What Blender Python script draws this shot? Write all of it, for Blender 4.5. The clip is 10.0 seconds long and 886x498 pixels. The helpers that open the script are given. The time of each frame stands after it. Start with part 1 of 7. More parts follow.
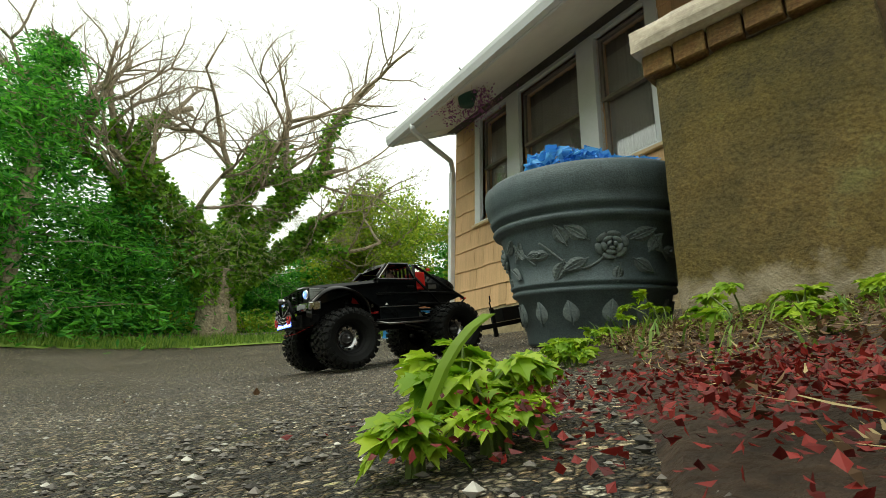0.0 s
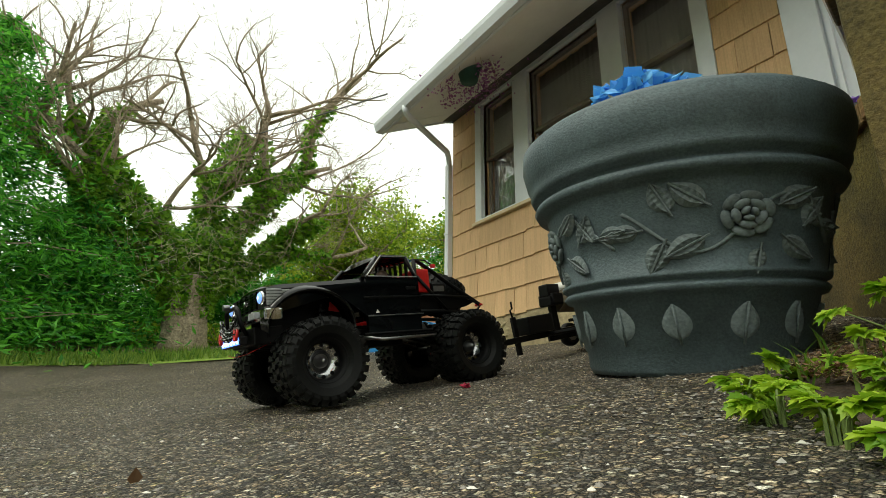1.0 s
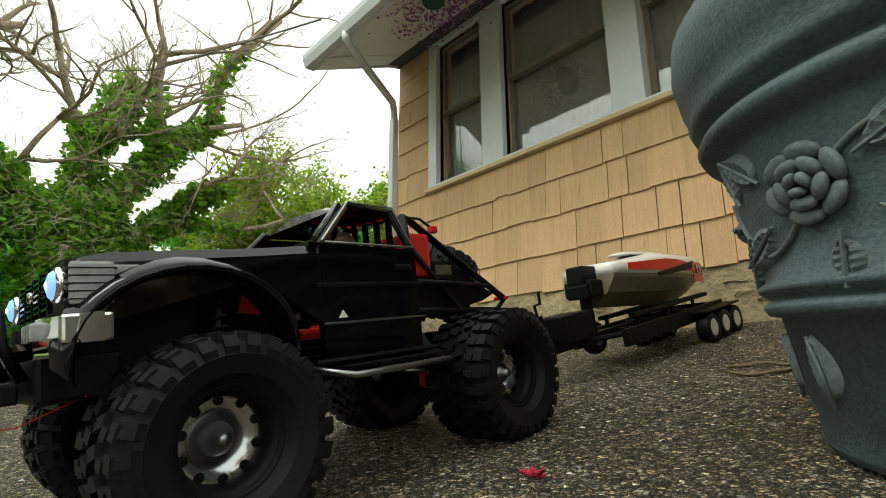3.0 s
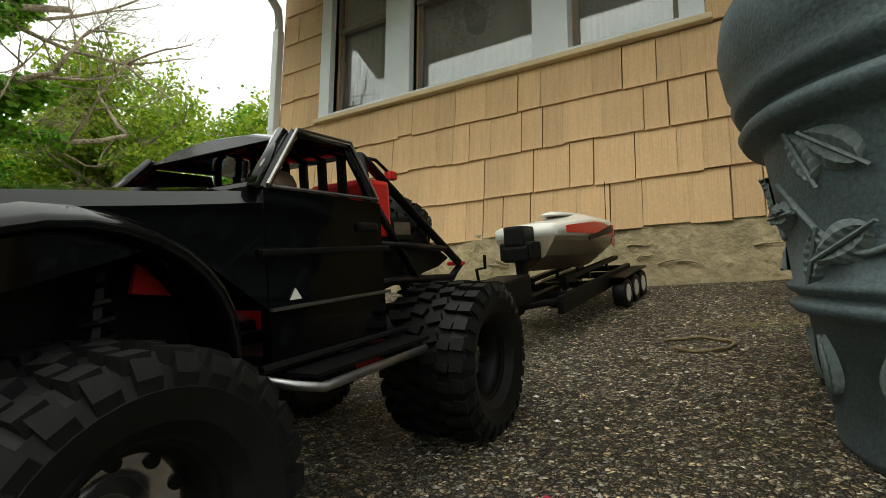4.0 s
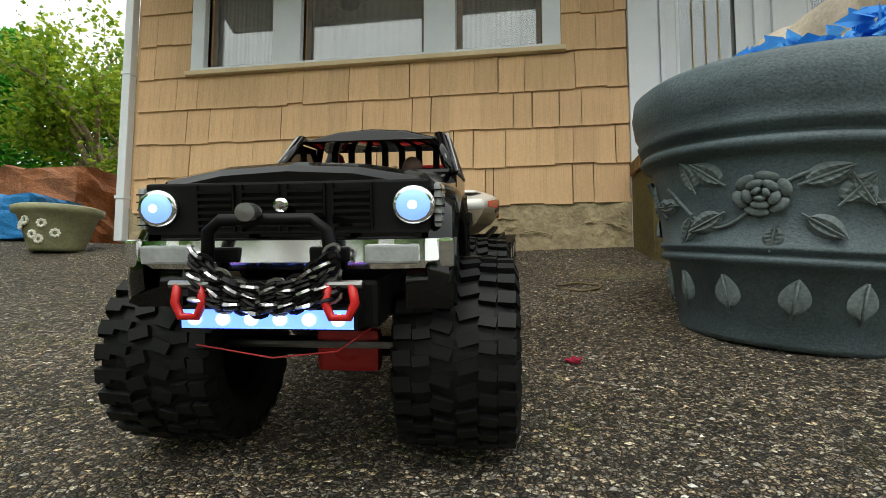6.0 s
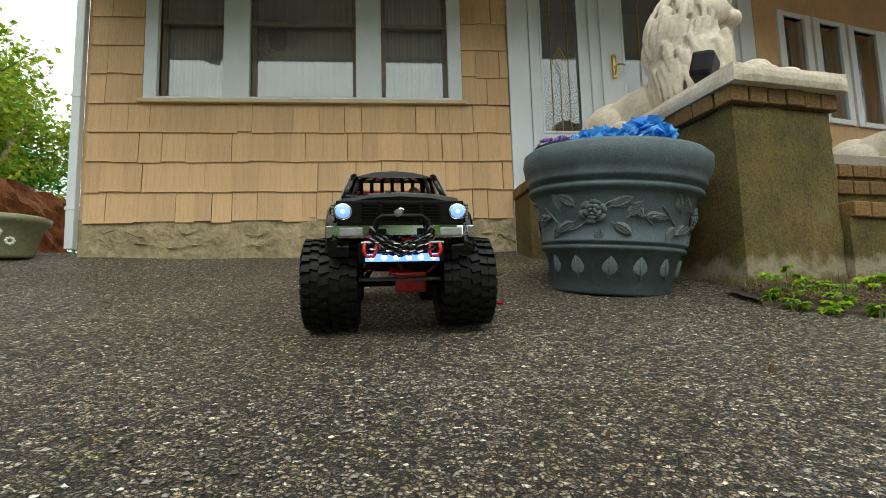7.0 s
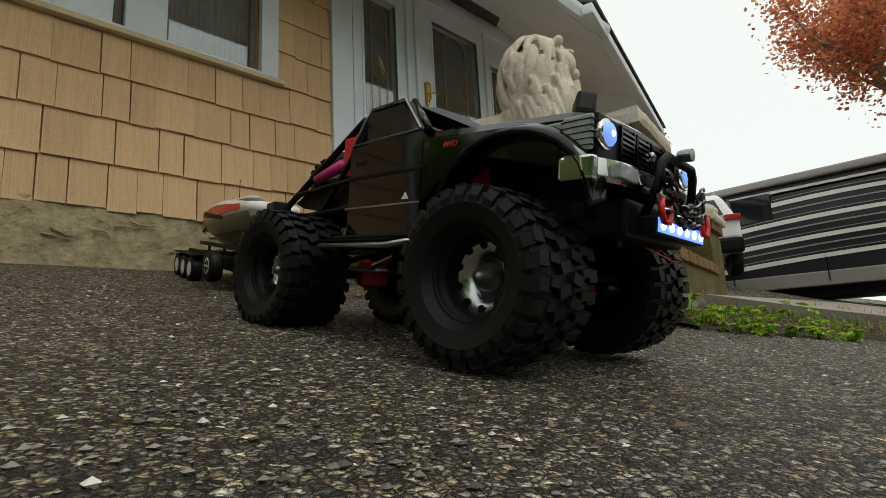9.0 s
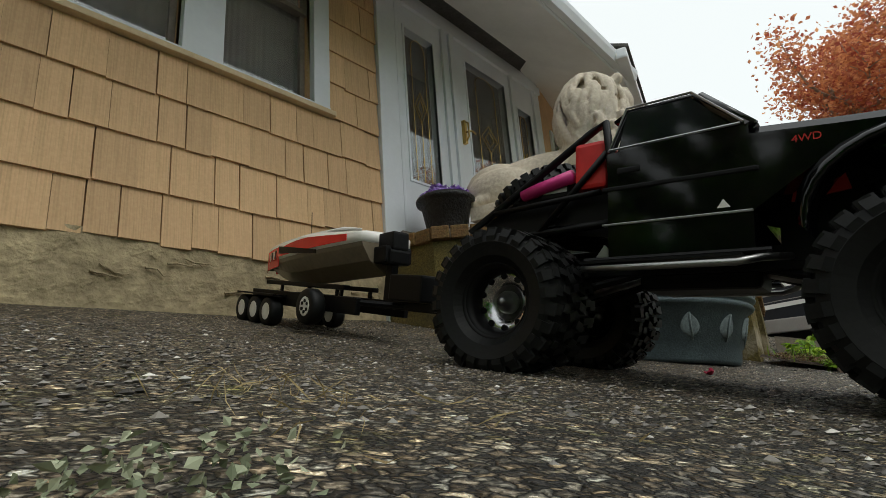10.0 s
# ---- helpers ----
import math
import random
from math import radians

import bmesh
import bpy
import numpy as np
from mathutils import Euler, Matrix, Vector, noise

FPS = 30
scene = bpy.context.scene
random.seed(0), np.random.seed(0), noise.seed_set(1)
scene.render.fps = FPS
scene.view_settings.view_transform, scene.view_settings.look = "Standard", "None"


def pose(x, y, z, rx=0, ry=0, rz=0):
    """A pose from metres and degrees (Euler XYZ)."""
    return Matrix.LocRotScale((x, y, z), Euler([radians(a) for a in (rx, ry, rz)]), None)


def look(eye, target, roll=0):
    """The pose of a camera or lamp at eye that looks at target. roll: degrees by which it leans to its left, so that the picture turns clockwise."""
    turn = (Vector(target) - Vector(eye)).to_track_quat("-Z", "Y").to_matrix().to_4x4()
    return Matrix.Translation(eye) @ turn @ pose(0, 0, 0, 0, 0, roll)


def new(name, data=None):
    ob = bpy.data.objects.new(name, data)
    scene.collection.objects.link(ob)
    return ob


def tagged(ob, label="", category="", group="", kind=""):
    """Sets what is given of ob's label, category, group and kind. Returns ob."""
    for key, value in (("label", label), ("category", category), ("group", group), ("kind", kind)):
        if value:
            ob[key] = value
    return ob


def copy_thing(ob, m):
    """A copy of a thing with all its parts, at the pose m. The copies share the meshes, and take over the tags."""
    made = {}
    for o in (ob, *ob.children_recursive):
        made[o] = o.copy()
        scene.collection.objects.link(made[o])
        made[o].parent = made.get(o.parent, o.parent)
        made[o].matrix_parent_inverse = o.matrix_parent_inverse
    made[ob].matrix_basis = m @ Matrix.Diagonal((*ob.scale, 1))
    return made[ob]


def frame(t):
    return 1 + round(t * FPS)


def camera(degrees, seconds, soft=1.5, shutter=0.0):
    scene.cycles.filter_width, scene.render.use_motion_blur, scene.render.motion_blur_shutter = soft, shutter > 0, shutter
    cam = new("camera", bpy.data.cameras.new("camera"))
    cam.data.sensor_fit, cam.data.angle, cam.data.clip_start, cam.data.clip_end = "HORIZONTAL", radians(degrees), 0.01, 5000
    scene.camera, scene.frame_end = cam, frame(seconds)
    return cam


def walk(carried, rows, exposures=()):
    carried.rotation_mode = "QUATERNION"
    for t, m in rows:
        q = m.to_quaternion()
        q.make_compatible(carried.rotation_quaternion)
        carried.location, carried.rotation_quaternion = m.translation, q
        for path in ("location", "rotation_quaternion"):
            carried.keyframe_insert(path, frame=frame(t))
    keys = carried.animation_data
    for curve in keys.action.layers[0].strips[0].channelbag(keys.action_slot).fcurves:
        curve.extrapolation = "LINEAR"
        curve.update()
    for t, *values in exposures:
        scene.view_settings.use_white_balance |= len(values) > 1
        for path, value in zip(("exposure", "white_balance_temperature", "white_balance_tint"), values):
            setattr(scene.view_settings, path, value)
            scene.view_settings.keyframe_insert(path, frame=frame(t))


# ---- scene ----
cam = camera(81.6, 10.0, soft=0.7)
PATH = [
    (0, (5.170, -3.347, -0.477), (3.531, -2.334, 0.058), 0.9),
    (0.5, (4.788, -3.181, -0.422), (3.167, -2.152, 0.136), 0.5),
    (1, (4.467, -3.036, -0.364), (2.867, -1.983, 0.211), 0.6),
    (1.5, (4.172, -2.901, -0.304), (2.590, -1.829, 0.285), 0.4),
    (2, (3.919, -2.808, -0.248), (2.362, -1.705, 0.348), 0.2),
    (2.2, (3.835, -2.764, -0.225), (2.281, -1.657, 0.372), 0.1),
    (3.3, (3.429, -2.673, -0.129), (2.107, -1.240, 0.316), 0.3),
    (3.5, (3.364, -2.659, -0.109), (2.109, -1.155, 0.296), 0.8),
    (4, (3.209, -2.634, -0.061), (2.168, -0.949, 0.213), 0.5),
    (4.5, (3.087, -2.588, -0.043), (2.307, -0.751, 0.090), 0.7),
    (5, (2.990, -2.609, -0.032), (2.490, -0.673, -0.040), 1.0),
    (5.5, (2.909, -2.865, -0.058), (2.518, -0.905, 0.018), -0.0),
    (5.7, (2.866, -2.985, -0.082), (2.511, -1.020, 0.039), 0.2),
    (6.8, (2.679, -3.994, -0.294), (2.659, -2.004, -0.088), -1.5),
    (7, (2.516, -4.138, -0.320), (2.687, -2.158, -0.092), -1.6),
    (7.5, (1.933, -4.528, -0.401), (2.595, -2.655, -0.163), -1.0),
    (8, (1.688, -4.142, -0.339), (2.646, -2.403, -0.097), -1.0),
    (8.5, (1.639, -3.524, -0.333), (2.828, -1.943, -0.039), -1.7),
    (9, (1.636, -2.987, -0.330), (3.004, -1.570, 0.017), -3.0),
    (9.5, (1.418, -2.666, -0.322), (2.846, -1.334, 0.112), -3.7),
    (10, (1.368, -2.377, -0.297), (2.815, -1.099, 0.227), -4.2),
]
EXPOSURE = ((0, 0.2, 6900, -2), (2.2, 0.35, 6850, 0), (3.3, 0.4, 6750, 0), (4, 0.32, 6750, 2), (5.5, 0.42, 6550, 6), (7, 0.3, 6450, 4), (7.5, 0.24, 6500, 4), (8.5, -0.08, 6550, 5), (9.5, -0.32, 6500, 6), (10, -0.22, 6350, 6))
walk(cam, [(t, look(eye, target, roll)) for t, eye, target, roll in PATH], EXPOSURE)

# ---- light ----
world = bpy.data.worlds.new("overcast_sky")
scene.world = world
world.use_nodes = True
wn, wl = world.node_tree.nodes, world.node_tree.links
sky = wn.new("ShaderNodeTexSky")
sky.sky_type = "NISHITA"
sky.sun_disc = False
sky.sun_elevation, sky.sun_rotation = radians(52), radians(200)
sky.air_density, sky.dust_density, sky.ozone_density = 1.0, 6.0, 0.6
veil = wn.new("ShaderNodeMix")
veil.data_type = "RGBA"
veil.inputs[0].default_value = 0.85
veil.inputs[7].default_value = (11.6, 11.8, 11.6, 1)
wl.new(sky.outputs[0], veil.inputs[6])
wl.new(veil.outputs[2], wn["Background"].inputs[0])
wn["Background"].inputs[1].default_value = 0.11
sun_data = bpy.data.lights.new("sun", "SUN")
sun_data.energy, sun_data.angle, sun_data.color = 0.9, radians(25), (1.0, 0.97, 0.92)
sun = new("sun", sun_data)
sun.matrix_world = look((2.0, -9.0, 12.0), (2.5, -1.0, 0.0))

# ---- materials ----
def material(name, base, rough=0.7, metal=0.0, var=0.18, scale=6.0, fine=60.0, bump=0.2, depth=0.004, spread=0.0, second=None, coat=0.0):
    """A procedural surface: broad stains, fine grain, relief, and a shift of tone from piece to piece."""
    m = bpy.data.materials.new(name)
    m.use_nodes = True
    n, l = m.node_tree.nodes, m.node_tree.links
    b = n["Principled BSDF"]
    co = n.new("ShaderNodeTexCoord")
    broad = n.new("ShaderNodeTexNoise")
    broad.inputs["Scale"].default_value, broad.inputs["Detail"].default_value, broad.inputs["Roughness"].default_value = scale, 6, 0.62
    grain = n.new("ShaderNodeTexNoise")
    grain.inputs["Scale"].default_value, grain.inputs["Detail"].default_value = fine, 4
    for t in (broad, grain):
        l.new(co.outputs["Object"], t.inputs["Vector"])
    ramp = n.new("ShaderNodeValToRGB")
    lo = tuple(c * (1 - var) for c in base)
    hi = second if second else tuple(min(1, c * (1 + var)) for c in base)
    ramp.color_ramp.elements[0].color, ramp.color_ramp.elements[1].color = (*lo, 1), (*hi, 1)
    ramp.color_ramp.elements[0].position, ramp.color_ramp.elements[1].position = 0.3, 0.7
    l.new(broad.outputs[0], ramp.inputs[0])
    mul = n.new("ShaderNodeMix")
    mul.data_type, mul.blend_type = "RGBA", "OVERLAY"
    mul.inputs[0].default_value = min(1.0, var * 2)
    l.new(ramp.outputs[0], mul.inputs[6])
    l.new(grain.outputs[0], mul.inputs[7])
    out = mul.outputs[2]
    if spread:
        info = n.new("ShaderNodeObjectInfo")
        rng = n.new("ShaderNodeMapRange")
        rng.inputs[3].default_value, rng.inputs[4].default_value = 1 - spread, 1 + spread
        l.new(info.outputs["Random"], rng.inputs[0])
        hsv = n.new("ShaderNodeHueSaturation")
        l.new(out, hsv.inputs["Color"])
        l.new(rng.outputs[0], hsv.inputs["Value"])
        out = hsv.outputs[0]
    l.new(out, b.inputs["Base Color"])
    b.inputs["Roughness"].default_value, b.inputs["Metallic"].default_value = rough, metal
    b.inputs["Coat Weight"].default_value = coat
    if bump:
        bp = n.new("ShaderNodeBump")
        bp.inputs["Strength"].default_value, bp.inputs["Distance"].default_value = bump, depth
        l.new(grain.outputs[0], bp.inputs["Height"])
        l.new(bp.outputs[0], b.inputs["Normal"])
    return m


def asphalt_material():
    """Worn asphalt: pale stones of several sizes set in dark binder, with broad damp and dusty patches."""
    m = bpy.data.materials.new("asphalt")
    m.use_nodes = True
    n, l = m.node_tree.nodes, m.node_tree.links
    b = n["Principled BSDF"]
    co = n.new("ShaderNodeTexCoord")
    warp = n.new("ShaderNodeTexNoise")
    warp.inputs["Scale"].default_value = 90
    addv = n.new("ShaderNodeMix")
    addv.data_type, addv.blend_type = "RGBA", "LINEAR_LIGHT"
    addv.inputs[0].default_value = 0.008
    l.new(co.outputs["Object"], warp.inputs["Vector"])
    l.new(co.outputs["Object"], addv.inputs[6])
    l.new(warp.outputs["Color"], addv.inputs[7])
    cells = n.new("ShaderNodeTexVoronoi")
    cells.inputs["Scale"].default_value = 105
    edge = n.new("ShaderNodeTexVoronoi")
    edge.feature = "DISTANCE_TO_EDGE"
    edge.inputs["Scale"].default_value = 105
    broad = n.new("ShaderNodeTexNoise")
    broad.inputs["Scale"].default_value, broad.inputs["Detail"].default_value = 1.4, 7
    for t in (cells, edge):
        l.new(addv.outputs[2], t.inputs["Vector"])
    l.new(co.outputs["Object"], broad.inputs["Vector"])
    sep = n.new("ShaderNodeSeparateColor")
    l.new(cells.outputs["Color"], sep.inputs[0])
    stone = n.new("ShaderNodeValToRGB")
    cr = stone.color_ramp
    cr.elements[0].position, cr.elements[0].color = 0.0, (0.02, 0.018, 0.016, 1)
    cr.elements[1].position, cr.elements[1].color = 1.0, (0.62, 0.6, 0.54, 1)
    for p, c in ((0.45, (0.1, 0.092, 0.08, 1)), (0.75, (0.23, 0.21, 0.18, 1)), (0.94, (0.33, 0.31, 0.27, 1))):
        cr.elements.new(p).color = c
    l.new(sep.outputs[0], stone.inputs[0])
    tone = n.new("ShaderNodeValToRGB")
    tone.color_ramp.elements[0].position, tone.color_ramp.elements[0].color = 0.34, (1.35, 1.25, 1.05, 1)
    tone.color_ramp.elements[1].position, tone.color_ramp.elements[1].color = 0.72, (2.3, 2.26, 2.2, 1)
    l.new(broad.outputs[0], tone.inputs[0])
    mul = n.new("ShaderNodeMix")
    mul.data_type, mul.blend_type = "RGBA", "MULTIPLY"
    mul.inputs[0].default_value = 1
    l.new(stone.outputs[0], mul.inputs[6])
    l.new(tone.outputs[0], mul.inputs[7])
    gap = n.new("ShaderNodeValToRGB")
    gap.color_ramp.elements[0].position, gap.color_ramp.elements[0].color = 0.02, (0.03, 0.028, 0.025, 1)
    gap.color_ramp.elements[1].position, gap.color_ramp.elements[1].color = 0.2, (1, 1, 1, 1)
    l.new(edge.outputs["Distance"], gap.inputs[0])
    mul2 = n.new("ShaderNodeMix")
    mul2.data_type, mul2.blend_type = "RGBA", "MULTIPLY"
    mul2.inputs[0].default_value = 1
    l.new(mul.outputs[2], mul2.inputs[6])
    l.new(gap.outputs[0], mul2.inputs[7])
    speck = n.new("ShaderNodeTexNoise")
    speck.inputs["Scale"].default_value, speck.inputs["Detail"].default_value = 330, 3
    l.new(co.outputs["Object"], speck.inputs["Vector"])
    fleck = n.new("ShaderNodeValToRGB")
    fleck.color_ramp.elements[0].position, fleck.color_ramp.elements[0].color = 0.36, (0.5, 0.48, 0.44, 1)
    fleck.color_ramp.elements[1].position, fleck.color_ramp.elements[1].color = 0.64, (1.55, 1.5, 1.42, 1)
    l.new(speck.outputs[0], fleck.inputs[0])
    mul3 = n.new("ShaderNodeMix")
    mul3.data_type, mul3.blend_type = "RGBA", "MULTIPLY"
    mul3.inputs[0].default_value = 1
    l.new(mul2.outputs[2], mul3.inputs[6])
    l.new(fleck.outputs[0], mul3.inputs[7])
    tint = n.new("ShaderNodeValToRGB")
    te = tint.color_ramp.elements
    te[0].position, te[0].color = 0.0, (1.08, 0.94, 0.74, 1)
    te[1].position, te[1].color = 1.0, (0.92, 1.0, 1.06, 1)
    te.new(0.5).color = (1.0, 0.98, 0.92, 1)
    l.new(sep.outputs[2], tint.inputs[0])
    patch = n.new("ShaderNodeTexNoise")
    patch.inputs["Scale"].default_value, patch.inputs["Detail"].default_value, patch.inputs["Roughness"].default_value = 9, 8, 0.75
    l.new(co.outputs["Object"], patch.inputs["Vector"])
    moss = n.new("ShaderNodeValToRGB")
    moss.color_ramp.elements[0].position, moss.color_ramp.elements[0].color = 0.54, (1.06, 1.05, 1.06, 1)
    moss.color_ramp.elements[1].position, moss.color_ramp.elements[1].color = 0.66, (0.72, 0.78, 0.36, 1)
    l.new(patch.outputs[0], moss.inputs[0])
    out = mul3.outputs[2]
    for layer in (tint, moss):
        lay = n.new("ShaderNodeMix")
        lay.data_type, lay.blend_type = "RGBA", "MULTIPLY"
        lay.inputs[0].default_value = 1
        l.new(out, lay.inputs[6])
        l.new(layer.outputs[0], lay.inputs[7])
        out = lay.outputs[2]
    l.new(out, b.inputs["Base Color"])
    b.inputs["Roughness"].default_value = 0.6
    lump = n.new("ShaderNodeMath")
    lump.operation = "MINIMUM"
    lump.inputs[1].default_value = 0.35
    l.new(edge.outputs["Distance"], lump.inputs[0])
    high = n.new("ShaderNodeMath")
    high.operation = "MULTIPLY_ADD"
    l.new(sep.outputs[1], high.inputs[0])
    high.inputs[1].default_value = 0.25
    l.new(lump.outputs[0], high.inputs[2])
    bp = n.new("ShaderNodeBump")
    bp.inputs["Strength"].default_value, bp.inputs["Distance"].default_value = 1.0, 0.028
    l.new(high.outputs[0], bp.inputs["Height"])
    l.new(bp.outputs[0], b.inputs["Normal"])
    return m


def shingle_material():
    """Painted wood shingle with upright grain; each shingle takes its own tone and stretch of grain."""
    m = material("tan_painted_shingle", (0.63, 0.415, 0.225), 0.8, var=0.1, scale=3, fine=70, bump=0.0, spread=0.1)
    n, l = m.node_tree.nodes, m.node_tree.links
    b = n["Principled BSDF"]
    co, info = n.new("ShaderNodeTexCoord"), n.new("ShaderNodeObjectInfo")
    off = n.new("ShaderNodeVectorMath")
    off.operation = "MULTIPLY_ADD"
    l.new(co.outputs["Object"], off.inputs[0])
    off.inputs[1].default_value = (150, 30, 3.5)
    l.new(info.outputs["Location"], off.inputs[2])
    grain = n.new("ShaderNodeTexNoise")
    grain.inputs["Scale"].default_value, grain.inputs["Detail"].default_value = 1.0, 5
    l.new(off.outputs[0], grain.inputs["Vector"])
    ramp = n.new("ShaderNodeValToRGB")
    ramp.color_ramp.elements[0].position, ramp.color_ramp.elements[0].color = 0.3, (0.87, 0.86, 0.84, 1)
    ramp.color_ramp.elements[1].position, ramp.color_ramp.elements[1].color = 0.55, (1.04, 1.04, 1.04, 1)
    l.new(grain.outputs[0], ramp.inputs[0])
    mix = n.new("ShaderNodeMix")
    mix.data_type, mix.blend_type = "RGBA", "MULTIPLY"
    mix.inputs[0].default_value = 1
    src = b.inputs["Base Color"].links[0].from_socket
    l.new(src, mix.inputs[6])
    l.new(ramp.outputs[0], mix.inputs[7])
    l.new(mix.outputs[2], b.inputs["Base Color"])
    bp = n.new("ShaderNodeBump")
    bp.inputs["Strength"].default_value, bp.inputs["Distance"].default_value = 0.35, 0.004
    l.new(grain.outputs[0], bp.inputs["Height"])
    l.new(bp.outputs[0], b.inputs["Normal"])
    return m


def concrete_material():
    """Old cast concrete: olive moss and rust stains, pitted, with a pale crusted line near the ground."""
    m = bpy.data.materials.new("mossy_concrete")
    m.use_nodes = True
    n, l = m.node_tree.nodes, m.node_tree.links
    b = n["Principled BSDF"]
    co = n.new("ShaderNodeTexCoord")

    def noise_at(scale, detail=6):
        t = n.new("ShaderNodeTexNoise")
        t.inputs["Scale"].default_value, t.inputs["Detail"].default_value, t.inputs["Roughness"].default_value = scale, detail, 0.68
        l.new(co.outputs["Object"], t.inputs["Vector"])
        return t

    def ramp_of(src, stops):
        r = n.new("ShaderNodeValToRGB")
        e = r.color_ramp.elements
        for i, (p, c) in enumerate(stops):
            el = e[i] if i < 2 else e.new(p)
            el.position, el.color = p, (*c, 1)
        l.new(src, r.inputs[0])
        return r

    def blend(kind, fac, one, two):
        x = n.new("ShaderNodeMix")
        x.data_type, x.blend_type = "RGBA", kind
        if isinstance(fac, float):
            x.inputs[0].default_value = fac
        else:
            l.new(fac, x.inputs[0])
        l.new(one, x.inputs[6])
        l.new(two, x.inputs[7])
        return x.outputs[2]
    stain = ramp_of(noise_at(3.2).outputs[0], ((0.3, (0.06, 0.048, 0.018)), (0.7, (0.25, 0.2, 0.115)), (0.45, (0.13, 0.1, 0.034)), (0.57, (0.2, 0.135, 0.05))))
    moss = ramp_of(noise_at(1.6).outputs[0], ((0.42, (1.0, 1.0, 1.0)), (0.62, (0.75, 0.86, 0.5))))
    pit = ramp_of(noise_at(85, 4).outputs[0], ((0.34, (0.5, 0.48, 0.45)), (0.58, (1.0, 1.0, 1.0))))
    out = blend("MULTIPLY", 1.0, stain.outputs[0], moss.outputs[0])
    out = blend("MULTIPLY", 1.0, out, pit.outputs[0])
    sep = n.new("ShaderNodeSeparateXYZ")
    l.new(co.outputs["Object"], sep.inputs[0])
    wave = n.new("ShaderNodeMath")
    wave.operation = "MULTIPLY_ADD"
    l.new(noise_at(9).outputs[0], wave.inputs[0])
    wave.inputs[1].default_value = 0.3
    raised = n.new("ShaderNodeMath")
    raised.inputs[1].default_value = 0.29
    l.new(sep.outputs[2], raised.inputs[0])
    l.new(raised.outputs[0], wave.inputs[2])
    crust = ramp_of(wave.outputs[0], ((0.2, (0.0, 0.0, 0.0)), (0.34, (0.0, 0.0, 0.0)), (0.26, (0.75, 0.75, 0.75))))
    pale = n.new("ShaderNodeRGB")
    pale.outputs[0].default_value = (0.42, 0.36, 0.27, 1)
    out = blend("MIX", crust.outputs[0], out, pale.outputs[0])
    l.new(out, b.inputs["Base Color"])
    b.inputs["Roughness"].default_value = 0.92
    bp = n.new("ShaderNodeBump")
    bp.inputs["Strength"].default_value, bp.inputs["Distance"].default_value = 0.9, 0.008
    l.new(noise_at(70, 5).outputs[0], bp.inputs["Height"])
    l.new(bp.outputs[0], b.inputs["Normal"])
    return m


def island_material(name, dark, light, rough=0.6, trans=0.0):
    """Leaves and pebbles: each island of the mesh takes its own tone."""
    m = bpy.data.materials.new(name)
    m.use_nodes = True
    n, l = m.node_tree.nodes, m.node_tree.links
    b = n["Principled BSDF"]
    geo = n.new("ShaderNodeNewGeometry")
    ramp = n.new("ShaderNodeValToRGB")
    ramp.color_ramp.elements[0].color, ramp.color_ramp.elements[1].color = (*dark, 1), (*light, 1)
    l.new(geo.outputs["Random Per Island"], ramp.inputs[0])
    l.new(ramp.outputs[0], b.inputs["Base Color"])
    b.inputs["Roughness"].default_value = rough
    if trans:
        tr = n.new("ShaderNodeBsdfTranslucent")
        l.new(ramp.outputs[0], tr.inputs[0])
        mix = n.new("ShaderNodeMixShader")
        mix.inputs[0].default_value = trans
        l.new(b.outputs[0], mix.inputs[1])
        l.new(tr.outputs[0], mix.inputs[2])
        l.new(mix.outputs[0], n["Material Output"].inputs[0])
    return m


def glow_material(name, colour, strength):
    m = bpy.data.materials.new(name)
    m.use_nodes = True
    b = m.node_tree.nodes["Principled BSDF"]
    b.inputs["Base Color"].default_value = (*colour, 1)
    b.inputs["Emission Color"].default_value = (*colour, 1)
    b.inputs["Emission Strength"].default_value = strength
    return m


def glass_material(name, tint=(0.9, 0.95, 0.95), rough=0.02, alpha=0.25):
    m = bpy.data.materials.new(name)
    m.use_nodes = True
    n, l = m.node_tree.nodes, m.node_tree.links
    gl = n.new("ShaderNodeBsdfGlossy")
    gl.inputs["Roughness"].default_value = rough
    gl.inputs["Color"].default_value = (*tint, 1)
    tr = n.new("ShaderNodeBsdfTransparent")
    mix = n.new("ShaderNodeMixShader")
    mix.inputs[0].default_value = alpha
    l.new(tr.outputs[0], mix.inputs[1])
    l.new(gl.outputs[0], mix.inputs[2])
    l.new(mix.outputs[0], n["Material Output"].inputs[0])
    return m


M_ASPHALT = asphalt_material()
M_SHINGLE = shingle_material()
M_WHITE = material("white_trim_paint", (0.72, 0.76, 0.8), 0.45, var=0.05, scale=4, fine=40, bump=0.05)
M_SOFFIT = material("white_soffit_paint", (0.82, 0.82, 0.8), 0.6, var=0.08, scale=2, fine=30, bump=0.08)
M_CREAM = material("cream_sill_paint", (0.66, 0.52, 0.32), 0.6, var=0.08, bump=0.1)
M_SASH = material("grey_brown_sash_paint", (0.22, 0.19, 0.165), 0.6, var=0.15, bump=0.1)
M_STUCCO = material("grey_brown_stucco", (0.35, 0.285, 0.17), 0.9, var=0.28, scale=5, fine=28, bump=0.9, depth=0.02)
M_CONCRETE = concrete_material()
M_BRICK = material("worn_red_brick", (0.25, 0.105, 0.035), 0.9, var=0.45, scale=9, fine=80, bump=0.8, depth=0.006, spread=0.22, second=(0.2, 0.14, 0.05))
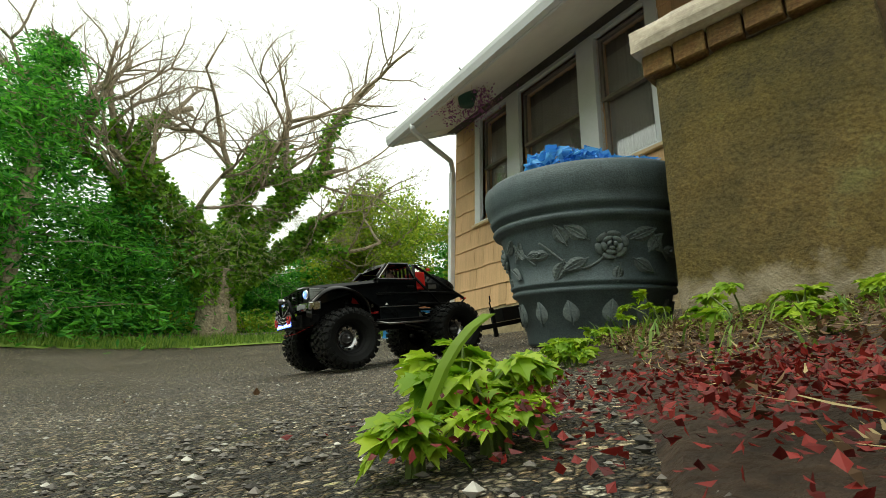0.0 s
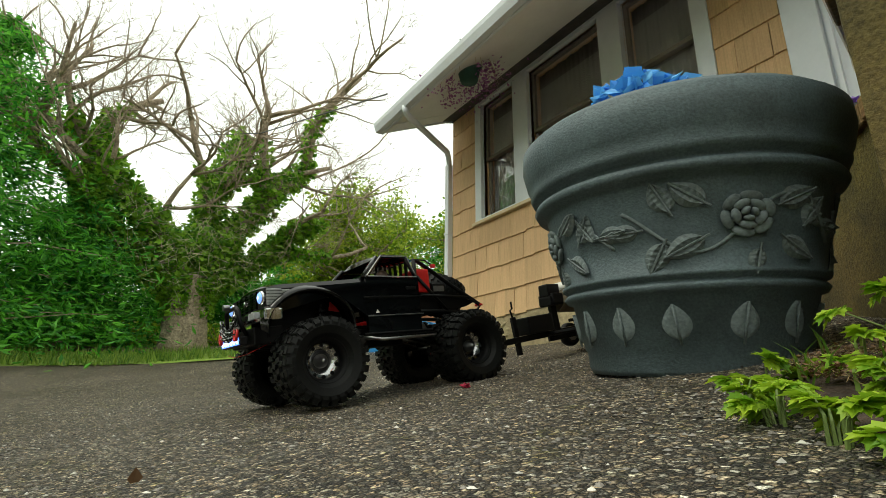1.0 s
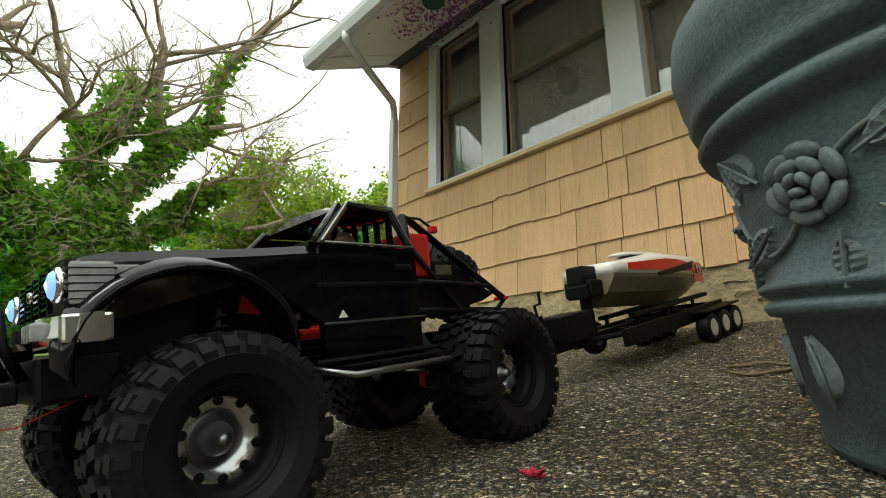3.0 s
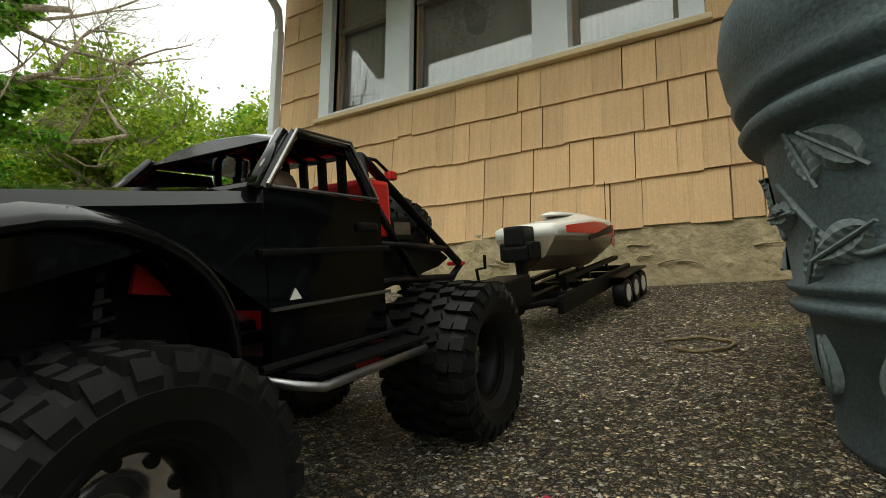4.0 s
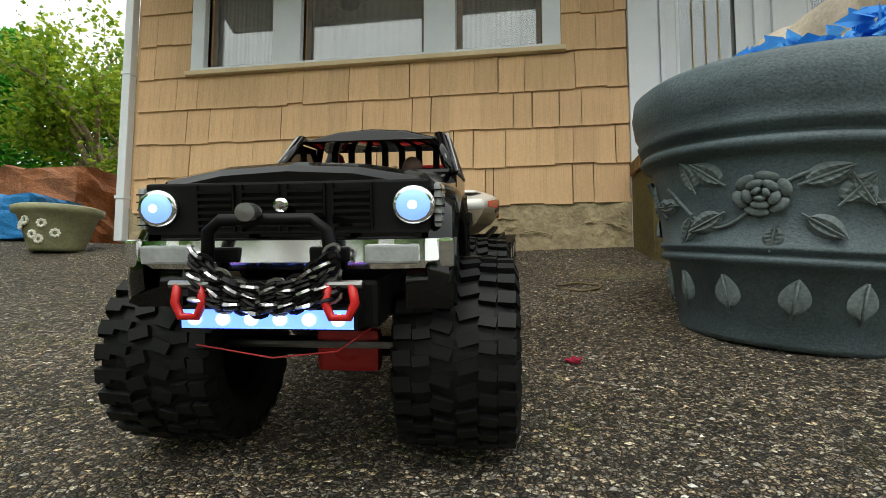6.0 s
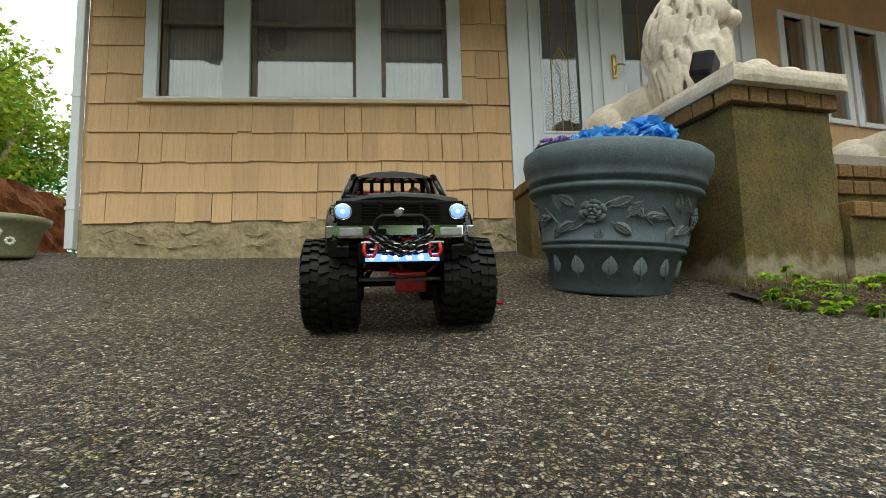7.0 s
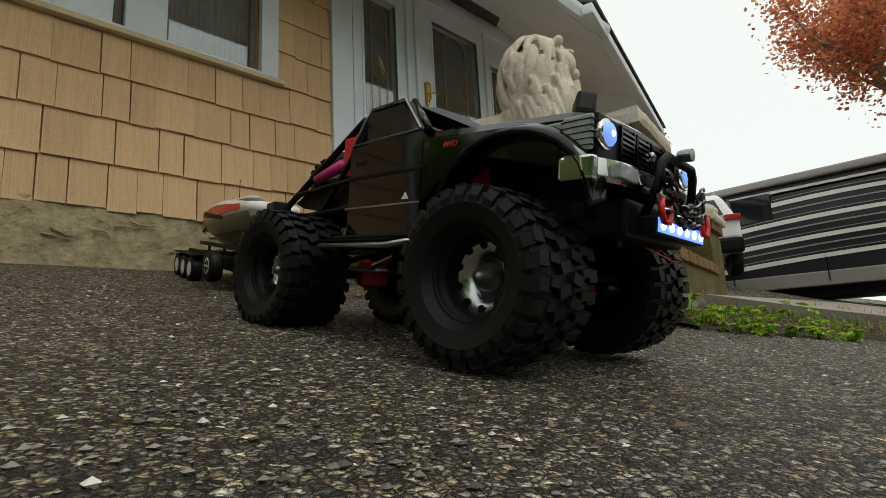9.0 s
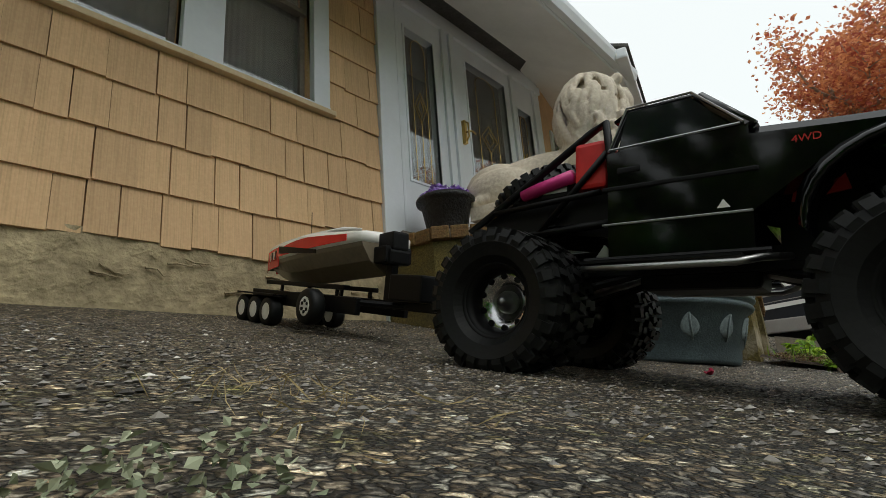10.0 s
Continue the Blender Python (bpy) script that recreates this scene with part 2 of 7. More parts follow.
M_MORTAR = material("dark_mortar", (0.2, 0.16, 0.11), 0.95, var=0.3, bump=0.6)
M_LIMESTONE = material("cast_stone", (0.6, 0.53, 0.43), 0.85, var=0.2, scale=5, fine=60, bump=0.5, depth=0.005)
M_POT = material("slate_blue_resin", (0.08, 0.112, 0.126), 0.6, var=0.32, scale=7, fine=210, bump=0.8, depth=0.002)
M_RELIEF = material("worn_slate_resin", (0.13, 0.162, 0.168), 0.7, var=0.3, scale=12, fine=160, bump=0.4, depth=0.002)
M_BLACK = material("gloss_black_paint", (0.002, 0.002, 0.0025), 0.06, var=0.1, bump=0.0, coat=0.6)
M_FLAT = material("matt_black_plastic", (0.003, 0.003, 0.0035), 0.5, var=0.2, bump=0.1)
M_RUBBER = material("black_tyre_rubber", (0.0045, 0.005, 0.005), 0.55, var=0.4, scale=20, fine=150, bump=0.3, depth=0.001)
M_CHROME = material("chrome", (0.7, 0.7, 0.7), 0.12, metal=1.0, var=0.04, bump=0.0)
M_SMOKED = material("smoked_chrome", (0.45, 0.45, 0.46), 0.18, metal=1.0, var=0.1, bump=0.0)
M_STEEL = material("dull_steel", (0.32, 0.32, 0.32), 0.35, metal=1.0, var=0.15, bump=0.1)
M_RED = material("red_plastic", (0.55, 0.012, 0.012), 0.4, var=0.12, bump=0.05)
M_DARKRED = material("dark_red_cast_metal", (0.42, 0.01, 0.01), 0.5, var=0.2, bump=0.1)
M_PINK = material("magenta_plastic", (0.6, 0.03, 0.22), 0.4, var=0.1, bump=0.0)
M_BLUE = material("blue_cable_plastic", (0.02, 0.3, 0.42), 0.4, var=0.1, bump=0.0)
M_HULL = material("hull_grey_gelcoat", (0.2, 0.165, 0.115), 0.3, var=0.15, bump=0.05)
M_BOATWHITE = material("white_gelcoat", (0.78, 0.76, 0.72), 0.2, var=0.04, bump=0.0)
M_BOATRED = material("red_gelcoat", (0.75, 0.012, 0.015), 0.25, var=0.08, bump=0.0)
M_BARK = material("grey_brown_bark", (0.36, 0.29, 0.21), 0.95, var=0.35, scale=4, fine=18, bump=1.0, depth=0.05)
M_TWIG = material("pale_dead_twig", (0.5, 0.44, 0.3), 0.9, var=0.3, bump=0.3)
M_IVY = island_material("ivy_leaf", (0.06, 0.21, 0.014), (0.36, 0.62, 0.06), 0.5, 0.48)
M_NEEDLE = island_material("evergreen_spray", (0.02, 0.17, 0.02), (0.2, 0.6, 0.06), 0.6, 0.48)
M_SPRING = island_material("spring_leaf", (0.12, 0.26, 0.015), (0.5, 0.6, 0.05), 0.5, 0.35)
M_WEED = island_material("weed_leaf", (0.14, 0.31, 0.015), (0.48, 0.64, 0.05), 0.5, 0.4)
M_GRASS = island_material("grass_blade", (0.07, 0.17, 0.015), (0.28, 0.4, 0.06), 0.6, 0.3)
M_STRAW = island_material("dry_straw", (0.25, 0.18, 0.08), (0.5, 0.4, 0.2), 0.8, 0.1)
M_REDLEAF = island_material("red_maple_leaf", (0.06, 0.004, 0.005), (0.3, 0.02, 0.014), 0.6, 0.2)
M_BROWNLEAF = island_material("fallen_brown_leaf", (0.045, 0.022, 0.01), (0.22, 0.12, 0.055), 0.7, 0.1)
M_MAPLE = island_material("copper_maple_leaf", (0.4, 0.09, 0.06), (0.85, 0.42, 0.18), 0.6, 0.55)
M_PURPLE = island_material("purple_petal", (0.22, 0.1, 0.5), (0.55, 0.38, 0.85), 0.6, 0.2)
M_MAUVE = island_material("mauve_petal", (0.2, 0.06, 0.2), (0.5, 0.22, 0.48), 0.7, 0.2)
M_PETAL = island_material("sky_blue_petal", (0.02, 0.25, 0.75), (0.2, 0.6, 0.98), 0.6, 0.25)
M_PEBBLE = island_material("loose_pebble", (0.2, 0.19, 0.17), (0.8, 0.77, 0.7), 0.8)
M_GRAVEL = island_material("dark_chipping", (0.05, 0.046, 0.042), (0.3, 0.275, 0.245), 0.85)
M_SOIL = material("dark_garden_soil", (0.05, 0.032, 0.02), 0.95, var=0.4, scale=12, fine=60, bump=1.0, depth=0.02)
M_TURF = material("lawn", (0.2, 0.3, 0.04), 0.9, var=0.35, scale=1.2, fine=30, bump=0.8, depth=0.03)
M_SLAB = material("pale_concrete_slab", (0.3, 0.26, 0.22), 0.9, var=0.2, scale=2, fine=60, bump=0.4)
M_GLASS = glass_material("window_glass", alpha=0.12)
M_CURTAIN = material("lace_curtain", (0.27, 0.265, 0.255), 0.9, var=0.2, scale=5, fine=120, bump=0.4)
# dimness of the interiors put into the colour: near-black walls
M_DARK = material("room_shade_colour", (0.04, 0.036, 0.032), 0.9, var=0.2)
M_BRASS = material("brass", (0.6, 0.42, 0.14), 0.3, metal=1.0, var=0.1, bump=0.0)
M_GREENPOT = material("dark_green_plastic", (0.01, 0.07, 0.05), 0.45, var=0.15, bump=0.05)
M_NURSERY = material("black_embossed_plastic", (0.012, 0.012, 0.013), 0.5, var=0.3, scale=30, fine=60, bump=1.0, depth=0.01)
M_LAMP = glow_material("lit_headlamp", (0.22, 0.4, 1.0), 0.85)
M_LED = glow_material("lit_led_strip", (0.5, 0.62, 1.0), 4.0)
M_LENS = material("clear_lamp_lens", (0.34, 0.36, 0.36), 0.08, var=0.15, scale=40, bump=0.5)
M_ROOF = material("dark_roof_shingle", (0.08, 0.075, 0.07), 0.9, var=0.3, bump=0.5)
M_CARWHITE = material("white_car_paint", (0.75, 0.76, 0.77), 0.2, var=0.03, bump=0.0, coat=0.5)
M_CARGLASS = material("dark_car_glass", (0.01, 0.012, 0.015), 0.06, var=0.1, bump=0.0)
M_TAIL = material("red_tail_lamp", (0.4, 0.01, 0.01), 0.2, var=0.1, bump=0.0)
M_COACH = material("dark_coach_paint", (0.012, 0.014, 0.02), 0.3, var=0.1, bump=0.0)
M_SILVER = material("silver_coach_stripe", (0.3, 0.28, 0.26), 0.4, metal=0.2, var=0.05, bump=0.0)
M_TARP = material("brown_tarpaulin", (0.3, 0.11, 0.04), 0.6, var=0.3, scale=8, bump=0.6, depth=0.02)
M_BLUETARP = material("blue_tarpaulin", (0.02, 0.2, 0.5), 0.5, var=0.2, scale=8, bump=0.5, depth=0.02)
M_PLANTER = material("olive_glazed_ceramic", (0.3, 0.3, 0.17), 0.5, var=0.2, bump=0.1)
M_DAISY = material("white_glaze", (0.75, 0.75, 0.65), 0.5, var=0.1, bump=0.0)
M_WIRE = material("grey_cable", (0.1, 0.1, 0.1), 0.7, var=0.1, bump=0.0)


# ---- mesh helpers ----
def part(name, bm, mat, parent=None, label="", smooth=False):
    """Links a bmesh as one mesh object, under a thing or a part where one is given."""
    me = bpy.data.meshes.new(name)
    bm.to_mesh(me)
    bm.free()
    for m in mat if isinstance(mat, (list, tuple)) else (mat,):
        me.materials.append(m)
    if smooth:
        for p in me.polygons:
            p.use_smooth = True
    ob = new(name, me)
    if parent is not None:
        ob.parent = parent
    if label:
        tagged(ob, label)
    return ob


def thing(name, m, label, category, group="", kind=""):
    ob = new(name)
    ob.empty_display_size = 0.05
    ob.matrix_world = m
    return tagged(ob, label, category, group, kind)


def box(bm, a, b, bevel=0.0, m=None):
    """A box between two corners; its edges are rounded by bevel."""
    v = bmesh.ops.create_cube(bm, size=1.0)["verts"]
    s = Matrix.Diagonal((b[0] - a[0], b[1] - a[1], b[2] - a[2], 1))
    t = Matrix.Translation([(p + q) / 2 for p, q in zip(a, b)])
    bmesh.ops.transform(bm, matrix=(m or Matrix()) @ t @ s, verts=v)
    if bevel:
        es = list({e for w in v for e in w.link_edges})
        bmesh.ops.bevel(bm, geom=es, offset=bevel, segments=2, affect="EDGES", profile=0.6)
    return v


def boxed(*items, bevel=0.0):
    bm = bmesh.new()
    for a, b in items:
        box(bm, a, b, bevel)
    return bm


def lathe(profile, segs=32, m=None, bm=None, caps=True):
    """A turned form about z from (radius, height) pairs."""
    bm = bm or bmesh.new()
    rings = []
    for r, z in profile:
        ring = []
        for k in range(segs):
            a = 2 * math.pi * k / segs
            p = Vector((r * math.cos(a), r * math.sin(a), z))
            ring.append(bm.verts.new(m @ p if m else p))
        rings.append(ring)
    for r0, r1 in zip(rings, rings[1:]):
        for k in range(segs):
            bm.faces.new((r0[k], r0[(k + 1) % segs], r1[(k + 1) % segs], r1[k]))
    for ring, flip in ((rings[0], True), (rings[-1], False)) if caps else ():
        if (ring[0].co - ring[segs // 2].co).length > 1e-5:
            bm.faces.new(ring[::-1] if flip else ring)
    return bm


def tube(points, radius, segs=8, bm=None, taper=None):
    """A round bar along points; taper gives the radius at its end."""
    bm = bm or bmesh.new()
    pts = [Vector(p) for p in points]
    rings = []
    side = None
    for i, p in enumerate(pts):
        d = (pts[min(i + 1, len(pts) - 1)] - pts[max(i - 1, 0)]).normalized()
        if side is None:
            side = d.orthogonal().normalized()
        side = (side - d * side.dot(d)).normalized()
        up = d.cross(side)
        r = radius if taper is None else radius + (taper - radius) * i / (len(pts) - 1)
        rings.append([bm.verts.new(p + (side * math.cos(2 * math.pi * k / segs) + up * math.sin(2 * math.pi * k / segs)) * r) for k in range(segs)])
    for r0, r1 in zip(rings, rings[1:]):
        for k in range(segs):
            bm.faces.new((r0[k], r0[(k + 1) % segs], r1[(k + 1) % segs], r1[k]))
    bm.faces.new(rings[0][::-1])
    bm.faces.new(rings[-1])
    return bm


def ball(bm, centre, radii, segs=14, rot=None):
    v = bmesh.ops.create_uvsphere(bm, u_segments=segs, v_segments=max(6, segs // 2 + 1), radius=1)["verts"]
    m = Matrix.Translation(centre) @ (rot.to_4x4() if rot else Matrix()) @ Matrix.Diagonal((*radii, 1))
    bmesh.ops.transform(bm, matrix=m, verts=v)
    return v


def loft(sections, bm=None, caps=True):
    """Skin over cross-sections with equal numbers of points."""
    bm = bm or bmesh.new()
    rings = [[bm.verts.new(p) for p in s] for s in sections]
    k = len(rings[0])
    for r0, r1 in zip(rings, rings[1:]):
        for i in range(k):
            bm.faces.new((r0[i], r0[(i + 1) % k], r1[(i + 1) % k], r1[i]))
    if caps:
        bm.faces.new(rings[0][::-1])
        bm.faces.new(rings[-1])
    bmesh.ops.recalc_face_normals(bm, faces=bm.faces)
    return bm


def extruded(outline, y0, y1, axis="y"):
    """A flat outline given a thickness along one axis."""
    def at(p, d):
        return {"x": (d, p[0], p[1]), "y": (p[0], d, p[1]), "z": (p[0], p[1], d)}[axis]
    return loft([[at(p, y0) for p in outline], [at(p, y1) for p in outline]])


def from_arrays(name, verts, faces, mat, parent=None, smooth=False):
    me = bpy.data.meshes.new(name)
    me.from_pydata(verts, [], faces)
    me.materials.append(mat)
    if smooth:
        me.polygons.foreach_set("use_smooth", [True] * len(me.polygons))
    ob = new(name, me)
    if parent is not None:
        ob.parent = parent
    return ob


def leaf_cloud(centres, size, rng, up=0.35, shape="leaf"):
    """Small folded leaves or sprays, one at each centre, turned at random."""
    n = len(centres)
    c = np.asarray(centres, float)
    d = rng.normal(size=(n, 3))
    d[:, 2] = d[:, 2] * 0.6
    d /= np.linalg.norm(d, axis=1, keepdims=True)
    s = np.cross(d, rng.normal(size=(n, 3)) + (0, 0, up))
    s /= np.linalg.norm(s, axis=1, keepdims=True) + 1e-9
    nn = np.cross(d, s)
    ln = size * rng.uniform(0.6, 1.3, (n, 1))
    w = ln * ({"leaf": 0.36, "frond": 0.15, "spray": 0.022}[shape])
    p0, p2 = c - d * ln / 2, c + d * ln / 2
    mid = c + nn * ln * 0.12
    v = np.stack([p0, mid + s * w, p2, mid - s * w], 1).reshape(-1, 3)
    f = [(4 * i, 4 * i + 1, 4 * i + 2, 4 * i + 3) for i in range(n)]
    return v.tolist(), f


def twig_sheet(name, ends, mat, parent=None, label=""):
    """Fine three-sided tapering twigs from (start, end, radius) triples, in one mesh."""
    v, f = [], []
    for p, q, r in ends:
        d = (q - p).normalized()
        a = d.orthogonal().normalized()
        b = d.cross(a)
        n0 = len(v)
        for c in (a, -0.5 * a + 0.866 * b, -0.5 * a - 0.866 * b):
            v.append(tuple(p + c * r))
        v.append(tuple(q))
        f += [(n0, n0 + 1, n0 + 3), (n0 + 1, n0 + 2, n0 + 3), (n0 + 2, n0, n0 + 3)]
    ob = from_arrays(name, v, f, mat, parent)
    if label:
        tagged(ob, label)
    return ob


def ground_z(x, y):
    """The drive is a shallow bowl that falls away from the house and rises gently to both sides."""
    y, u = max(-5.0, min(0.3, y)), max(-6.0, min(6.5, x)) - 3.0
    return 0.1188 + 0.2557 * y + 0.0166 * y * y + 0.0208 * u + 0.0102 * u * u + 0.0134 * u * y


M_LEDGLOW = glow_material("blue_glowing_lens", (0.1, 0.2, 1.0), 2.4)
M_ROPE = material("weathered_rope", (0.2, 0.15, 0.08), 0.95, var=0.3, fine=120, bump=0.6)
M_RAG = material("faded_red_cloth", (0.4, 0.02, 0.06), 0.95, var=0.4, fine=200, bump=0.5)
M_BADGE = material("red_badge_ink", (0.6, 0.02, 0.015), 0.4, var=0.05, bump=0.0)
for black, level in ((M_BLACK, 0.4), (M_FLAT, 0.2), (M_RUBBER, 0.25)):
    black.node_tree.nodes["Principled BSDF"].inputs["Specular IOR Level"].default_value = level
M_BLACK.node_tree.nodes["Principled BSDF"].inputs["Coat Weight"].default_value = 0.0


# ---- ground ----
def build_ground():
    rng = np.random.default_rng(3)
    xs = sorted({*np.linspace(-40, -8, 17), *np.linspace(-8, 12, 101), *np.linspace(12, 60, 17)})
    ys = sorted({*np.linspace(-60, -8, 14), *np.linspace(-8, 1, 37), *np.linspace(1, 60, 14)})
    v = [(x, y, ground_z(x, y) + 0.006 * noise.noise((x * 1.7, y * 1.7, 0))) for x in xs for y in ys]
    k = len(ys)
    f = [(i * k + j, (i + 1) * k + j, (i + 1) * k + j + 1, i * k + j + 1) for i in range(len(xs) - 1) for j in range(k - 1)]
    g = from_arrays("ground", v, f, M_ASPHALT, smooth=True)
    tagged(g, "worn grey asphalt driveway with pale exposed stones", "driveway", kind="structure")
    # lawn behind the drive
    lx, ly = np.linspace(-40, -3.3, 24), np.linspace(-40, 30, 40)
    v = [(x - 0.35 * noise.noise((y * 0.8, 3, 0)), y, ground_z(x, y) + 0.02 + 0.03 * noise.noise((x, y, 5))) for x in lx for y in ly]
    k = len(ly)
    f = [(i * k + j, (i + 1) * k + j, (i + 1) * k + j + 1, i * k + j + 1) for i in range(len(lx) - 1) for j in range(k - 1)]
    tagged(from_arrays("lawn", v, f, M_TURF, smooth=True), "bright green spring lawn along the edge of the drive", "lawn", kind="structure")
    # loose chippings near the camera's way
    def stones(name, count, lo, hi, mat, label, box_):
        vs, fs = [], []
        base = np.array([(1, 0, 0), (-1, 0, 0), (0, 1, 0), (0, -1, 0), (0, 0, 1), (0, 0, -1)], float)
        tri = [(0, 2, 4), (2, 1, 4), (1, 3, 4), (3, 0, 4), (2, 0, 5), (1, 2, 5), (3, 1, 5), (0, 3, 5)]
        for _ in range(count):
            x, y = rng.uniform(box_[0], box_[1]), rng.uniform(box_[2], box_[3])
            r = lo + (hi - lo) * rng.random() ** 2.5
            q = base * (r, r * rng.uniform(0.6, 1), r * rng.uniform(0.3, 0.6)) * rng.uniform(0.75, 1.2, (6, 1))
            a = rng.uniform(0, 6.28)
            q = np.stack([q[:, 0] * math.cos(a) - q[:, 1] * math.sin(a), q[:, 0] * math.sin(a) + q[:, 1] * math.cos(a), q[:, 2]], 1)
            n0 = len(vs)
            vs += (q + (x, y, ground_z(x, y) + r * 0.12)).tolist()
            fs += [tuple(n0 + i for i in t) for t in tri]
        tagged(from_arrays(name, vs, fs, mat), label, "gravel", kind="stuff")
    stones("chippings", 36000, 0.0025, 0.0075, M_GRAVEL, "dark loose stone chippings strewn over the asphalt", (0.9, 5.4, -4.9, -0.1))
    stones("pebbles", 3600, 0.0025, 0.0085, M_PEBBLE, "pale loose pebbles lying on the asphalt", (0.8, 5.5, -5.0, -0.1))
    # concrete walk by the steps, with a brick edge
    rise = [(y, ground_z(7, y) + 0.03) for y in (-1.7, -2.3, -3.0, -3.8, -4.6)]
    b = extruded([(-4.6, -0.9), (-1.7, -0.9), *rise], 5.3, 10.2, "x")
    v = [(x, y, ground_z(x, y) + 0.02 + 0.02 * noise.noise((x, y, 9))) for x in np.linspace(15.5, 45, 12) for y in np.linspace(-30, 30, 24)]
    f = [(i * 24 + j, (i + 1) * 24 + j, (i + 1) * 24 + j + 1, i * 24 + j + 1) for i in range(11) for j in range(23)]
    tagged(from_arrays("lawn", v, f, M_TURF, smooth=True), "bright green verge beyond the parked vehicles", "lawn", kind="structure")
    tagged(part("pavement", b, M_SLAB), "pale concrete front walk beside the drive", "pavement", kind="structure")


build_ground()


# ---- house ----
X0, WX, SILL, HEAD, SHB, SOF = 0.06, 3.47, 1.425, 2.74, 0.4, 2.82
OPEN = [(0.6, 1.116), (1.323, 2.187), (2.396, 2.955)]
TL, TR, TB = 0.5, 3.07, 1.37


def build_wall():
    bm = bmesh.new()
    xs = [X0, *[v for o in OPEN for v in o], WX]
    for i in range(0, len(xs) - 1):
        a, b = xs[i], xs[i + 1]
        if (a, b) in OPEN:
            box(bm, (a, 0.02, 0.3), (b, 0.2, SILL))
            box(bm, (a, 0.02, HEAD), (b, 0.2, SOF + 0.1))
        else:
            box(bm, (a, 0.02, 0.3), (b, 0.2, SOF + 0.1))
    bmesh.ops.remove_doubles(bm, verts=bm.verts, dist=1e-4)
    wall = tagged(part("wall_front", bm, M_SHINGLE), "tan painted cedar shingle front wall", "wall", kind="structure")
    b = boxed(((X0 + 0.02, 0.02, 0.15), (0.2, 7.0, SOF + 0.1)))
    side = tagged(part("wall_side", b, M_SHINGLE), "tan shingle end wall of the house", "wall", kind="structure")
    # foundation with a rough parged face
    nx, nz = 120, 16
    v = [(x, -0.012 - 0.02 * abs(noise.noise((x * 3, z * 5, 1))) - 0.012 * noise.noise((x * 9, z * 9, 4)), z)
         for x in np.linspace(X0, 3.6, nx) for z in np.linspace(-0.05, 0.43, nz)]
    f = [(i * nz + j, (i + 1) * nz + j, (i + 1) * nz + j + 1, i * nz + j + 1) for i in range(nx - 1) for j in range(nz - 1)]
    fo = from_arrays("foundation", v, f, M_STUCCO, smooth=True)
    tagged(fo, "rough grey-brown parged foundation under the shingles", "foundation", kind="structure")
    core = part("core", boxed(((X0, 0.0, -0.1), (3.6, 0.3, 0.42))), M_STUCCO, fo)
    rng = random.Random(5)
    for _ in range(26):
        x, z = rng.uniform(0.2, 3.4), rng.uniform(0.2, 0.36)
        pts = [(x, -0.026, z)]
        for _ in range(4):
            pts.append((pts[-1][0] + rng.uniform(0.015, 0.05), -0.026 + rng.uniform(-0.004, 0.002), pts[-1][2] + rng.uniform(-0.03, 0.02)))
        part("crack_ridge", tube(pts, 0.006, 5, taper=0.002), M_STUCCO, fo)
    return wall, side


wall_front, wall_side = build_wall()


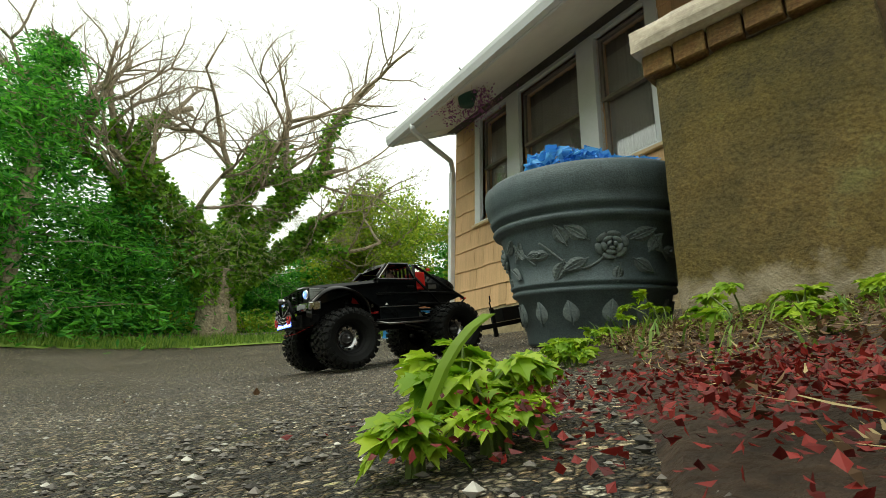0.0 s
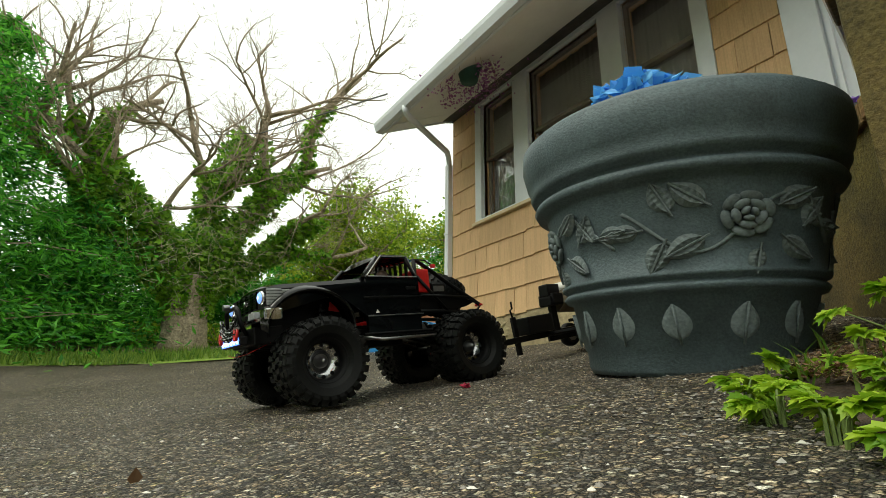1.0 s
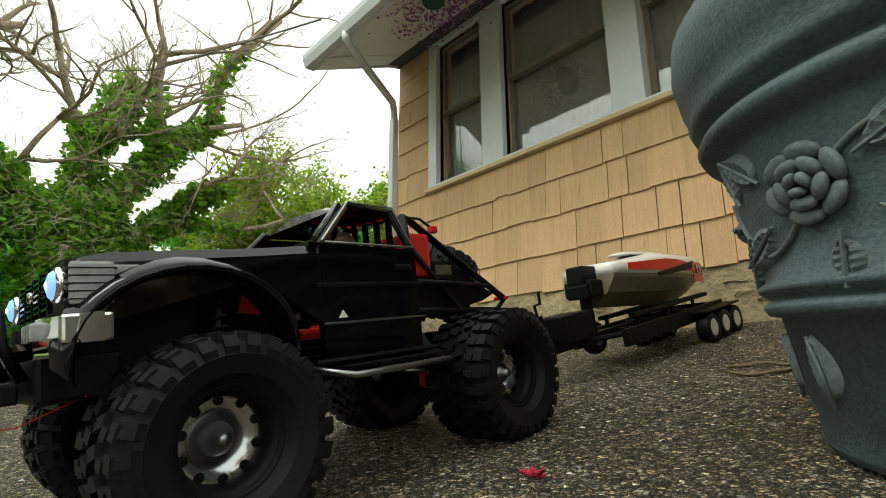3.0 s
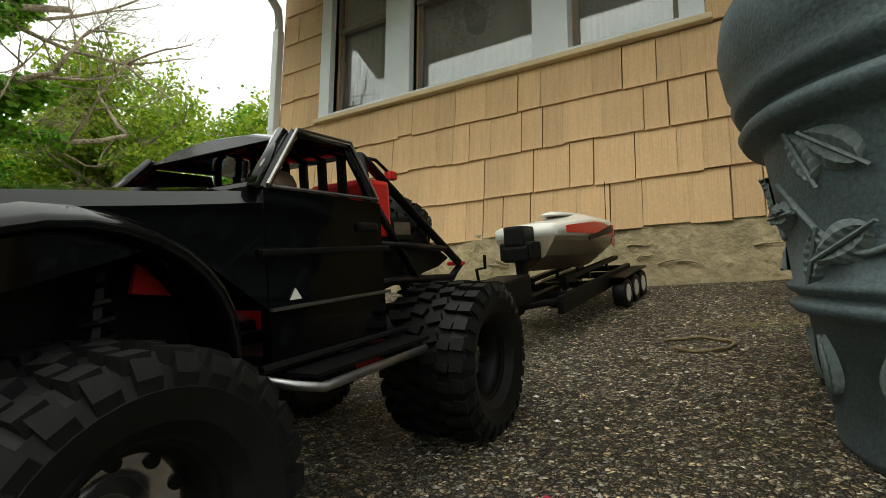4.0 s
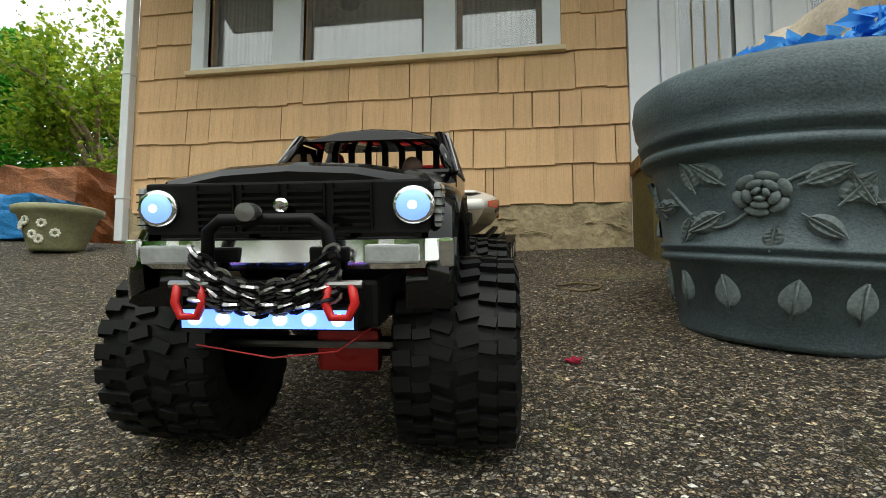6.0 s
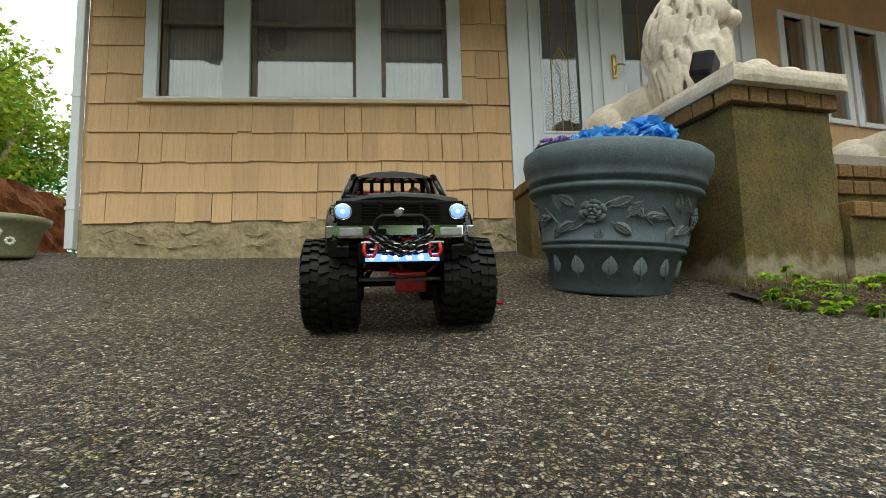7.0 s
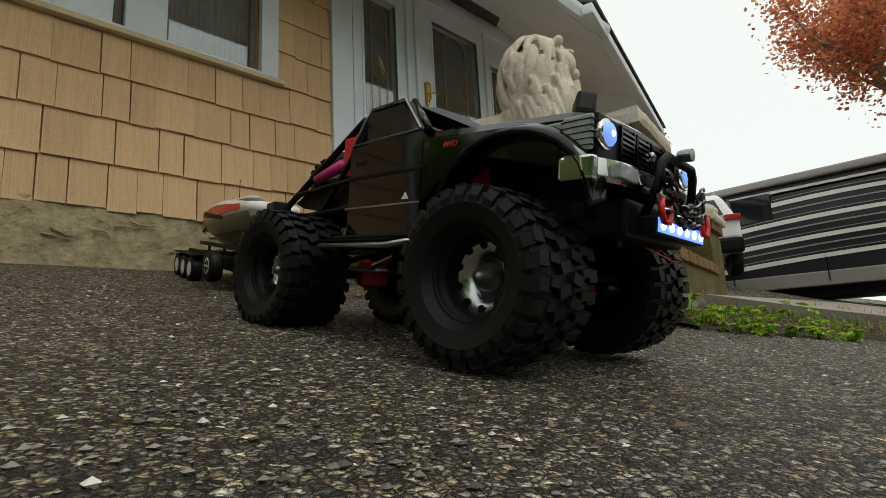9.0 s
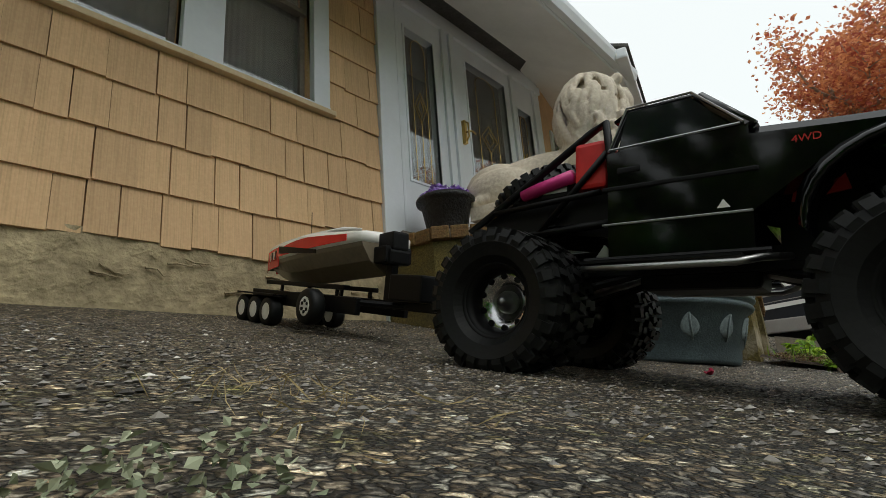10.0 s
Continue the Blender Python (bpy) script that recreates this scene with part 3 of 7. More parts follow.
def build_windows():
    rng = random.Random(2)
    # shared casing
    casing = thing("window_1", pose(0, 0, 0), "white-cased triple sash window with dark sashes", "window", kind="structure")
    head_z = SOF - 0.015
    posts = [(TL, OPEN[0][0]), (OPEN[0][1], OPEN[1][0]), (OPEN[1][1], OPEN[2][0]), (OPEN[2][1], TR)]
    for a, b in posts:
        part("casing_board", boxed(((a, -0.03, TB + 0.035), (b, 0.06, head_z)), bevel=0.004), M_WHITE, casing)
    part("head_board", boxed(((TL, -0.026, HEAD), (TR, 0.06, head_z - 0.003)), bevel=0.003), M_WHITE, casing)
    part("window_sill", boxed(((TL - 0.03, -0.055, TB), (TR + 0.03, 0.02, TB + 0.032)), bevel=0.005), M_CREAM, casing)
    part("sub_sill", boxed(((TL, -0.035, TB + 0.033), (TR, 0.06, SILL)), bevel=0.004), M_WHITE, casing)
    for a, b in OPEN:
        sash = new("sash_window")
        sash.parent = casing
        mid = (SILL + HEAD) / 2 + 0.02
        w = 0.035
        for z0, z1, y in ((SILL, mid + 0.02, 0.075), (mid - 0.02, HEAD, 0.045)):
            fr = boxed(((a, y, z0), (a + w, y + 0.03, z1)), ((b - w, y, z0), (b, y + 0.03, z1)),
                       ((a + w, y, z0), (b - w, y + 0.03, z0 + w)), ((a + w, y, z1 - w), (b - w, y + 0.03, z1)), bevel=0.003)
            part("sash_frame", fr, M_SASH, sash)
            p = part("pane", boxed(((a + w - 0.005, y + 0.012, z0 + w - 0.005), (b - w + 0.005, y + 0.016, z1 - w + 0.005))), M_GLASS, sash)
            p.visible_shadow = False
        # gathered lace behind the glass
        n = 60
        v = []
        for i in range(n + 1):
            x = a + (b - a) * i / n
            y = 0.15 + 0.005 * math.sin(i * 1.7) + 0.006 * math.sin(i * 0.61)
            v += [(x, y, SILL + 0.02), (x, y + 0.01, HEAD)]
        f = [(2 * i, 2 * i + 2, 2 * i + 3, 2 * i + 1) for i in range(n)]
        cu = from_arrays("curtain", v, f, M_CURTAIN, smooth=True)
        cu.modifiers.new("t", "SOLIDIFY").thickness = 0.003
        tagged(cu, "pale gathered lace curtain behind the window glass", "curtain", "curtains in the front window")
    # plain room shell whose gloom is painted in as a dark colour
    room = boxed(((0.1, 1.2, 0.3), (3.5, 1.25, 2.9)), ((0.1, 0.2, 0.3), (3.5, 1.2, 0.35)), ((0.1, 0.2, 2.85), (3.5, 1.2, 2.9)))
    tagged(part("wall_room", room, M_DARK), "wall of the room inside, coloured dark for its dim light", "wall", kind="structure")


build_windows()


def build_eaves():
    # main roof edge: sloping soffit, fascia board, gutter and roof above
    L, R = 0.1, 5.75
    yo, zo = -0.93, 2.33
    sof = extruded([(0.0, SOF), (0.0, SOF + 0.03), (yo, zo + 0.05), (yo, zo + 0.02)], L, R, "x")
    tagged(part("soffit", sof, M_SOFFIT), "white painted board soffit under the eaves", "soffit", kind="structure")
    fas = extruded([(yo - 0.02, zo - 0.01), (yo, zo - 0.01), (yo, zo + 0.12), (yo - 0.02, zo + 0.12)], L, R + 0.03, "x")
    tagged(part("trim", fas, M_WHITE), "white fascia board at the roof edge", "fascia", kind="structure")
    g = extruded([(yo - 0.02, zo + 0.1), (yo - 0.02, zo), (yo - 0.07, zo), (yo - 0.095, zo + 0.06), (yo - 0.1, zo + 0.1), (yo - 0.09, zo + 0.1), (yo - 0.07, zo + 0.02), (yo - 0.03, zo + 0.02)], L - 0.02, R + 0.06, "x")
    gut = tagged(part("rain_gutter", g, M_WHITE), "white metal rain gutter along the eaves", "gutter")
    roof = extruded([(yo - 0.06, zo + 0.13), (yo - 0.06, zo + 0.15), (3.0, zo + 1.5), (3.0, zo + 1.45)], L - 0.05, R + 0.1, "x")
    tagged(part("roof", roof, M_ROOF), "dark shingled roof above the eaves", "roof", kind="structure")
    rake = extruded([(0.05, SOF), (0.05, SOF + 0.32), (yo - 0.02, zo + 0.13), (yo - 0.02, zo)], L - 0.02, L, "x")
    tagged(part("trim", rake, M_WHITE), "white rake board closing the eaves", "trim", kind="structure")
    # narrow boards of the soffit return
    for i in range(9):
        x = L + 0.004 + i * 0.024
        b = loft([[(x, -0.04, SOF - 0.016), (x + 0.02, -0.04, SOF - 0.016), (x + 0.02, -0.04, SOF - 0.008), (x, -0.04, SOF - 0.008)],
                  [(x, yo + 0.02, zo + 0.011), (x + 0.02, yo + 0.02, zo + 0.011), (x + 0.02, yo + 0.02, zo + 0.019), (x, yo + 0.02, zo + 0.019)]])
        tagged(part("trim", b, M_SOFFIT), "narrow white soffit board", "trim", kind="structure")
    # downspout from the gutter to the corner and down the wall
    ds = thing("downspout", pose(0, 0, 0), "white metal downspout at the corner of the house", "downspout")
    part("elbow", tube([(0.66, yo - 0.05, zo + 0.02), (0.66, yo - 0.05, zo - 0.03), (0.62, yo + 0.02, zo - 0.05), (0.1, -0.12, 2.36), (0.035, -0.05, 2.3), (0.03, -0.04, 2.2)], 0.032, 10), M_WHITE, ds, smooth=True)
    part("pipe", boxed(((-0.005, -0.075, 0.2), (0.06, -0.01, 2.24)), bevel=0.008), M_WHITE, ds)
    for z in (0.5, 1.4):
        part("strap", boxed(((-0.011, -0.08, z), (0.065, -0.004, z + 0.025)), bevel=0.002), M_WHITE, ds)
    b = boxed(((X0, -0.012, SHB), (X0 + 0.03, 0.019, SOF)), bevel=0.003)
    tagged(part("trim", b, M_SHINGLE), "tan corner board", "trim", kind="structure")


build_eaves()


def build_entry():
    y = 0.0
    # white entry wall with door and sidelights
    e = thing("door_1", pose(0, 0, 0), "white front door with leaded glass sidelights", "door", kind="structure")
    z0, z1 = 0.68, 2.62
    glass = [(3.78, 4.1, 1.15, 2.42), (4.52, 5.1, 1.15, 2.46), (5.3, 5.53, 1.15, 2.3)]
    bm = bmesh.new()
    xs = [WX + 0.18, 3.78, 4.1, 4.52, 5.1, 5.3, 5.53, 5.75]
    for a, b in zip(xs, xs[1:]):
        hit = [g for g in glass if g[0] == a]
        if hit:
            box(bm, (a, y - 0.005, z0), (b, y + 0.06, hit[0][2]))
            box(bm, (a, y - 0.005, hit[0][3]), (b, y + 0.06, SOF))
        else:
            box(bm, (a, y - 0.005, z0), (b, y + 0.06, SOF))
    bmesh.ops.remove_doubles(bm, verts=bm.verts, dist=1e-4)
    part("panel", bm, M_WHITE, e)
    part("corner_post", boxed(((WX + 0.004, -0.045, 0.08), (WX + 0.18, 0.05, SOF)), bevel=0.006), M_WHITE, e)
    for x0, x1 in ((3.665, 3.69), (4.2, 4.25), (4.3, 4.36), (5.19, 5.24), (5.6, 5.64)):
        part("stile", boxed(((x0, -0.03, z0), (x1, 0.0, z1)), bevel=0.004), M_WHITE, e)
    part("head_rail", boxed(((3.665, -0.032, z1), (5.75, 0.0, z1 + 0.08)), bevel=0.004), M_WHITE, e)
    for gx0, gx1, gz0, gz1 in glass:
        p = part("pane", boxed(((gx0, 0.02, gz0), (gx1, 0.026, gz1))), M_GLASS, e, "dark leaded glass")
        p.visible_shadow = False
        for s in (((gx0 - 0.02, -0.012, gz0 - 0.02), (gx0, 0.02, gz1 + 0.02)), ((gx1, -0.012, gz0 - 0.02), (gx1 + 0.02, 0.02, gz1 + 0.02)),
                  ((gx0, -0.012, gz1), (gx1, 0.02, gz1 + 0.02)), ((gx0, -0.012, gz0 - 0.02), (gx1, 0.02, gz0))):
            part("bead", boxed(s, bevel=0.003), M_WHITE, e)
        # brass came: two uprights, an arch and a lozenge
        w = gx1 - gx0
        xa, xb, zt = gx0 + w * 0.26, gx1 - w * 0.26, gz1 - 0.14
        c = (xa + xb) / 2
        arch = [(xa, 0.014, gz0 + 0.01), (xa, 0.014, zt)] + [(c - (c - xa) * math.cos(t), 0.014, zt + 0.1 * math.sin(t)) for t in np.linspace(0.2, 2.94, 9)] + [(xb, 0.014, zt), (xb, 0.014, gz0 + 0.01)]
        part("came", tube(arch, 0.003, 5), M_BRASS, e)
        zc = (gz0 + gz1) / 2
        for k in (1.0, 0.55):
            part("came", tube([(c, 0.014, zc + 0.13 * k), (c + w * 0.2 * k, 0.014, zc), (c, 0.014, zc - 0.13 * k), (c - w * 0.2 * k, 0.014, zc), (c, 0.014, zc + 0.13 * k)], 0.003, 5), M_BRASS, e)
        part("came", tube([(c, 0.014, gz0 + 0.01), (c, 0.014, zc - 0.13)], 0.003, 5), M_BRASS, e)
    h = part("handle_plate", boxed(((4.395, -0.04, 1.62), (4.425, -0.006, 1.83)), bevel=0.004), M_BRASS, e, "brass door handle")
    part("lever", tube([(4.41, -0.04, 1.72), (4.41, -0.07, 1.72), (4.45, -0.078, 1.725), (4.49, -0.075, 1.715)], 0.008, 8), M_BRASS, h, smooth=True)
    part("grip", tube([(4.41, -0.035, 1.82), (4.405, -0.07, 1.79), (4.405, -0.07, 1.67), (4.41, -0.035, 1.64)], 0.007, 8), M_BRASS, h, smooth=True)
    # hall shell, coloured near-black to look unlit through the door glass
    tagged(part("wall_hall", boxed(((3.62, 0.6, 0.5), (5.75, 0.64, 2.7)), ((3.6, 0.06, 0.5), (3.62, 0.6, 2.7)), ((5.73, 0.06, 0.5), (5.75, 0.6, 2.7)), ((3.6, 0.06, 2.6), (5.75, 0.6, 2.7))), M_DARK), "hall wall behind the front door, coloured dark for its dim light", "wall", kind="structure")
    part("threshold", boxed(((3.6, -0.07, 0.68), (5.75, -0.006, 0.72)), bevel=0.006), M_SASH, e)


build_entry()


def build_wing():
    """The far part of the house with its row of dark windows and the end of the eaves."""
    m = pose(5.76, 0.0, 0, 0, 0, 14)
    length = 2.3
    bm = bmesh.new()
    ops = [(0.35, 0.62), (0.82, 1.1), (1.3, 1.62), (1.78, 2.02)]
    xs = [0.0, *[v for o in ops for v in o], length]
    for a, b in zip(xs, xs[1:]):
        if (a, b) in ops:
            box(bm, (a, 0, -0.1), (b, 0.15, 1.35))
            box(bm, (a, 0, 2.3), (b, 0.15, 2.78))
        else:
            box(bm, (a, 0, -0.1), (b, 0.15, 2.78))
    bmesh.ops.remove_doubles(bm, verts=bm.verts, dist=1e-4)
    w = tagged(part("wall_wing", bm, M_SHINGLE), "tan shingle wall beyond the entry", "wall", kind="structure")
    w.matrix_world = m
    win = thing("window_2", m, "row of dark windows with white casings", "window", kind="structure")
    for a, b in ops:
        p = part("pane", boxed(((a, 0.06, 1.35), (b, 0.066, 2.3))), M_GLASS, win)
        p.visible_shadow = False
        # dark sheet close behind the pane stands for an unlit room
        part("shade_backing", boxed(((a - 0.02, 0.14, 1.3), (b + 0.02, 0.16, 2.34))), M_DARK, win)
        part("casing_board", boxed(((a - 0.08, -0.025, 1.3), (a, 0.05, 2.34)), bevel=0.004), M_WHITE, win)
        part("casing_board", boxed(((b, -0.025, 1.3), (b + 0.08, 0.05, 2.34)), bevel=0.004), M_WHITE, win)
        part("head_board", boxed(((a, -0.02, 2.3), (b, 0.05, 2.34)), bevel=0.003), M_WHITE, win)
        part("window_sill", boxed(((a, -0.03, 1.3), (b, 0.05, 1.35)), bevel=0.003), M_WHITE, win)
    s = extruded([(0.06, 2.78), (0.06, 2.81), (-0.9, 2.39), (-0.9, 2.36)], -0.66, length + 0.45, "x")
    so = tagged(part("soffit", s, M_SOFFIT), "white soffit of the far eaves", "soffit", kind="structure")
    so.matrix_world = m
    gu = tagged(part("rain_gutter", boxed(((-0.66, -0.98, 2.33), (length + 0.5, -0.88, 2.43)), bevel=0.02), M_WHITE), "white gutter along the far eaves", "gutter")
    gu.matrix_world = m
    ro = tagged(part("roof", extruded([(-1.0, 2.44), (-1.0, 2.47), (2.5, 3.9), (2.5, 3.85)], -0.62, length + 0.52, "x"), M_ROOF), "dark shingled roof over the far eaves", "roof", kind="structure")
    ro.matrix_world = m
    d = thing("downspout", m, "white downspout at the far end of the house", "downspout")
    part("elbow", tube([(length + 0.4, -0.92, 2.34), (length + 0.36, -0.8, 2.26), (length + 0.06, -0.06, 2.16), (length + 0.04, -0.04, 2.1), (length + 0.04, -0.04, 0.2)], 0.03, 8), M_WHITE, d, smooth=True)
    b = thing("hanging_basket", m @ pose(length + 0.2, -0.8, 2.09), "dark hanging basket with trailing plants under the far eaves", "plant basket")
    part("basket", lathe([(0.06, -0.08), (0.12, 0.06), (0.125, 0.07), (0.11, 0.07)], 18), M_FLAT, b, smooth=True)
    rng = np.random.default_rng(8)
    v, f = leaf_cloud(rng.normal(size=(260, 3)) * (0.12, 0.12, 0.06) + (0, 0, 0.08), 0.045, rng)
    from_arrays("trailing_plant", v, f, M_MAUVE, b)
    part("hanger", tube([(0, 0, 0.07), (0, 0, 0.27)], 0.004, 5), M_FLAT, b)


build_wing()


def build_basket():
    b = thing("hanging_basket", pose(1.335, -0.72, 2.47), "green plastic hanging basket with faded mauve flowers", "plant basket")
    part("basket", lathe([(0.075, -0.13), (0.115, 0.04), (0.13, 0.045), (0.13, 0.075), (0.118, 0.075), (0.112, 0.03)], 24), M_GREENPOT, b, smooth=True)
    part("hanger", tube([(-0.12, 0, 0.07), (0, 0, 0.19), (0.12, 0, 0.07)], 0.004, 5), M_FLAT, b)
    part("hook", tube([(0, 0, 0.18), (0, -0.05, 0.23), (0.0, -0.1, 0.27)], 0.006, 6), M_FLAT, b)
    rng = np.random.default_rng(4)
    n = 1500
    c = rng.normal(size=(n, 3)) * (0.15, 0.14, 0.09) + (0, 0, -0.08)
    c = c[(np.linalg.norm(c[:, :2], axis=1) > 0.14) & (c[:, 2] < 0.05) & (c[:, 0] * 0.6 - c[:, 1] * 0.8 < 0.12)]
    v, f = leaf_cloud(c, 0.028, rng)
    from_arrays("blossom_haze", v, f, M_MAUVE, b)
    bm = bmesh.new()
    for i in range(70):
        a = rng.uniform(0, 6.28)
        r = rng.uniform(0.17, 0.3)
        tube([(0.1 * math.cos(a), 0.1 * math.sin(a), 0.06), (0.75 * r * math.cos(a), 0.75 * r * math.sin(a), 0.09), (r * math.cos(a), r * math.sin(a), rng.uniform(-0.18, 0.05))], 0.0018, 3, bm)
    part("stem_cluster", bm, M_TWIG, b)


build_basket()


# ---- stoop, piers and lions ----
def brick_mesh(name, a, b, bevel=0.005):
    bm = boxed((a, b), bevel=0)
    bmesh.ops.bevel(bm, geom=list(bm.edges), offset=bevel, segments=1, affect="EDGES")
    me = bpy.data.meshes.new(name)
    bm.to_mesh(me)
    bm.free()
    me.materials.append(M_BRICK)
    return me


def brick_run(parent, start, end, depth, height, n, rng):
    """A rowlock course of bricks from start to end, on edge, over the given depth towards the left of the way."""
    s, e = Vector(start), Vector(end)
    d = (e - s) / n
    side = Vector((-d.y, d.x, 0)).normalized()
    for i in range(n):
        me = brick_mesh("brick", (0.003, 0, 0), (d.length - 0.005, depth, height))
        ob = new("brick", me)
        ob.parent = parent
        p = s + d * i
        ob.matrix_local = Matrix.Translation(p + Vector((0, 0, rng.uniform(-0.003, 0.003))) + side * rng.uniform(-0.006, 0.004)) @ Matrix.Rotation(math.atan2(d.y, d.x) + rng.uniform(-0.012, 0.012), 4, "Z")


def rough_block(name, a, b, mat, parent=None, cuts=22, amp=0.008):
    """A cast block with worn edges and an uneven face."""
    bm = boxed((a, b))
    bmesh.ops.subdivide_edges(bm, edges=bm.edges[:], cuts=cuts, use_grid_fill=True)
    c = Vector([(p + q) / 2 for p, q in zip(a, b)])
    half = Vector([(q - p) / 2 for p, q in zip(a, b)])
    for v in bm.verts:
        o = v.co - c
        near = sorted((half[i] - abs(o[i])) for i in range(3))
        worn = max(0.0, 0.03 - near[1]) * 0.5
        n = noise.noise(v.co * 6) * amp + noise.noise(v.co * 22) * amp * 0.5
        v.co += o.normalized() * (n - worn * (0.6 + 0.8 * abs(noise.noise(v.co * 14))))
    return part(name, bm, mat, parent)


STOOP = pose(4.17, -1.83, 0, 0, 0, 10)


def build_stoop():
    rng = random.Random(11)
    stoop = thing("wall_stoop", STOOP, "mossy concrete front stoop with brick-capped side walls and brick steps", "stoop", kind="structure")
    back = STOOP.inverted()

    def at(x, y):
        p = back @ Vector((x, y, 0))
        return p.x, p.y
    # tall pier under the nearer lion
    rough_block("pier", (0, 0, -0.5), (0.63, 1.4, 0.65), M_CONCRETE, stoop, amp=0.01)
    part("mortar_bed", boxed(((0.01, 0.01, 0.65), (0.62, 1.39, 0.72))), M_MORTAR, stoop)
    brick_run(stoop, (-0.03, -0.025, 0.65), (0.66, -0.025, 0.65), 0.11, 0.085, 6, rng)
    brick_run(stoop, (-0.03, 1.39, 0.65), (-0.03, 0.09, 0.65), 0.11, 0.085, 9, rng)
    # landing and its low side wall back to the house
    edge = [at(3.47, -0.06), at(3.5, -0.42), at(4.12, -1.2), (0.3, 0.5), (2.3, 0.5), at(6.3, -0.06)]
    part("landing", extruded(edge, -0.2, 0.54, "z"), M_CONCRETE, stoop)
    brick_run(stoop, (*at(3.45, -0.08), 0.54), (*at(3.47, -0.42), 0.54), 0.12, 0.08, 3, rng)
    brick_run(stoop, (*at(3.47, -0.43), 0.54), (*at(4.12, -1.24), 0.54), 0.12, 0.08, 9, rng)
    inner = [at(3.58, -0.06), at(3.61, -0.4), at(4.2, -1.1), (0.3, 0.6), (2.3, 0.6), at(6.3, -0.06)]
    part("landing_top", extruded(inner, 0.54, 0.64, "z"), M_SLAB, stoop)
    # steps between the piers
    for k in range(3):
        y0, z = -0.05 + 0.25 * k, 0.16 + 0.18 * k
        part("riser", boxed(((0.63, y0 + 0.02, -0.5), (2.1, y0 + 0.3, z - 0.075))), M_CONCRETE, stoop)
        brick_run(stoop, (0.64, y0, z - 0.08), (2.09, y0, z - 0.08), 0.24, 0.08, 12, rng)
    # lower pier under the farther lion
    rough_block("pier", (2.1, -0.02, -0.5), (2.62, 1.3, 0.48), M_CONCRETE, stoop, cuts=14)
    brick_run(stoop, (2.07, -0.045, 0.478), (2.65, -0.045, 0.478), 0.11, 0.08, 5, rng)
    brick_run(stoop, (2.07, 1.29, 0.478), (2.07, 0.07, 0.478), 0.11, 0.08, 9, rng)
    part("mortar_bed", boxed(((2.11, -0.01, 0.48), (2.61, 1.29, 0.55))), M_MORTAR, stoop)


build_stoop()


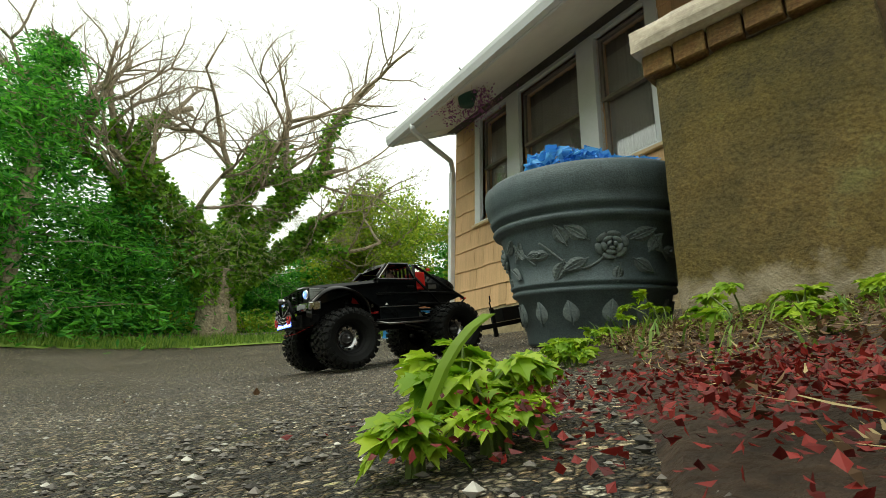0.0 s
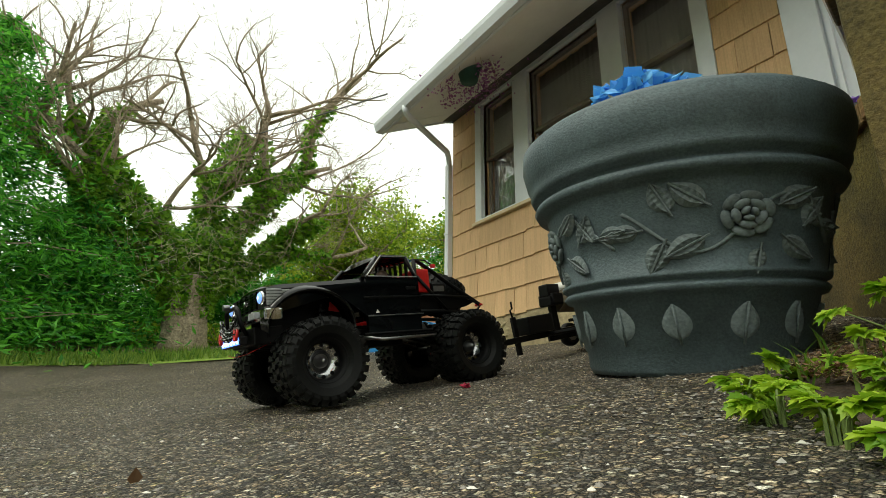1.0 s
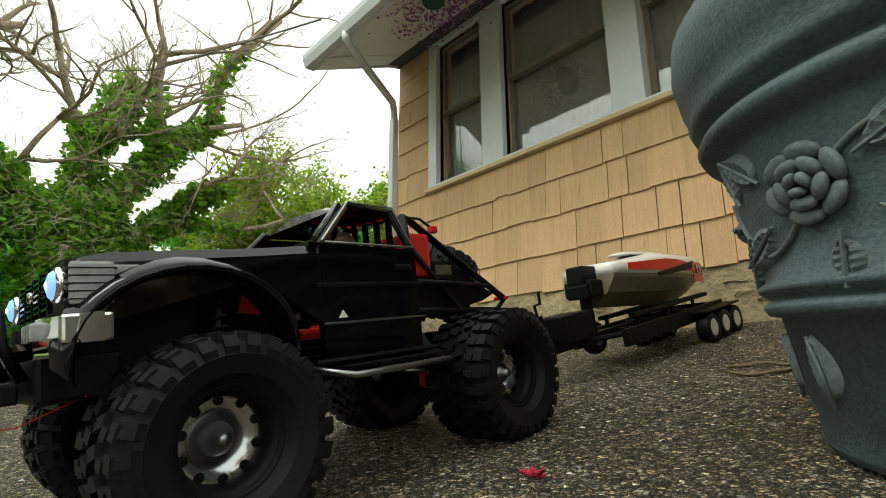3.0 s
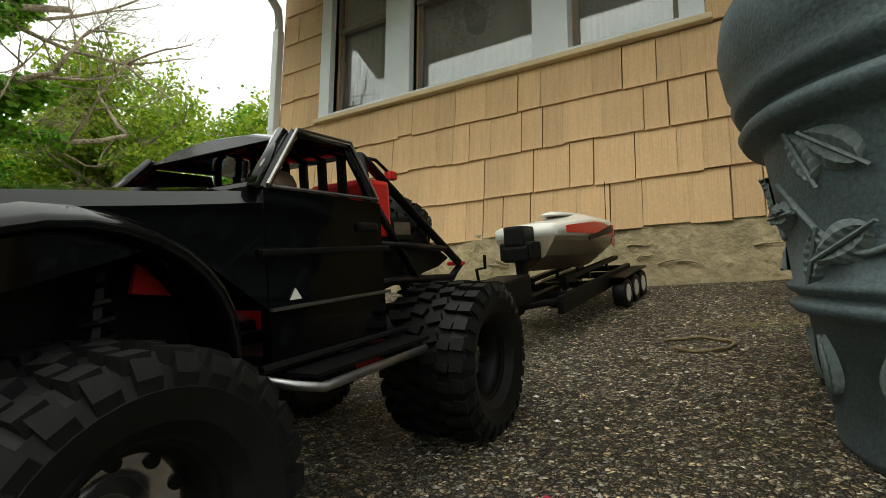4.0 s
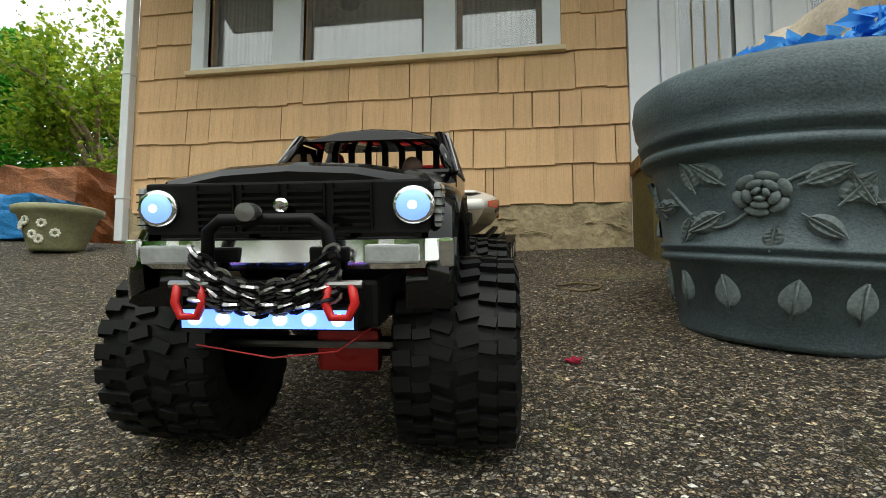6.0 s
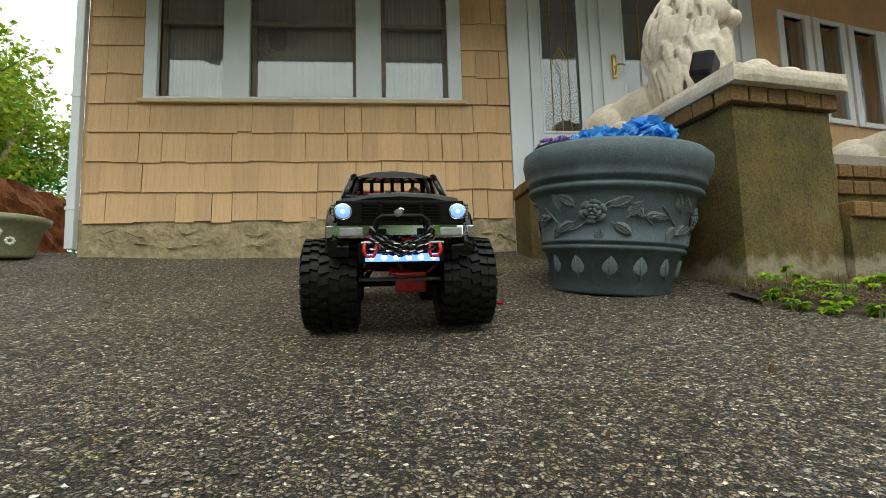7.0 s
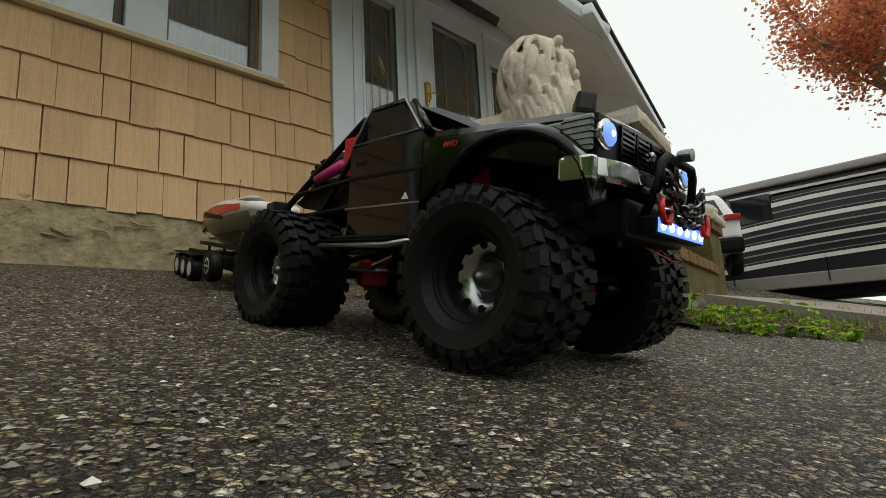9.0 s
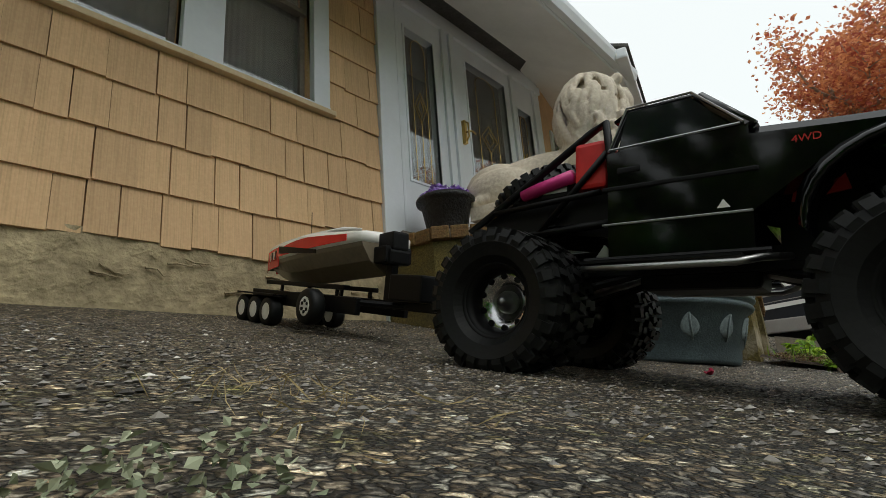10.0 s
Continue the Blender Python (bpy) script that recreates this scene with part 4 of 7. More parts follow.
def lion_mesh():
    """A couching lion, head raised, that faces -y; base at z = 0, about 1 m long."""
    bm = bmesh.new()
    rng = random.Random(9)
    def b(c, r, rx=0, ry=0, rz=0):
        ball(bm, c, r, 18, Euler((radians(rx), radians(ry), radians(rz))).to_matrix())
    b((0, 0.12, 0.16), (0.16, 0.42, 0.15))
    b((0, 0.4, 0.15), (0.18, 0.2, 0.16))
    b((0.13, 0.36, 0.12), (0.09, 0.2, 0.12)), b((-0.13, 0.36, 0.12), (0.09, 0.2, 0.12))
    b((-0.17, 0.2, 0.05), (0.06, 0.16, 0.05)), b((0.17, 0.2, 0.05), (0.06, 0.16, 0.05))
    b((0, -0.14, 0.2), (0.18, 0.2, 0.2))
    b((0, -0.22, 0.28), (0.185, 0.185, 0.23))
    b((0, -0.17, 0.43), (0.17, 0.165, 0.22))
    # head, turned aside
    piv, turn = Vector((0, -0.2, 0.52)), Matrix.Rotation(radians(64), 3, "Z")
    def at(c, k=1.0):
        return piv + Matrix.Rotation(radians(64) * k, 3, "Z") @ (Vector(c) - piv) * (1 + 0.3 * k)
    def hd(c, r, rx=0, ry=0, rz=0):
        ball(bm, at(c), tuple(q * 1.3 for q in r), 18, turn @ Euler((radians(rx), radians(ry), radians(rz))).to_matrix())
    hd((0, -0.24, 0.56), (0.1, 0.125, 0.1))
    hd((0, -0.31, 0.585), (0.07, 0.07, 0.055))
    hd((0, -0.35, 0.562), (0.042, 0.065, 0.036), 14)
    hd((0, -0.408, 0.543), (0.038, 0.02, 0.022))
    hd((0, -0.31, 0.475), (0.058, 0.07, 0.04))
    hd((0, -0.355, 0.458), (0.046, 0.036, 0.036))
    for q in (-1, 1):
        hd((q * 0.038, -0.372, 0.512), (0.042, 0.042, 0.034))
        hd((q * 0.048, -0.345, 0.605), (0.04, 0.032, 0.016), 0, q * 14)
        hd((q * 0.048, -0.365, 0.58), (0.014, 0.012, 0.012))
        hd((q * 0.08, -0.28, 0.53), (0.04, 0.065, 0.055))
        hd((q * 0.1, -0.22, 0.6), (0.028, 0.02, 0.026))
    # mane: broad locks that sweep back from the face and down over the chest
    face = radians(64) - math.pi / 2
    for k in range(110):
        sd = 1 if k % 2 else -1
        az = sd * (0.75 + 2.4 * rng.random())
        el = rng.uniform(-0.6, 1.4)
        run = []
        for i in range(5):
            e, z = az + sd * 0.09 * i * math.cos(el), el - 0.2 * i
            sq = math.cos(z)
            r = 1.1 + 0.07 * math.sin(i * 0.8)
            run.append((0.175 * r * sq * math.cos(face + e), -0.165 + 0.17 * r * sq * math.sin(face + e), 0.43 + 0.26 * math.sin(z)))
        tube(run, rng.uniform(0.02, 0.03), 7, bm, taper=0.009)
    for k in range(60):
        e = rng.uniform(-2.4, 2.4) - math.pi / 2
        z = rng.uniform(0.2, 0.42)
        w = 0.195
        tube([(w * math.cos(e), -0.2 + w * math.sin(e), z), (w * 1.03 * math.cos(e + 0.08), -0.21 + w * 1.03 * math.sin(e + 0.08), z - 0.08), (w * 0.96 * math.cos(e + 0.05), -0.21 + w * 0.96 * math.sin(e + 0.05), max(0.05, z - 0.17))], 0.024, 7, bm, taper=0.009)
    # chest locks under the chin
    for k in range(26):
        x = rng.uniform(-0.14, 0.14)
        z = rng.uniform(0.28, 0.42)
        tube([(x, -0.33 + abs(x) * 0.5, z), (x * 1.05, -0.375 + abs(x) * 0.5, z - 0.07), (x * 0.9, -0.36 + abs(x) * 0.5, z - 0.15)], 0.022, 7, bm, taper=0.009)
    for s in (-1, 1):
        b((s * 0.12, -0.4, 0.07), (0.06, 0.24, 0.06))
        b((s * 0.12, -0.6, 0.065), (0.072, 0.09, 0.062))
        for t in (-1, 0, 1):
            b((s * 0.12 + t * 0.04, -0.665, 0.05), (0.024, 0.035, 0.036))
    # tail round the haunch
    for t in np.linspace(0, 1, 10):
        b((-0.2 + 0.06 * t, 0.5 - 0.34 * t, 0.05 + 0.02 * math.sin(6 * t)), (0.03, 0.035, 0.03))
    b((-0.19, 0.16, 0.06), (0.045, 0.07, 0.045))
    bmesh.ops.transform(bm, matrix=Matrix.Diagonal((1, 1, 1, 1)), verts=bm.verts)
    return bm


def build_lions():
    a = part("lion_statue", lion_mesh(), M_LIMESTONE, smooth=True)
    r = a.modifiers.new("skin", "REMESH")
    r.mode, r.voxel_size, r.use_smooth_shade = "VOXEL", 0.0075, True
    s = a.modifiers.new("soft", "SMOOTH")
    s.factor, s.iterations = 0.4, 1
    a.matrix_world = STOOP @ pose(0.29, 0.86, 0.795, 0, 0, 9) @ Matrix.Diagonal((1.08, 1.2, 1.25, 1))
    tagged(a, "cream cast-stone couching lion with raised head on a plinth", "statue", "stone lions by the steps")
    c = copy_thing(a, STOOP @ pose(2.38, 0.7, 0.615, 0, 0, 9) @ Matrix.Diagonal((0.85, 0.9, 0.9, 1)))
    tagged(c, "smaller pale cast-stone lion on the farther pier", "statue")
    for x0, x1, y0, y1, z in ((-0.05, 0.68, -0.08, 1.45, 0.734), (2.06, 2.66, -0.08, 1.3, 0.556)):
        p = rough_block("plinth", (x0, y0, z), (x1, y1, z + 0.09 if z > 0.6 else z + 0.07), M_LIMESTONE, cuts=12, amp=0.006)
        p.matrix_world = STOOP
        tagged(p, "worn cast-stone slab under a stone lion", "plinth", "plinths under the lions")
    # black cushion by the paws and a small round lamp
    bm = bmesh.new()
    box(bm, (-0.07, -0.05, -0.06), (0.07, 0.05, 0.06), bevel=0.018)
    q = part("solar_lamp", bm, M_FLAT)
    q.matrix_world = STOOP @ pose(0.1, 0.26, 0.96, 12, 8, 35) @ Matrix.Scale(1.15, 4)
    tagged(q, "black plastic solar lamp box beside the stone lion", "lamp")
    k = part("lamp_cap", lathe([(0.055, 0.0), (0.06, 0.02), (0.045, 0.05), (0.015, 0.06)], 20), M_FLAT, smooth=True)
    k.matrix_world = STOOP @ pose(0.56, 0.24, 0.93)
    tagged(k, "small round black lamp cap near the lion paws", "lamp")


build_lions()


# ---- planters ----
def leaf_relief(bm, m, length, width):
    """A raised leaf with a midrib and side veins."""
    n = 12
    prev = None
    for i in range(n + 1):
        t = i / n
        w = width * math.sin(math.pi * min(1, t ** 0.8)) ** 0.8 * 0.5
        row = [bm.verts.new(m @ Vector((s * w, t * length, h))) for s, h in ((-1, 0.0), (-0.5, 0.006 + 0.0016 * (i % 2)), (0, 0.003), (0.5, 0.006 + 0.0016 * (i % 2)), (1, 0.0))]
        if prev:
            for k in range(4):
                bm.faces.new((prev[k], prev[k + 1], row[k + 1], row[k]))
        prev = row
    tube([m @ Vector((0, -0.01, 0.005)), m @ Vector((0, length, 0.006))], 0.0025, 5, bm)


POT = pose(3.589, -1.576, 0.0, 6, 0, 40) @ Matrix.Diagonal((1.418, 1.418, 1.2, 1))
POT.translation.z = ground_z(3.589, -1.576) - 0.03
PROFILE = [(0.2, 0.0), (0.205, 0.012), (0.208, 0.05), (0.212, 0.055), (0.232, 0.17), (0.244, 0.173), (0.25, 0.183), (0.246, 0.19), (0.24, 0.193), (0.243, 0.197), (0.252, 0.203), (0.254, 0.21), (0.247, 0.217),
           (0.256, 0.28), (0.276, 0.385), (0.28, 0.398), (0.298, 0.402), (0.304, 0.414), (0.3, 0.424), (0.29, 0.428), (0.292, 0.436), (0.306, 0.442), (0.312, 0.456), (0.308, 0.466),
           (0.318, 0.485), (0.327, 0.53), (0.325, 0.568), (0.308, 0.585), (0.285, 0.585), (0.272, 0.565), (0.265, 0.5)]


def pot_radius(z):
    for (r0, z0), (r1, z1) in zip(PROFILE, PROFILE[1:]):
        if z0 <= z <= z1:
            return r0 + (r1 - r0) * (z - z0) / (z1 - z0 + 1e-9)
    return 0.25


def on_pot(a, z, turn=0.0):
    """A pose on the pot's face at angle a and height z, y along the face, z outwards."""
    r = pot_radius(z)
    out = Vector((math.cos(a), math.sin(a), -0.17)).normalized()
    side = Vector((-math.sin(a), math.cos(a), 0))
    up = out.cross(side)
    m = Matrix((side, up, out)).transposed().to_4x4()
    m.translation = (r * math.cos(a), r * math.sin(a), z)
    return m @ Matrix.Rotation(turn, 4, "Z")


def build_pot():
    p = thing("planter", POT, "large slate-blue resin planter with raised roses and leaves", "planter")
    part("pot", lathe(PROFILE, 72), M_POT, p, smooth=True)
    part("soil", lathe([(0.0, 0.52), (0.268, 0.53)], 40), M_SOIL, p)
    for k in range(14):
        bm = bmesh.new()
        a = 2 * math.pi * k / 14
        leaf_relief(bm, on_pot(a, 0.075, 0.12 * math.sin(k * 2.1)), 0.075, 0.048)
        part("leaf_relief", bm, M_RELIEF, p, smooth=True)
    rng = random.Random(4)
    for k in range(4):
        a0 = 2 * math.pi * k / 4 + 0.25
        # winding stem
        pts = []
        for t in np.linspace(-0.75, 0.72, 70):
            z = 0.3 + 0.055 * math.sin(t * 5.2)
            pts.append(on_pot(a0 + t, z).translation * 1.006)
        part("vine_relief", tube(pts, 0.0038, 6), M_RELIEF, p, smooth=True)
        # rose: nested whorls
        m = on_pot(a0, 0.315)
        rose = new("rose_relief")
        rose.parent = p
        for r, cnt, hi, big in ((0.034, 6, 0.003, 0.02), (0.021, 5, 0.008, 0.0155), (0.009, 3, 0.012, 0.0095)):
            for j in range(cnt):
                t = 2 * math.pi * j / cnt + r * 40
                c = m @ Vector((r * math.cos(t), r * math.sin(t), hi))
                bm = bmesh.new()
                ball(bm, c, (big * 0.62, big, 0.0062), 12, m.to_3x3() @ Matrix.Rotation(t, 3, "Z") @ Matrix.Rotation(-0.35, 3, "Y"))
                part("petal", bm, M_RELIEF, rose, smooth=True)
        for da, z, turn, ln in ((0.22, 0.335, -1.1, 0.085), (0.25, 0.27, -2.2, 0.08), (-0.24, 0.34, 0.9, 0.085), (-0.26, 0.275, 2.1, 0.085), (0.42, 0.3, -0.6, 0.08),
                                (0.46, 0.345, -2.6, 0.07), (-0.45, 0.33, 0.4, 0.08), (-0.5, 0.27, 2.7, 0.08), (0.62, 0.3, -1.5, 0.07), (-0.66, 0.3, 1.6, 0.07), (0.08, 0.25, 3.0, 0.06)):
            bm = bmesh.new()
            leaf_relief(bm, on_pot(a0 + da, z, turn), ln * 0.85, ln * 0.55)
            part("leaf_relief", bm, M_RELIEF, p)
    # artificial blue hydrangeas in the pot
    h = thing("hydrangea", POT @ pose(0, 0, 0.54), "bright sky-blue artificial hydrangea heads", "flowers")
    rg = np.random.default_rng(6)
    for k in range(9):
        a, r = k * 2.4, 0.05 + 0.15 * (k / 9)
        c = np.array((r * math.cos(a), r * math.sin(a), 0.07 + 0.02 * math.sin(k)))
        d = rg.normal(size=(170, 3))
        d /= np.linalg.norm(d, axis=1, keepdims=True)
        v, f = leaf_cloud(c + d * (0.085, 0.085, 0.07), 0.05, rg)
        from_arrays("flower_head", v, f, M_PETAL, h)


build_pot()


def build_small_pots():
    m = pose(3.78, -0.3, 0.64) @ Matrix.Scale(1.1, 4)
    p = thing("nursery_pot", m, "black embossed plastic pot standing on the stoop", "flower pot")
    part("pot", lathe([(0.11, 0.0), (0.115, 0.01), (0.15, 0.2), (0.175, 0.205), (0.18, 0.225), (0.168, 0.24), (0.155, 0.21), (0.14, 0.15)], 36), M_NURSERY, p, smooth=True)
    part("soil", lathe([(0.0, 0.2), (0.152, 0.205)], 30), M_SOIL, p)
    h = thing("hydrangea", m @ pose(0, 0, 0.2), "purple artificial flower heads in a black pot", "flowers")
    rg = np.random.default_rng(16)
    for k in range(7):
        a, r = k * 2.4, 0.03 + 0.1 * (k / 7)
        d = rg.normal(size=(120, 3))
        d /= np.linalg.norm(d, axis=1, keepdims=True)
        v, f = leaf_cloud(np.array((r * math.cos(a), r * math.sin(a), 0.06)) + d * (0.055, 0.055, 0.045), 0.032, rg)
        from_arrays("flower_head", v, f, M_PURPLE, h)
    # glazed planter by the house corner
    q = thing("planter", pose(-0.32, -0.2, ground_z(-0.3, -0.2)), "olive glazed round planter painted with white daisies", "planter")
    part("pot", lathe([(0.15, 0.0), (0.16, 0.02), (0.23, 0.24), (0.26, 0.25), (0.265, 0.29), (0.24, 0.3), (0.225, 0.25)], 36), M_PLANTER, q, smooth=True)
    part("soil", lathe([(0.0, 0.26), (0.226, 0.262)], 30), M_SOIL, q)
    for a, z in ((-2.0, 0.16), (-1.55, 0.1), (-1.2, 0.17), (-1.7, 0.19), (-0.85, 0.11), (-1.35, 0.07)):
        r = 0.16 + 0.07 * z / 0.24 + 0.004
        bm = bmesh.new()
        for k in range(8):
            t = k * math.pi / 4
            ball(bm, (r * math.cos(a) - 0.022 * math.sin(a) * math.cos(t), r * math.sin(a) + 0.022 * math.cos(a) * math.cos(t), z + 0.022 * math.sin(t)), (0.011, 0.011, 0.011), 6)
        part("painted_daisy", bm, M_DAISY, q)
    b = rough_block("tarpaulin", (-2.6, 0.6, 0.25), (-1.0, 1.6, 0.95), M_TARP, cuts=10, amp=0.08)
    tagged(b, "brown tarpaulin thrown over a heap beyond the house corner", "tarpaulin")
    b = rough_block("tarpaulin", (-2.2, 0.1, 0.25), (-0.9, 0.6, 0.6), M_BLUETARP, cuts=10, amp=0.05)
    tagged(b, "crumpled blue tarpaulin on the ground beyond the corner", "tarpaulin")


build_small_pots()


# ---- toy truck ----
TRUCK = pose(2.495, -2.06, 0, 8.5, 0, 3.0) @ Matrix.Diagonal((1.28, 1.16, 1.14, 1))
TRUCK.translation.z = ground_z(2.495, -2.06) + 0.004
RT, WB, TW, TRK = 0.132, 0.57, 0.14, 0.34


def tyre_mesh():
    """Deep-lugged balloon tyre about the x axis, outer face towards +x."""
    h = TW / 2
    prof = [(0.062, -h * 0.72), (0.075, -h * 0.9), (0.098, -h), (0.113, -h * 0.92), (0.119, -h * 0.6), (0.1205, 0), (0.119, h * 0.6), (0.113, h * 0.92), (0.098, h), (0.075, h * 0.9), (0.062, h * 0.72), (0.062, -h * 0.72)]
    turn = Matrix.Rotation(radians(90), 4, "Y")
    bm = lathe([(r + 0.004, x) for r, x in prof], 44, turn, caps=False)
    return bm


def lug_pieces():
    """Meshes of the tread blocks and shoulder lugs, one of each kind and side."""
    kinds = []
    for side in (-1, 1):
        for x0, x1, w, tilt, r0, r1 in ((0.003, 0.026, 0.015, 0.3, 0.115, RT), (0.026, 0.045, 0.0125, -0.16, 0.114, RT - 0.001), (0.046, 0.065, 0.018, -0.06, 0.112, RT - 0.003)):
            bm = bmesh.new()
            box(bm, (x0 if side > 0 else -x1, -w / 2, r0), (x1 if side > 0 else -x0, w / 2, r1), 0.0, Matrix.Rotation(side * tilt, 4, "Z"))
            kinds.append((side, bm))
        s, w = [(0.064, RT - 0.004), (0.0705, 0.112), (0.0695, 0.1), (0.062, 0.104)], 0.0085
        kinds.append((side, loft([[Vector((side * p, -w, q)) for p, q in s], [Vector((side * p, w, q)) for p, q in s]])))
    out = []
    for side, bm in kinds:
        me = bpy.data.meshes.new("lug")
        bm.to_mesh(me)
        bm.free()
        me.materials.append(M_RUBBER)
        out.append((side, me))
    return out


def rim_mesh():
    """Dished rim barrel, outer face towards +x."""
    turn = Matrix.Rotation(radians(90), 4, "Y")
    bm = lathe([(0.064, -0.045), (0.067, -0.047), (0.061, -0.03), (0.058, 0.01), (0.06, 0.036), (0.067, 0.046), (0.063, 0.048), (0.054, 0.034), (0.05, 0.012), (0.05, -0.02)], 40, turn, caps=False)
    return bm


def rim_face_mesh():
    return lathe([(0.021, 0.004), (0.03, 0.01), (0.038, 0.0175), (0.054, 0.0205), (0.059, 0.018), (0.059, 0.012)], 40, Matrix.Rotation(radians(90), 4, "Y"), caps=False)


def hole_mesh():
    """A round lightening hole near the edge of the rim's face."""
    return lathe([(0.0062, 0.012), (0.0062, 0.0208), (0.0, 0.0209)], 14, Matrix.Translation((0, 0, 0.047)) @ Matrix.Rotation(radians(90), 4, "Y"))


def build_truck():
    t = thing("toy_truck", TRUCK, "gloss black radio-controlled crawler truck with oversized lugged tyres", "toy truck")

    def px_(name, bm, mat, label="", smooth=False, up=t):
        return part(name, bm, mat, up, label, smooth)

    fy, ry = -WB / 2, WB / 2
    # wheels: shared meshes
    bmt, bmr, bms, lug_pieces_ = tyre_mesh(), rim_mesh(), hole_mesh(), lug_pieces()
    first = None
    for sx in (1, -1):
        for y in (fy, ry):
            w = new("wheel")
            w.parent = t
            w.matrix_local = pose(sx * TRK / 2, y, RT - 0.003, 37 * (1 if y < 0 else 2), 0, 0 if sx > 0 else 180)
            if first is None:
                ty = part("tyre", bmt, M_RUBBER, w, "black lugged rubber tyre")
                ri = part("rim", bmr, M_FLAT, w, smooth=True)
                sp = part("rim_hole", bms, M_FLAT, w)
                more = [part("rim_face", rim_face_mesh(), M_SMOKED, w, "smoked chrome rim face with round holes", True)]
                for k in range(1, 10):
                    c = sp.copy()
                    scene.collection.objects.link(c)
                    c.parent = w
                    c.matrix_local = Matrix.Rotation(2 * math.pi * k / 10, 4, "X")
                    more.append(c)
                hb = part("hub", lathe([(0.021, -0.005), (0.021, 0.012), (0.017, 0.02), (0.009, 0.024), (0.008, 0.032), (0.0, 0.033)], 20, Matrix.Rotation(radians(90), 4, "Y")), M_STEEL, w, smooth=True)
                bd = part("bead_ring", lathe([(0.067, 0.044), (0.071, 0.05), (0.066, 0.052), (0.062, 0.048)], 40, Matrix.Rotation(radians(90), 4, "Y"), caps=False), M_FLAT, w, smooth=True)
                for k in range(26):
                    for side, me in lug_pieces_:
                        c = new("lug", me)
                        c.parent = w
                        c.matrix_local = Matrix.Rotation(2 * math.pi * (k + (0.5 if side > 0 else 0)) / 26, 4, "X")
                        more.append(c)
                first = (ty, ri, sp, hb, *more, bd)
            else:
                for o in first:
                    c = o.copy()
                    scene.collection.objects.link(c)
                    c.parent = w
    # axles and diffs
    for y in (fy, ry):
        px_("axle", tube([(-TRK / 2 + 0.03, y, RT), (TRK / 2 - 0.03, y, RT)], 0.014, 12), M_FLAT, smooth=True)
        bm = bmesh.new()
        ball(bm, (0.03, y, RT), (0.038, 0.034, 0.036), 16)
        box(bm, (-0.01, y - 0.03, RT - 0.03), (0.07, y - 0.006, RT + 0.03), 0.008)
        px_("differential", bm, M_DARKRED, "dark red differential cover")
        px_("steering_link", tube([(-0.15, y - 0.03, RT + 0.01), (0.15, y - 0.03, RT + 0.01)], 0.006, 8), M_STEEL)
    # ladder frame, skid, links, shocks
    for s in (-1, 1):
        px_("frame_rail", boxed(((s * 0.055 - 0.008, -0.42, 0.185), (s * 0.055 + 0.008, 0.42, 0.225)), bevel=0.003), M_FLAT)
        for y, d in ((fy, 1), (ry, -1)):
            px_("link_bar", tube([(s * 0.09, y, RT + 0.005), (s * 0.05, y + d * 0.19, 0.19)], 0.007, 8), M_FLAT)
            sh = px_("shock_absorber", tube([(s * 0.115, y + d * 0.02, RT + 0.02), (s * 0.1, y + d * 0.05, 0.31)], 0.008, 8), M_FLAT, "black coil-over shock absorber")
            coil = [(s * 0.115 - s * 0.015 * q + 0.014 * math.cos(q * 50), y + d * (0.02 + 0.03 * q) + 0.014 * math.sin(q * 50), RT + 0.04 + 0.13 * q) for q in np.linspace(0, 1, 60)]
            part("spring", tube(coil, 0.003, 5), M_FLAT, sh)
    px_("gearbox", boxed(((-0.05, -0.09, 0.16), (0.05, 0.1, 0.24)), bevel=0.01), M_FLAT)
    px_("drive_shaft", tube([(0.02, fy, RT + 0.01), (0.0, -0.09, 0.19)], 0.008, 8), M_STEEL)
    px_("drive_shaft", tube([(0.02, ry, RT + 0.01), (0.0, 0.1, 0.19)], 0.008, 8), M_STEEL)
    # body shell: hood, fenders and doors as one lofted skin with wheel arches
    W = 0.152
    def sec(y, zlo, zhi, w, crown=0.01, shoulder=0.02):
        return [(-w, y, zlo), (-w, y, zhi - shoulder), (-w + 0.012, y, zhi - 0.006), (-w * 0.5, y, zhi + crown * 0.6), (0, y, zhi + crown), (w * 0.5, y, zhi + crown * 0.6), (w - 0.012, y, zhi - 0.006), (w, y, zhi - shoulder), (w, y, zlo)]
    hood = loft([sec(-0.425, 0.295, 0.362, W - 0.012), sec(-0.415, 0.29, 0.37, W - 0.004), sec(-0.39, 0.285, 0.376, W),
                 sec(-0.2, 0.335, 0.388, W), sec(-0.1, 0.26, 0.396, W)])
    px_("hood", hood, M_BLACK, "gloss black hood and front wings")
    for s in (-1, 1):
        # flared arch over the front wheel
        arc = []
        for a in np.linspace(-0.15, math.pi + 0.15, 18):
            arc.append((fy - 0.01 + 0.128 * math.cos(a), 0.232 + 0.112 * math.sin(a)))
        bm = bmesh.new()
        rows = [[bm.verts.new((s * x, y + dy * (y - fy) , z + dz)) for y, z in arc] for x, dy, dz in ((W - 0.03, -0.02, -0.002), (W + 0.016, 0.03, -0.002), (W + 0.024, 0.07, 0.004), (W + 0.016, 0.12, 0.012), (W - 0.004, 0.17, 0.022))]
        for r0, r1 in zip(rows, rows[1:]):
            for k in range(len(arc) - 1):
                bm.faces.new((r0[k], r0[k + 1], r1[k + 1], r1[k]))
        bmesh.ops.recalc_face_normals(bm, faces=bm.faces)
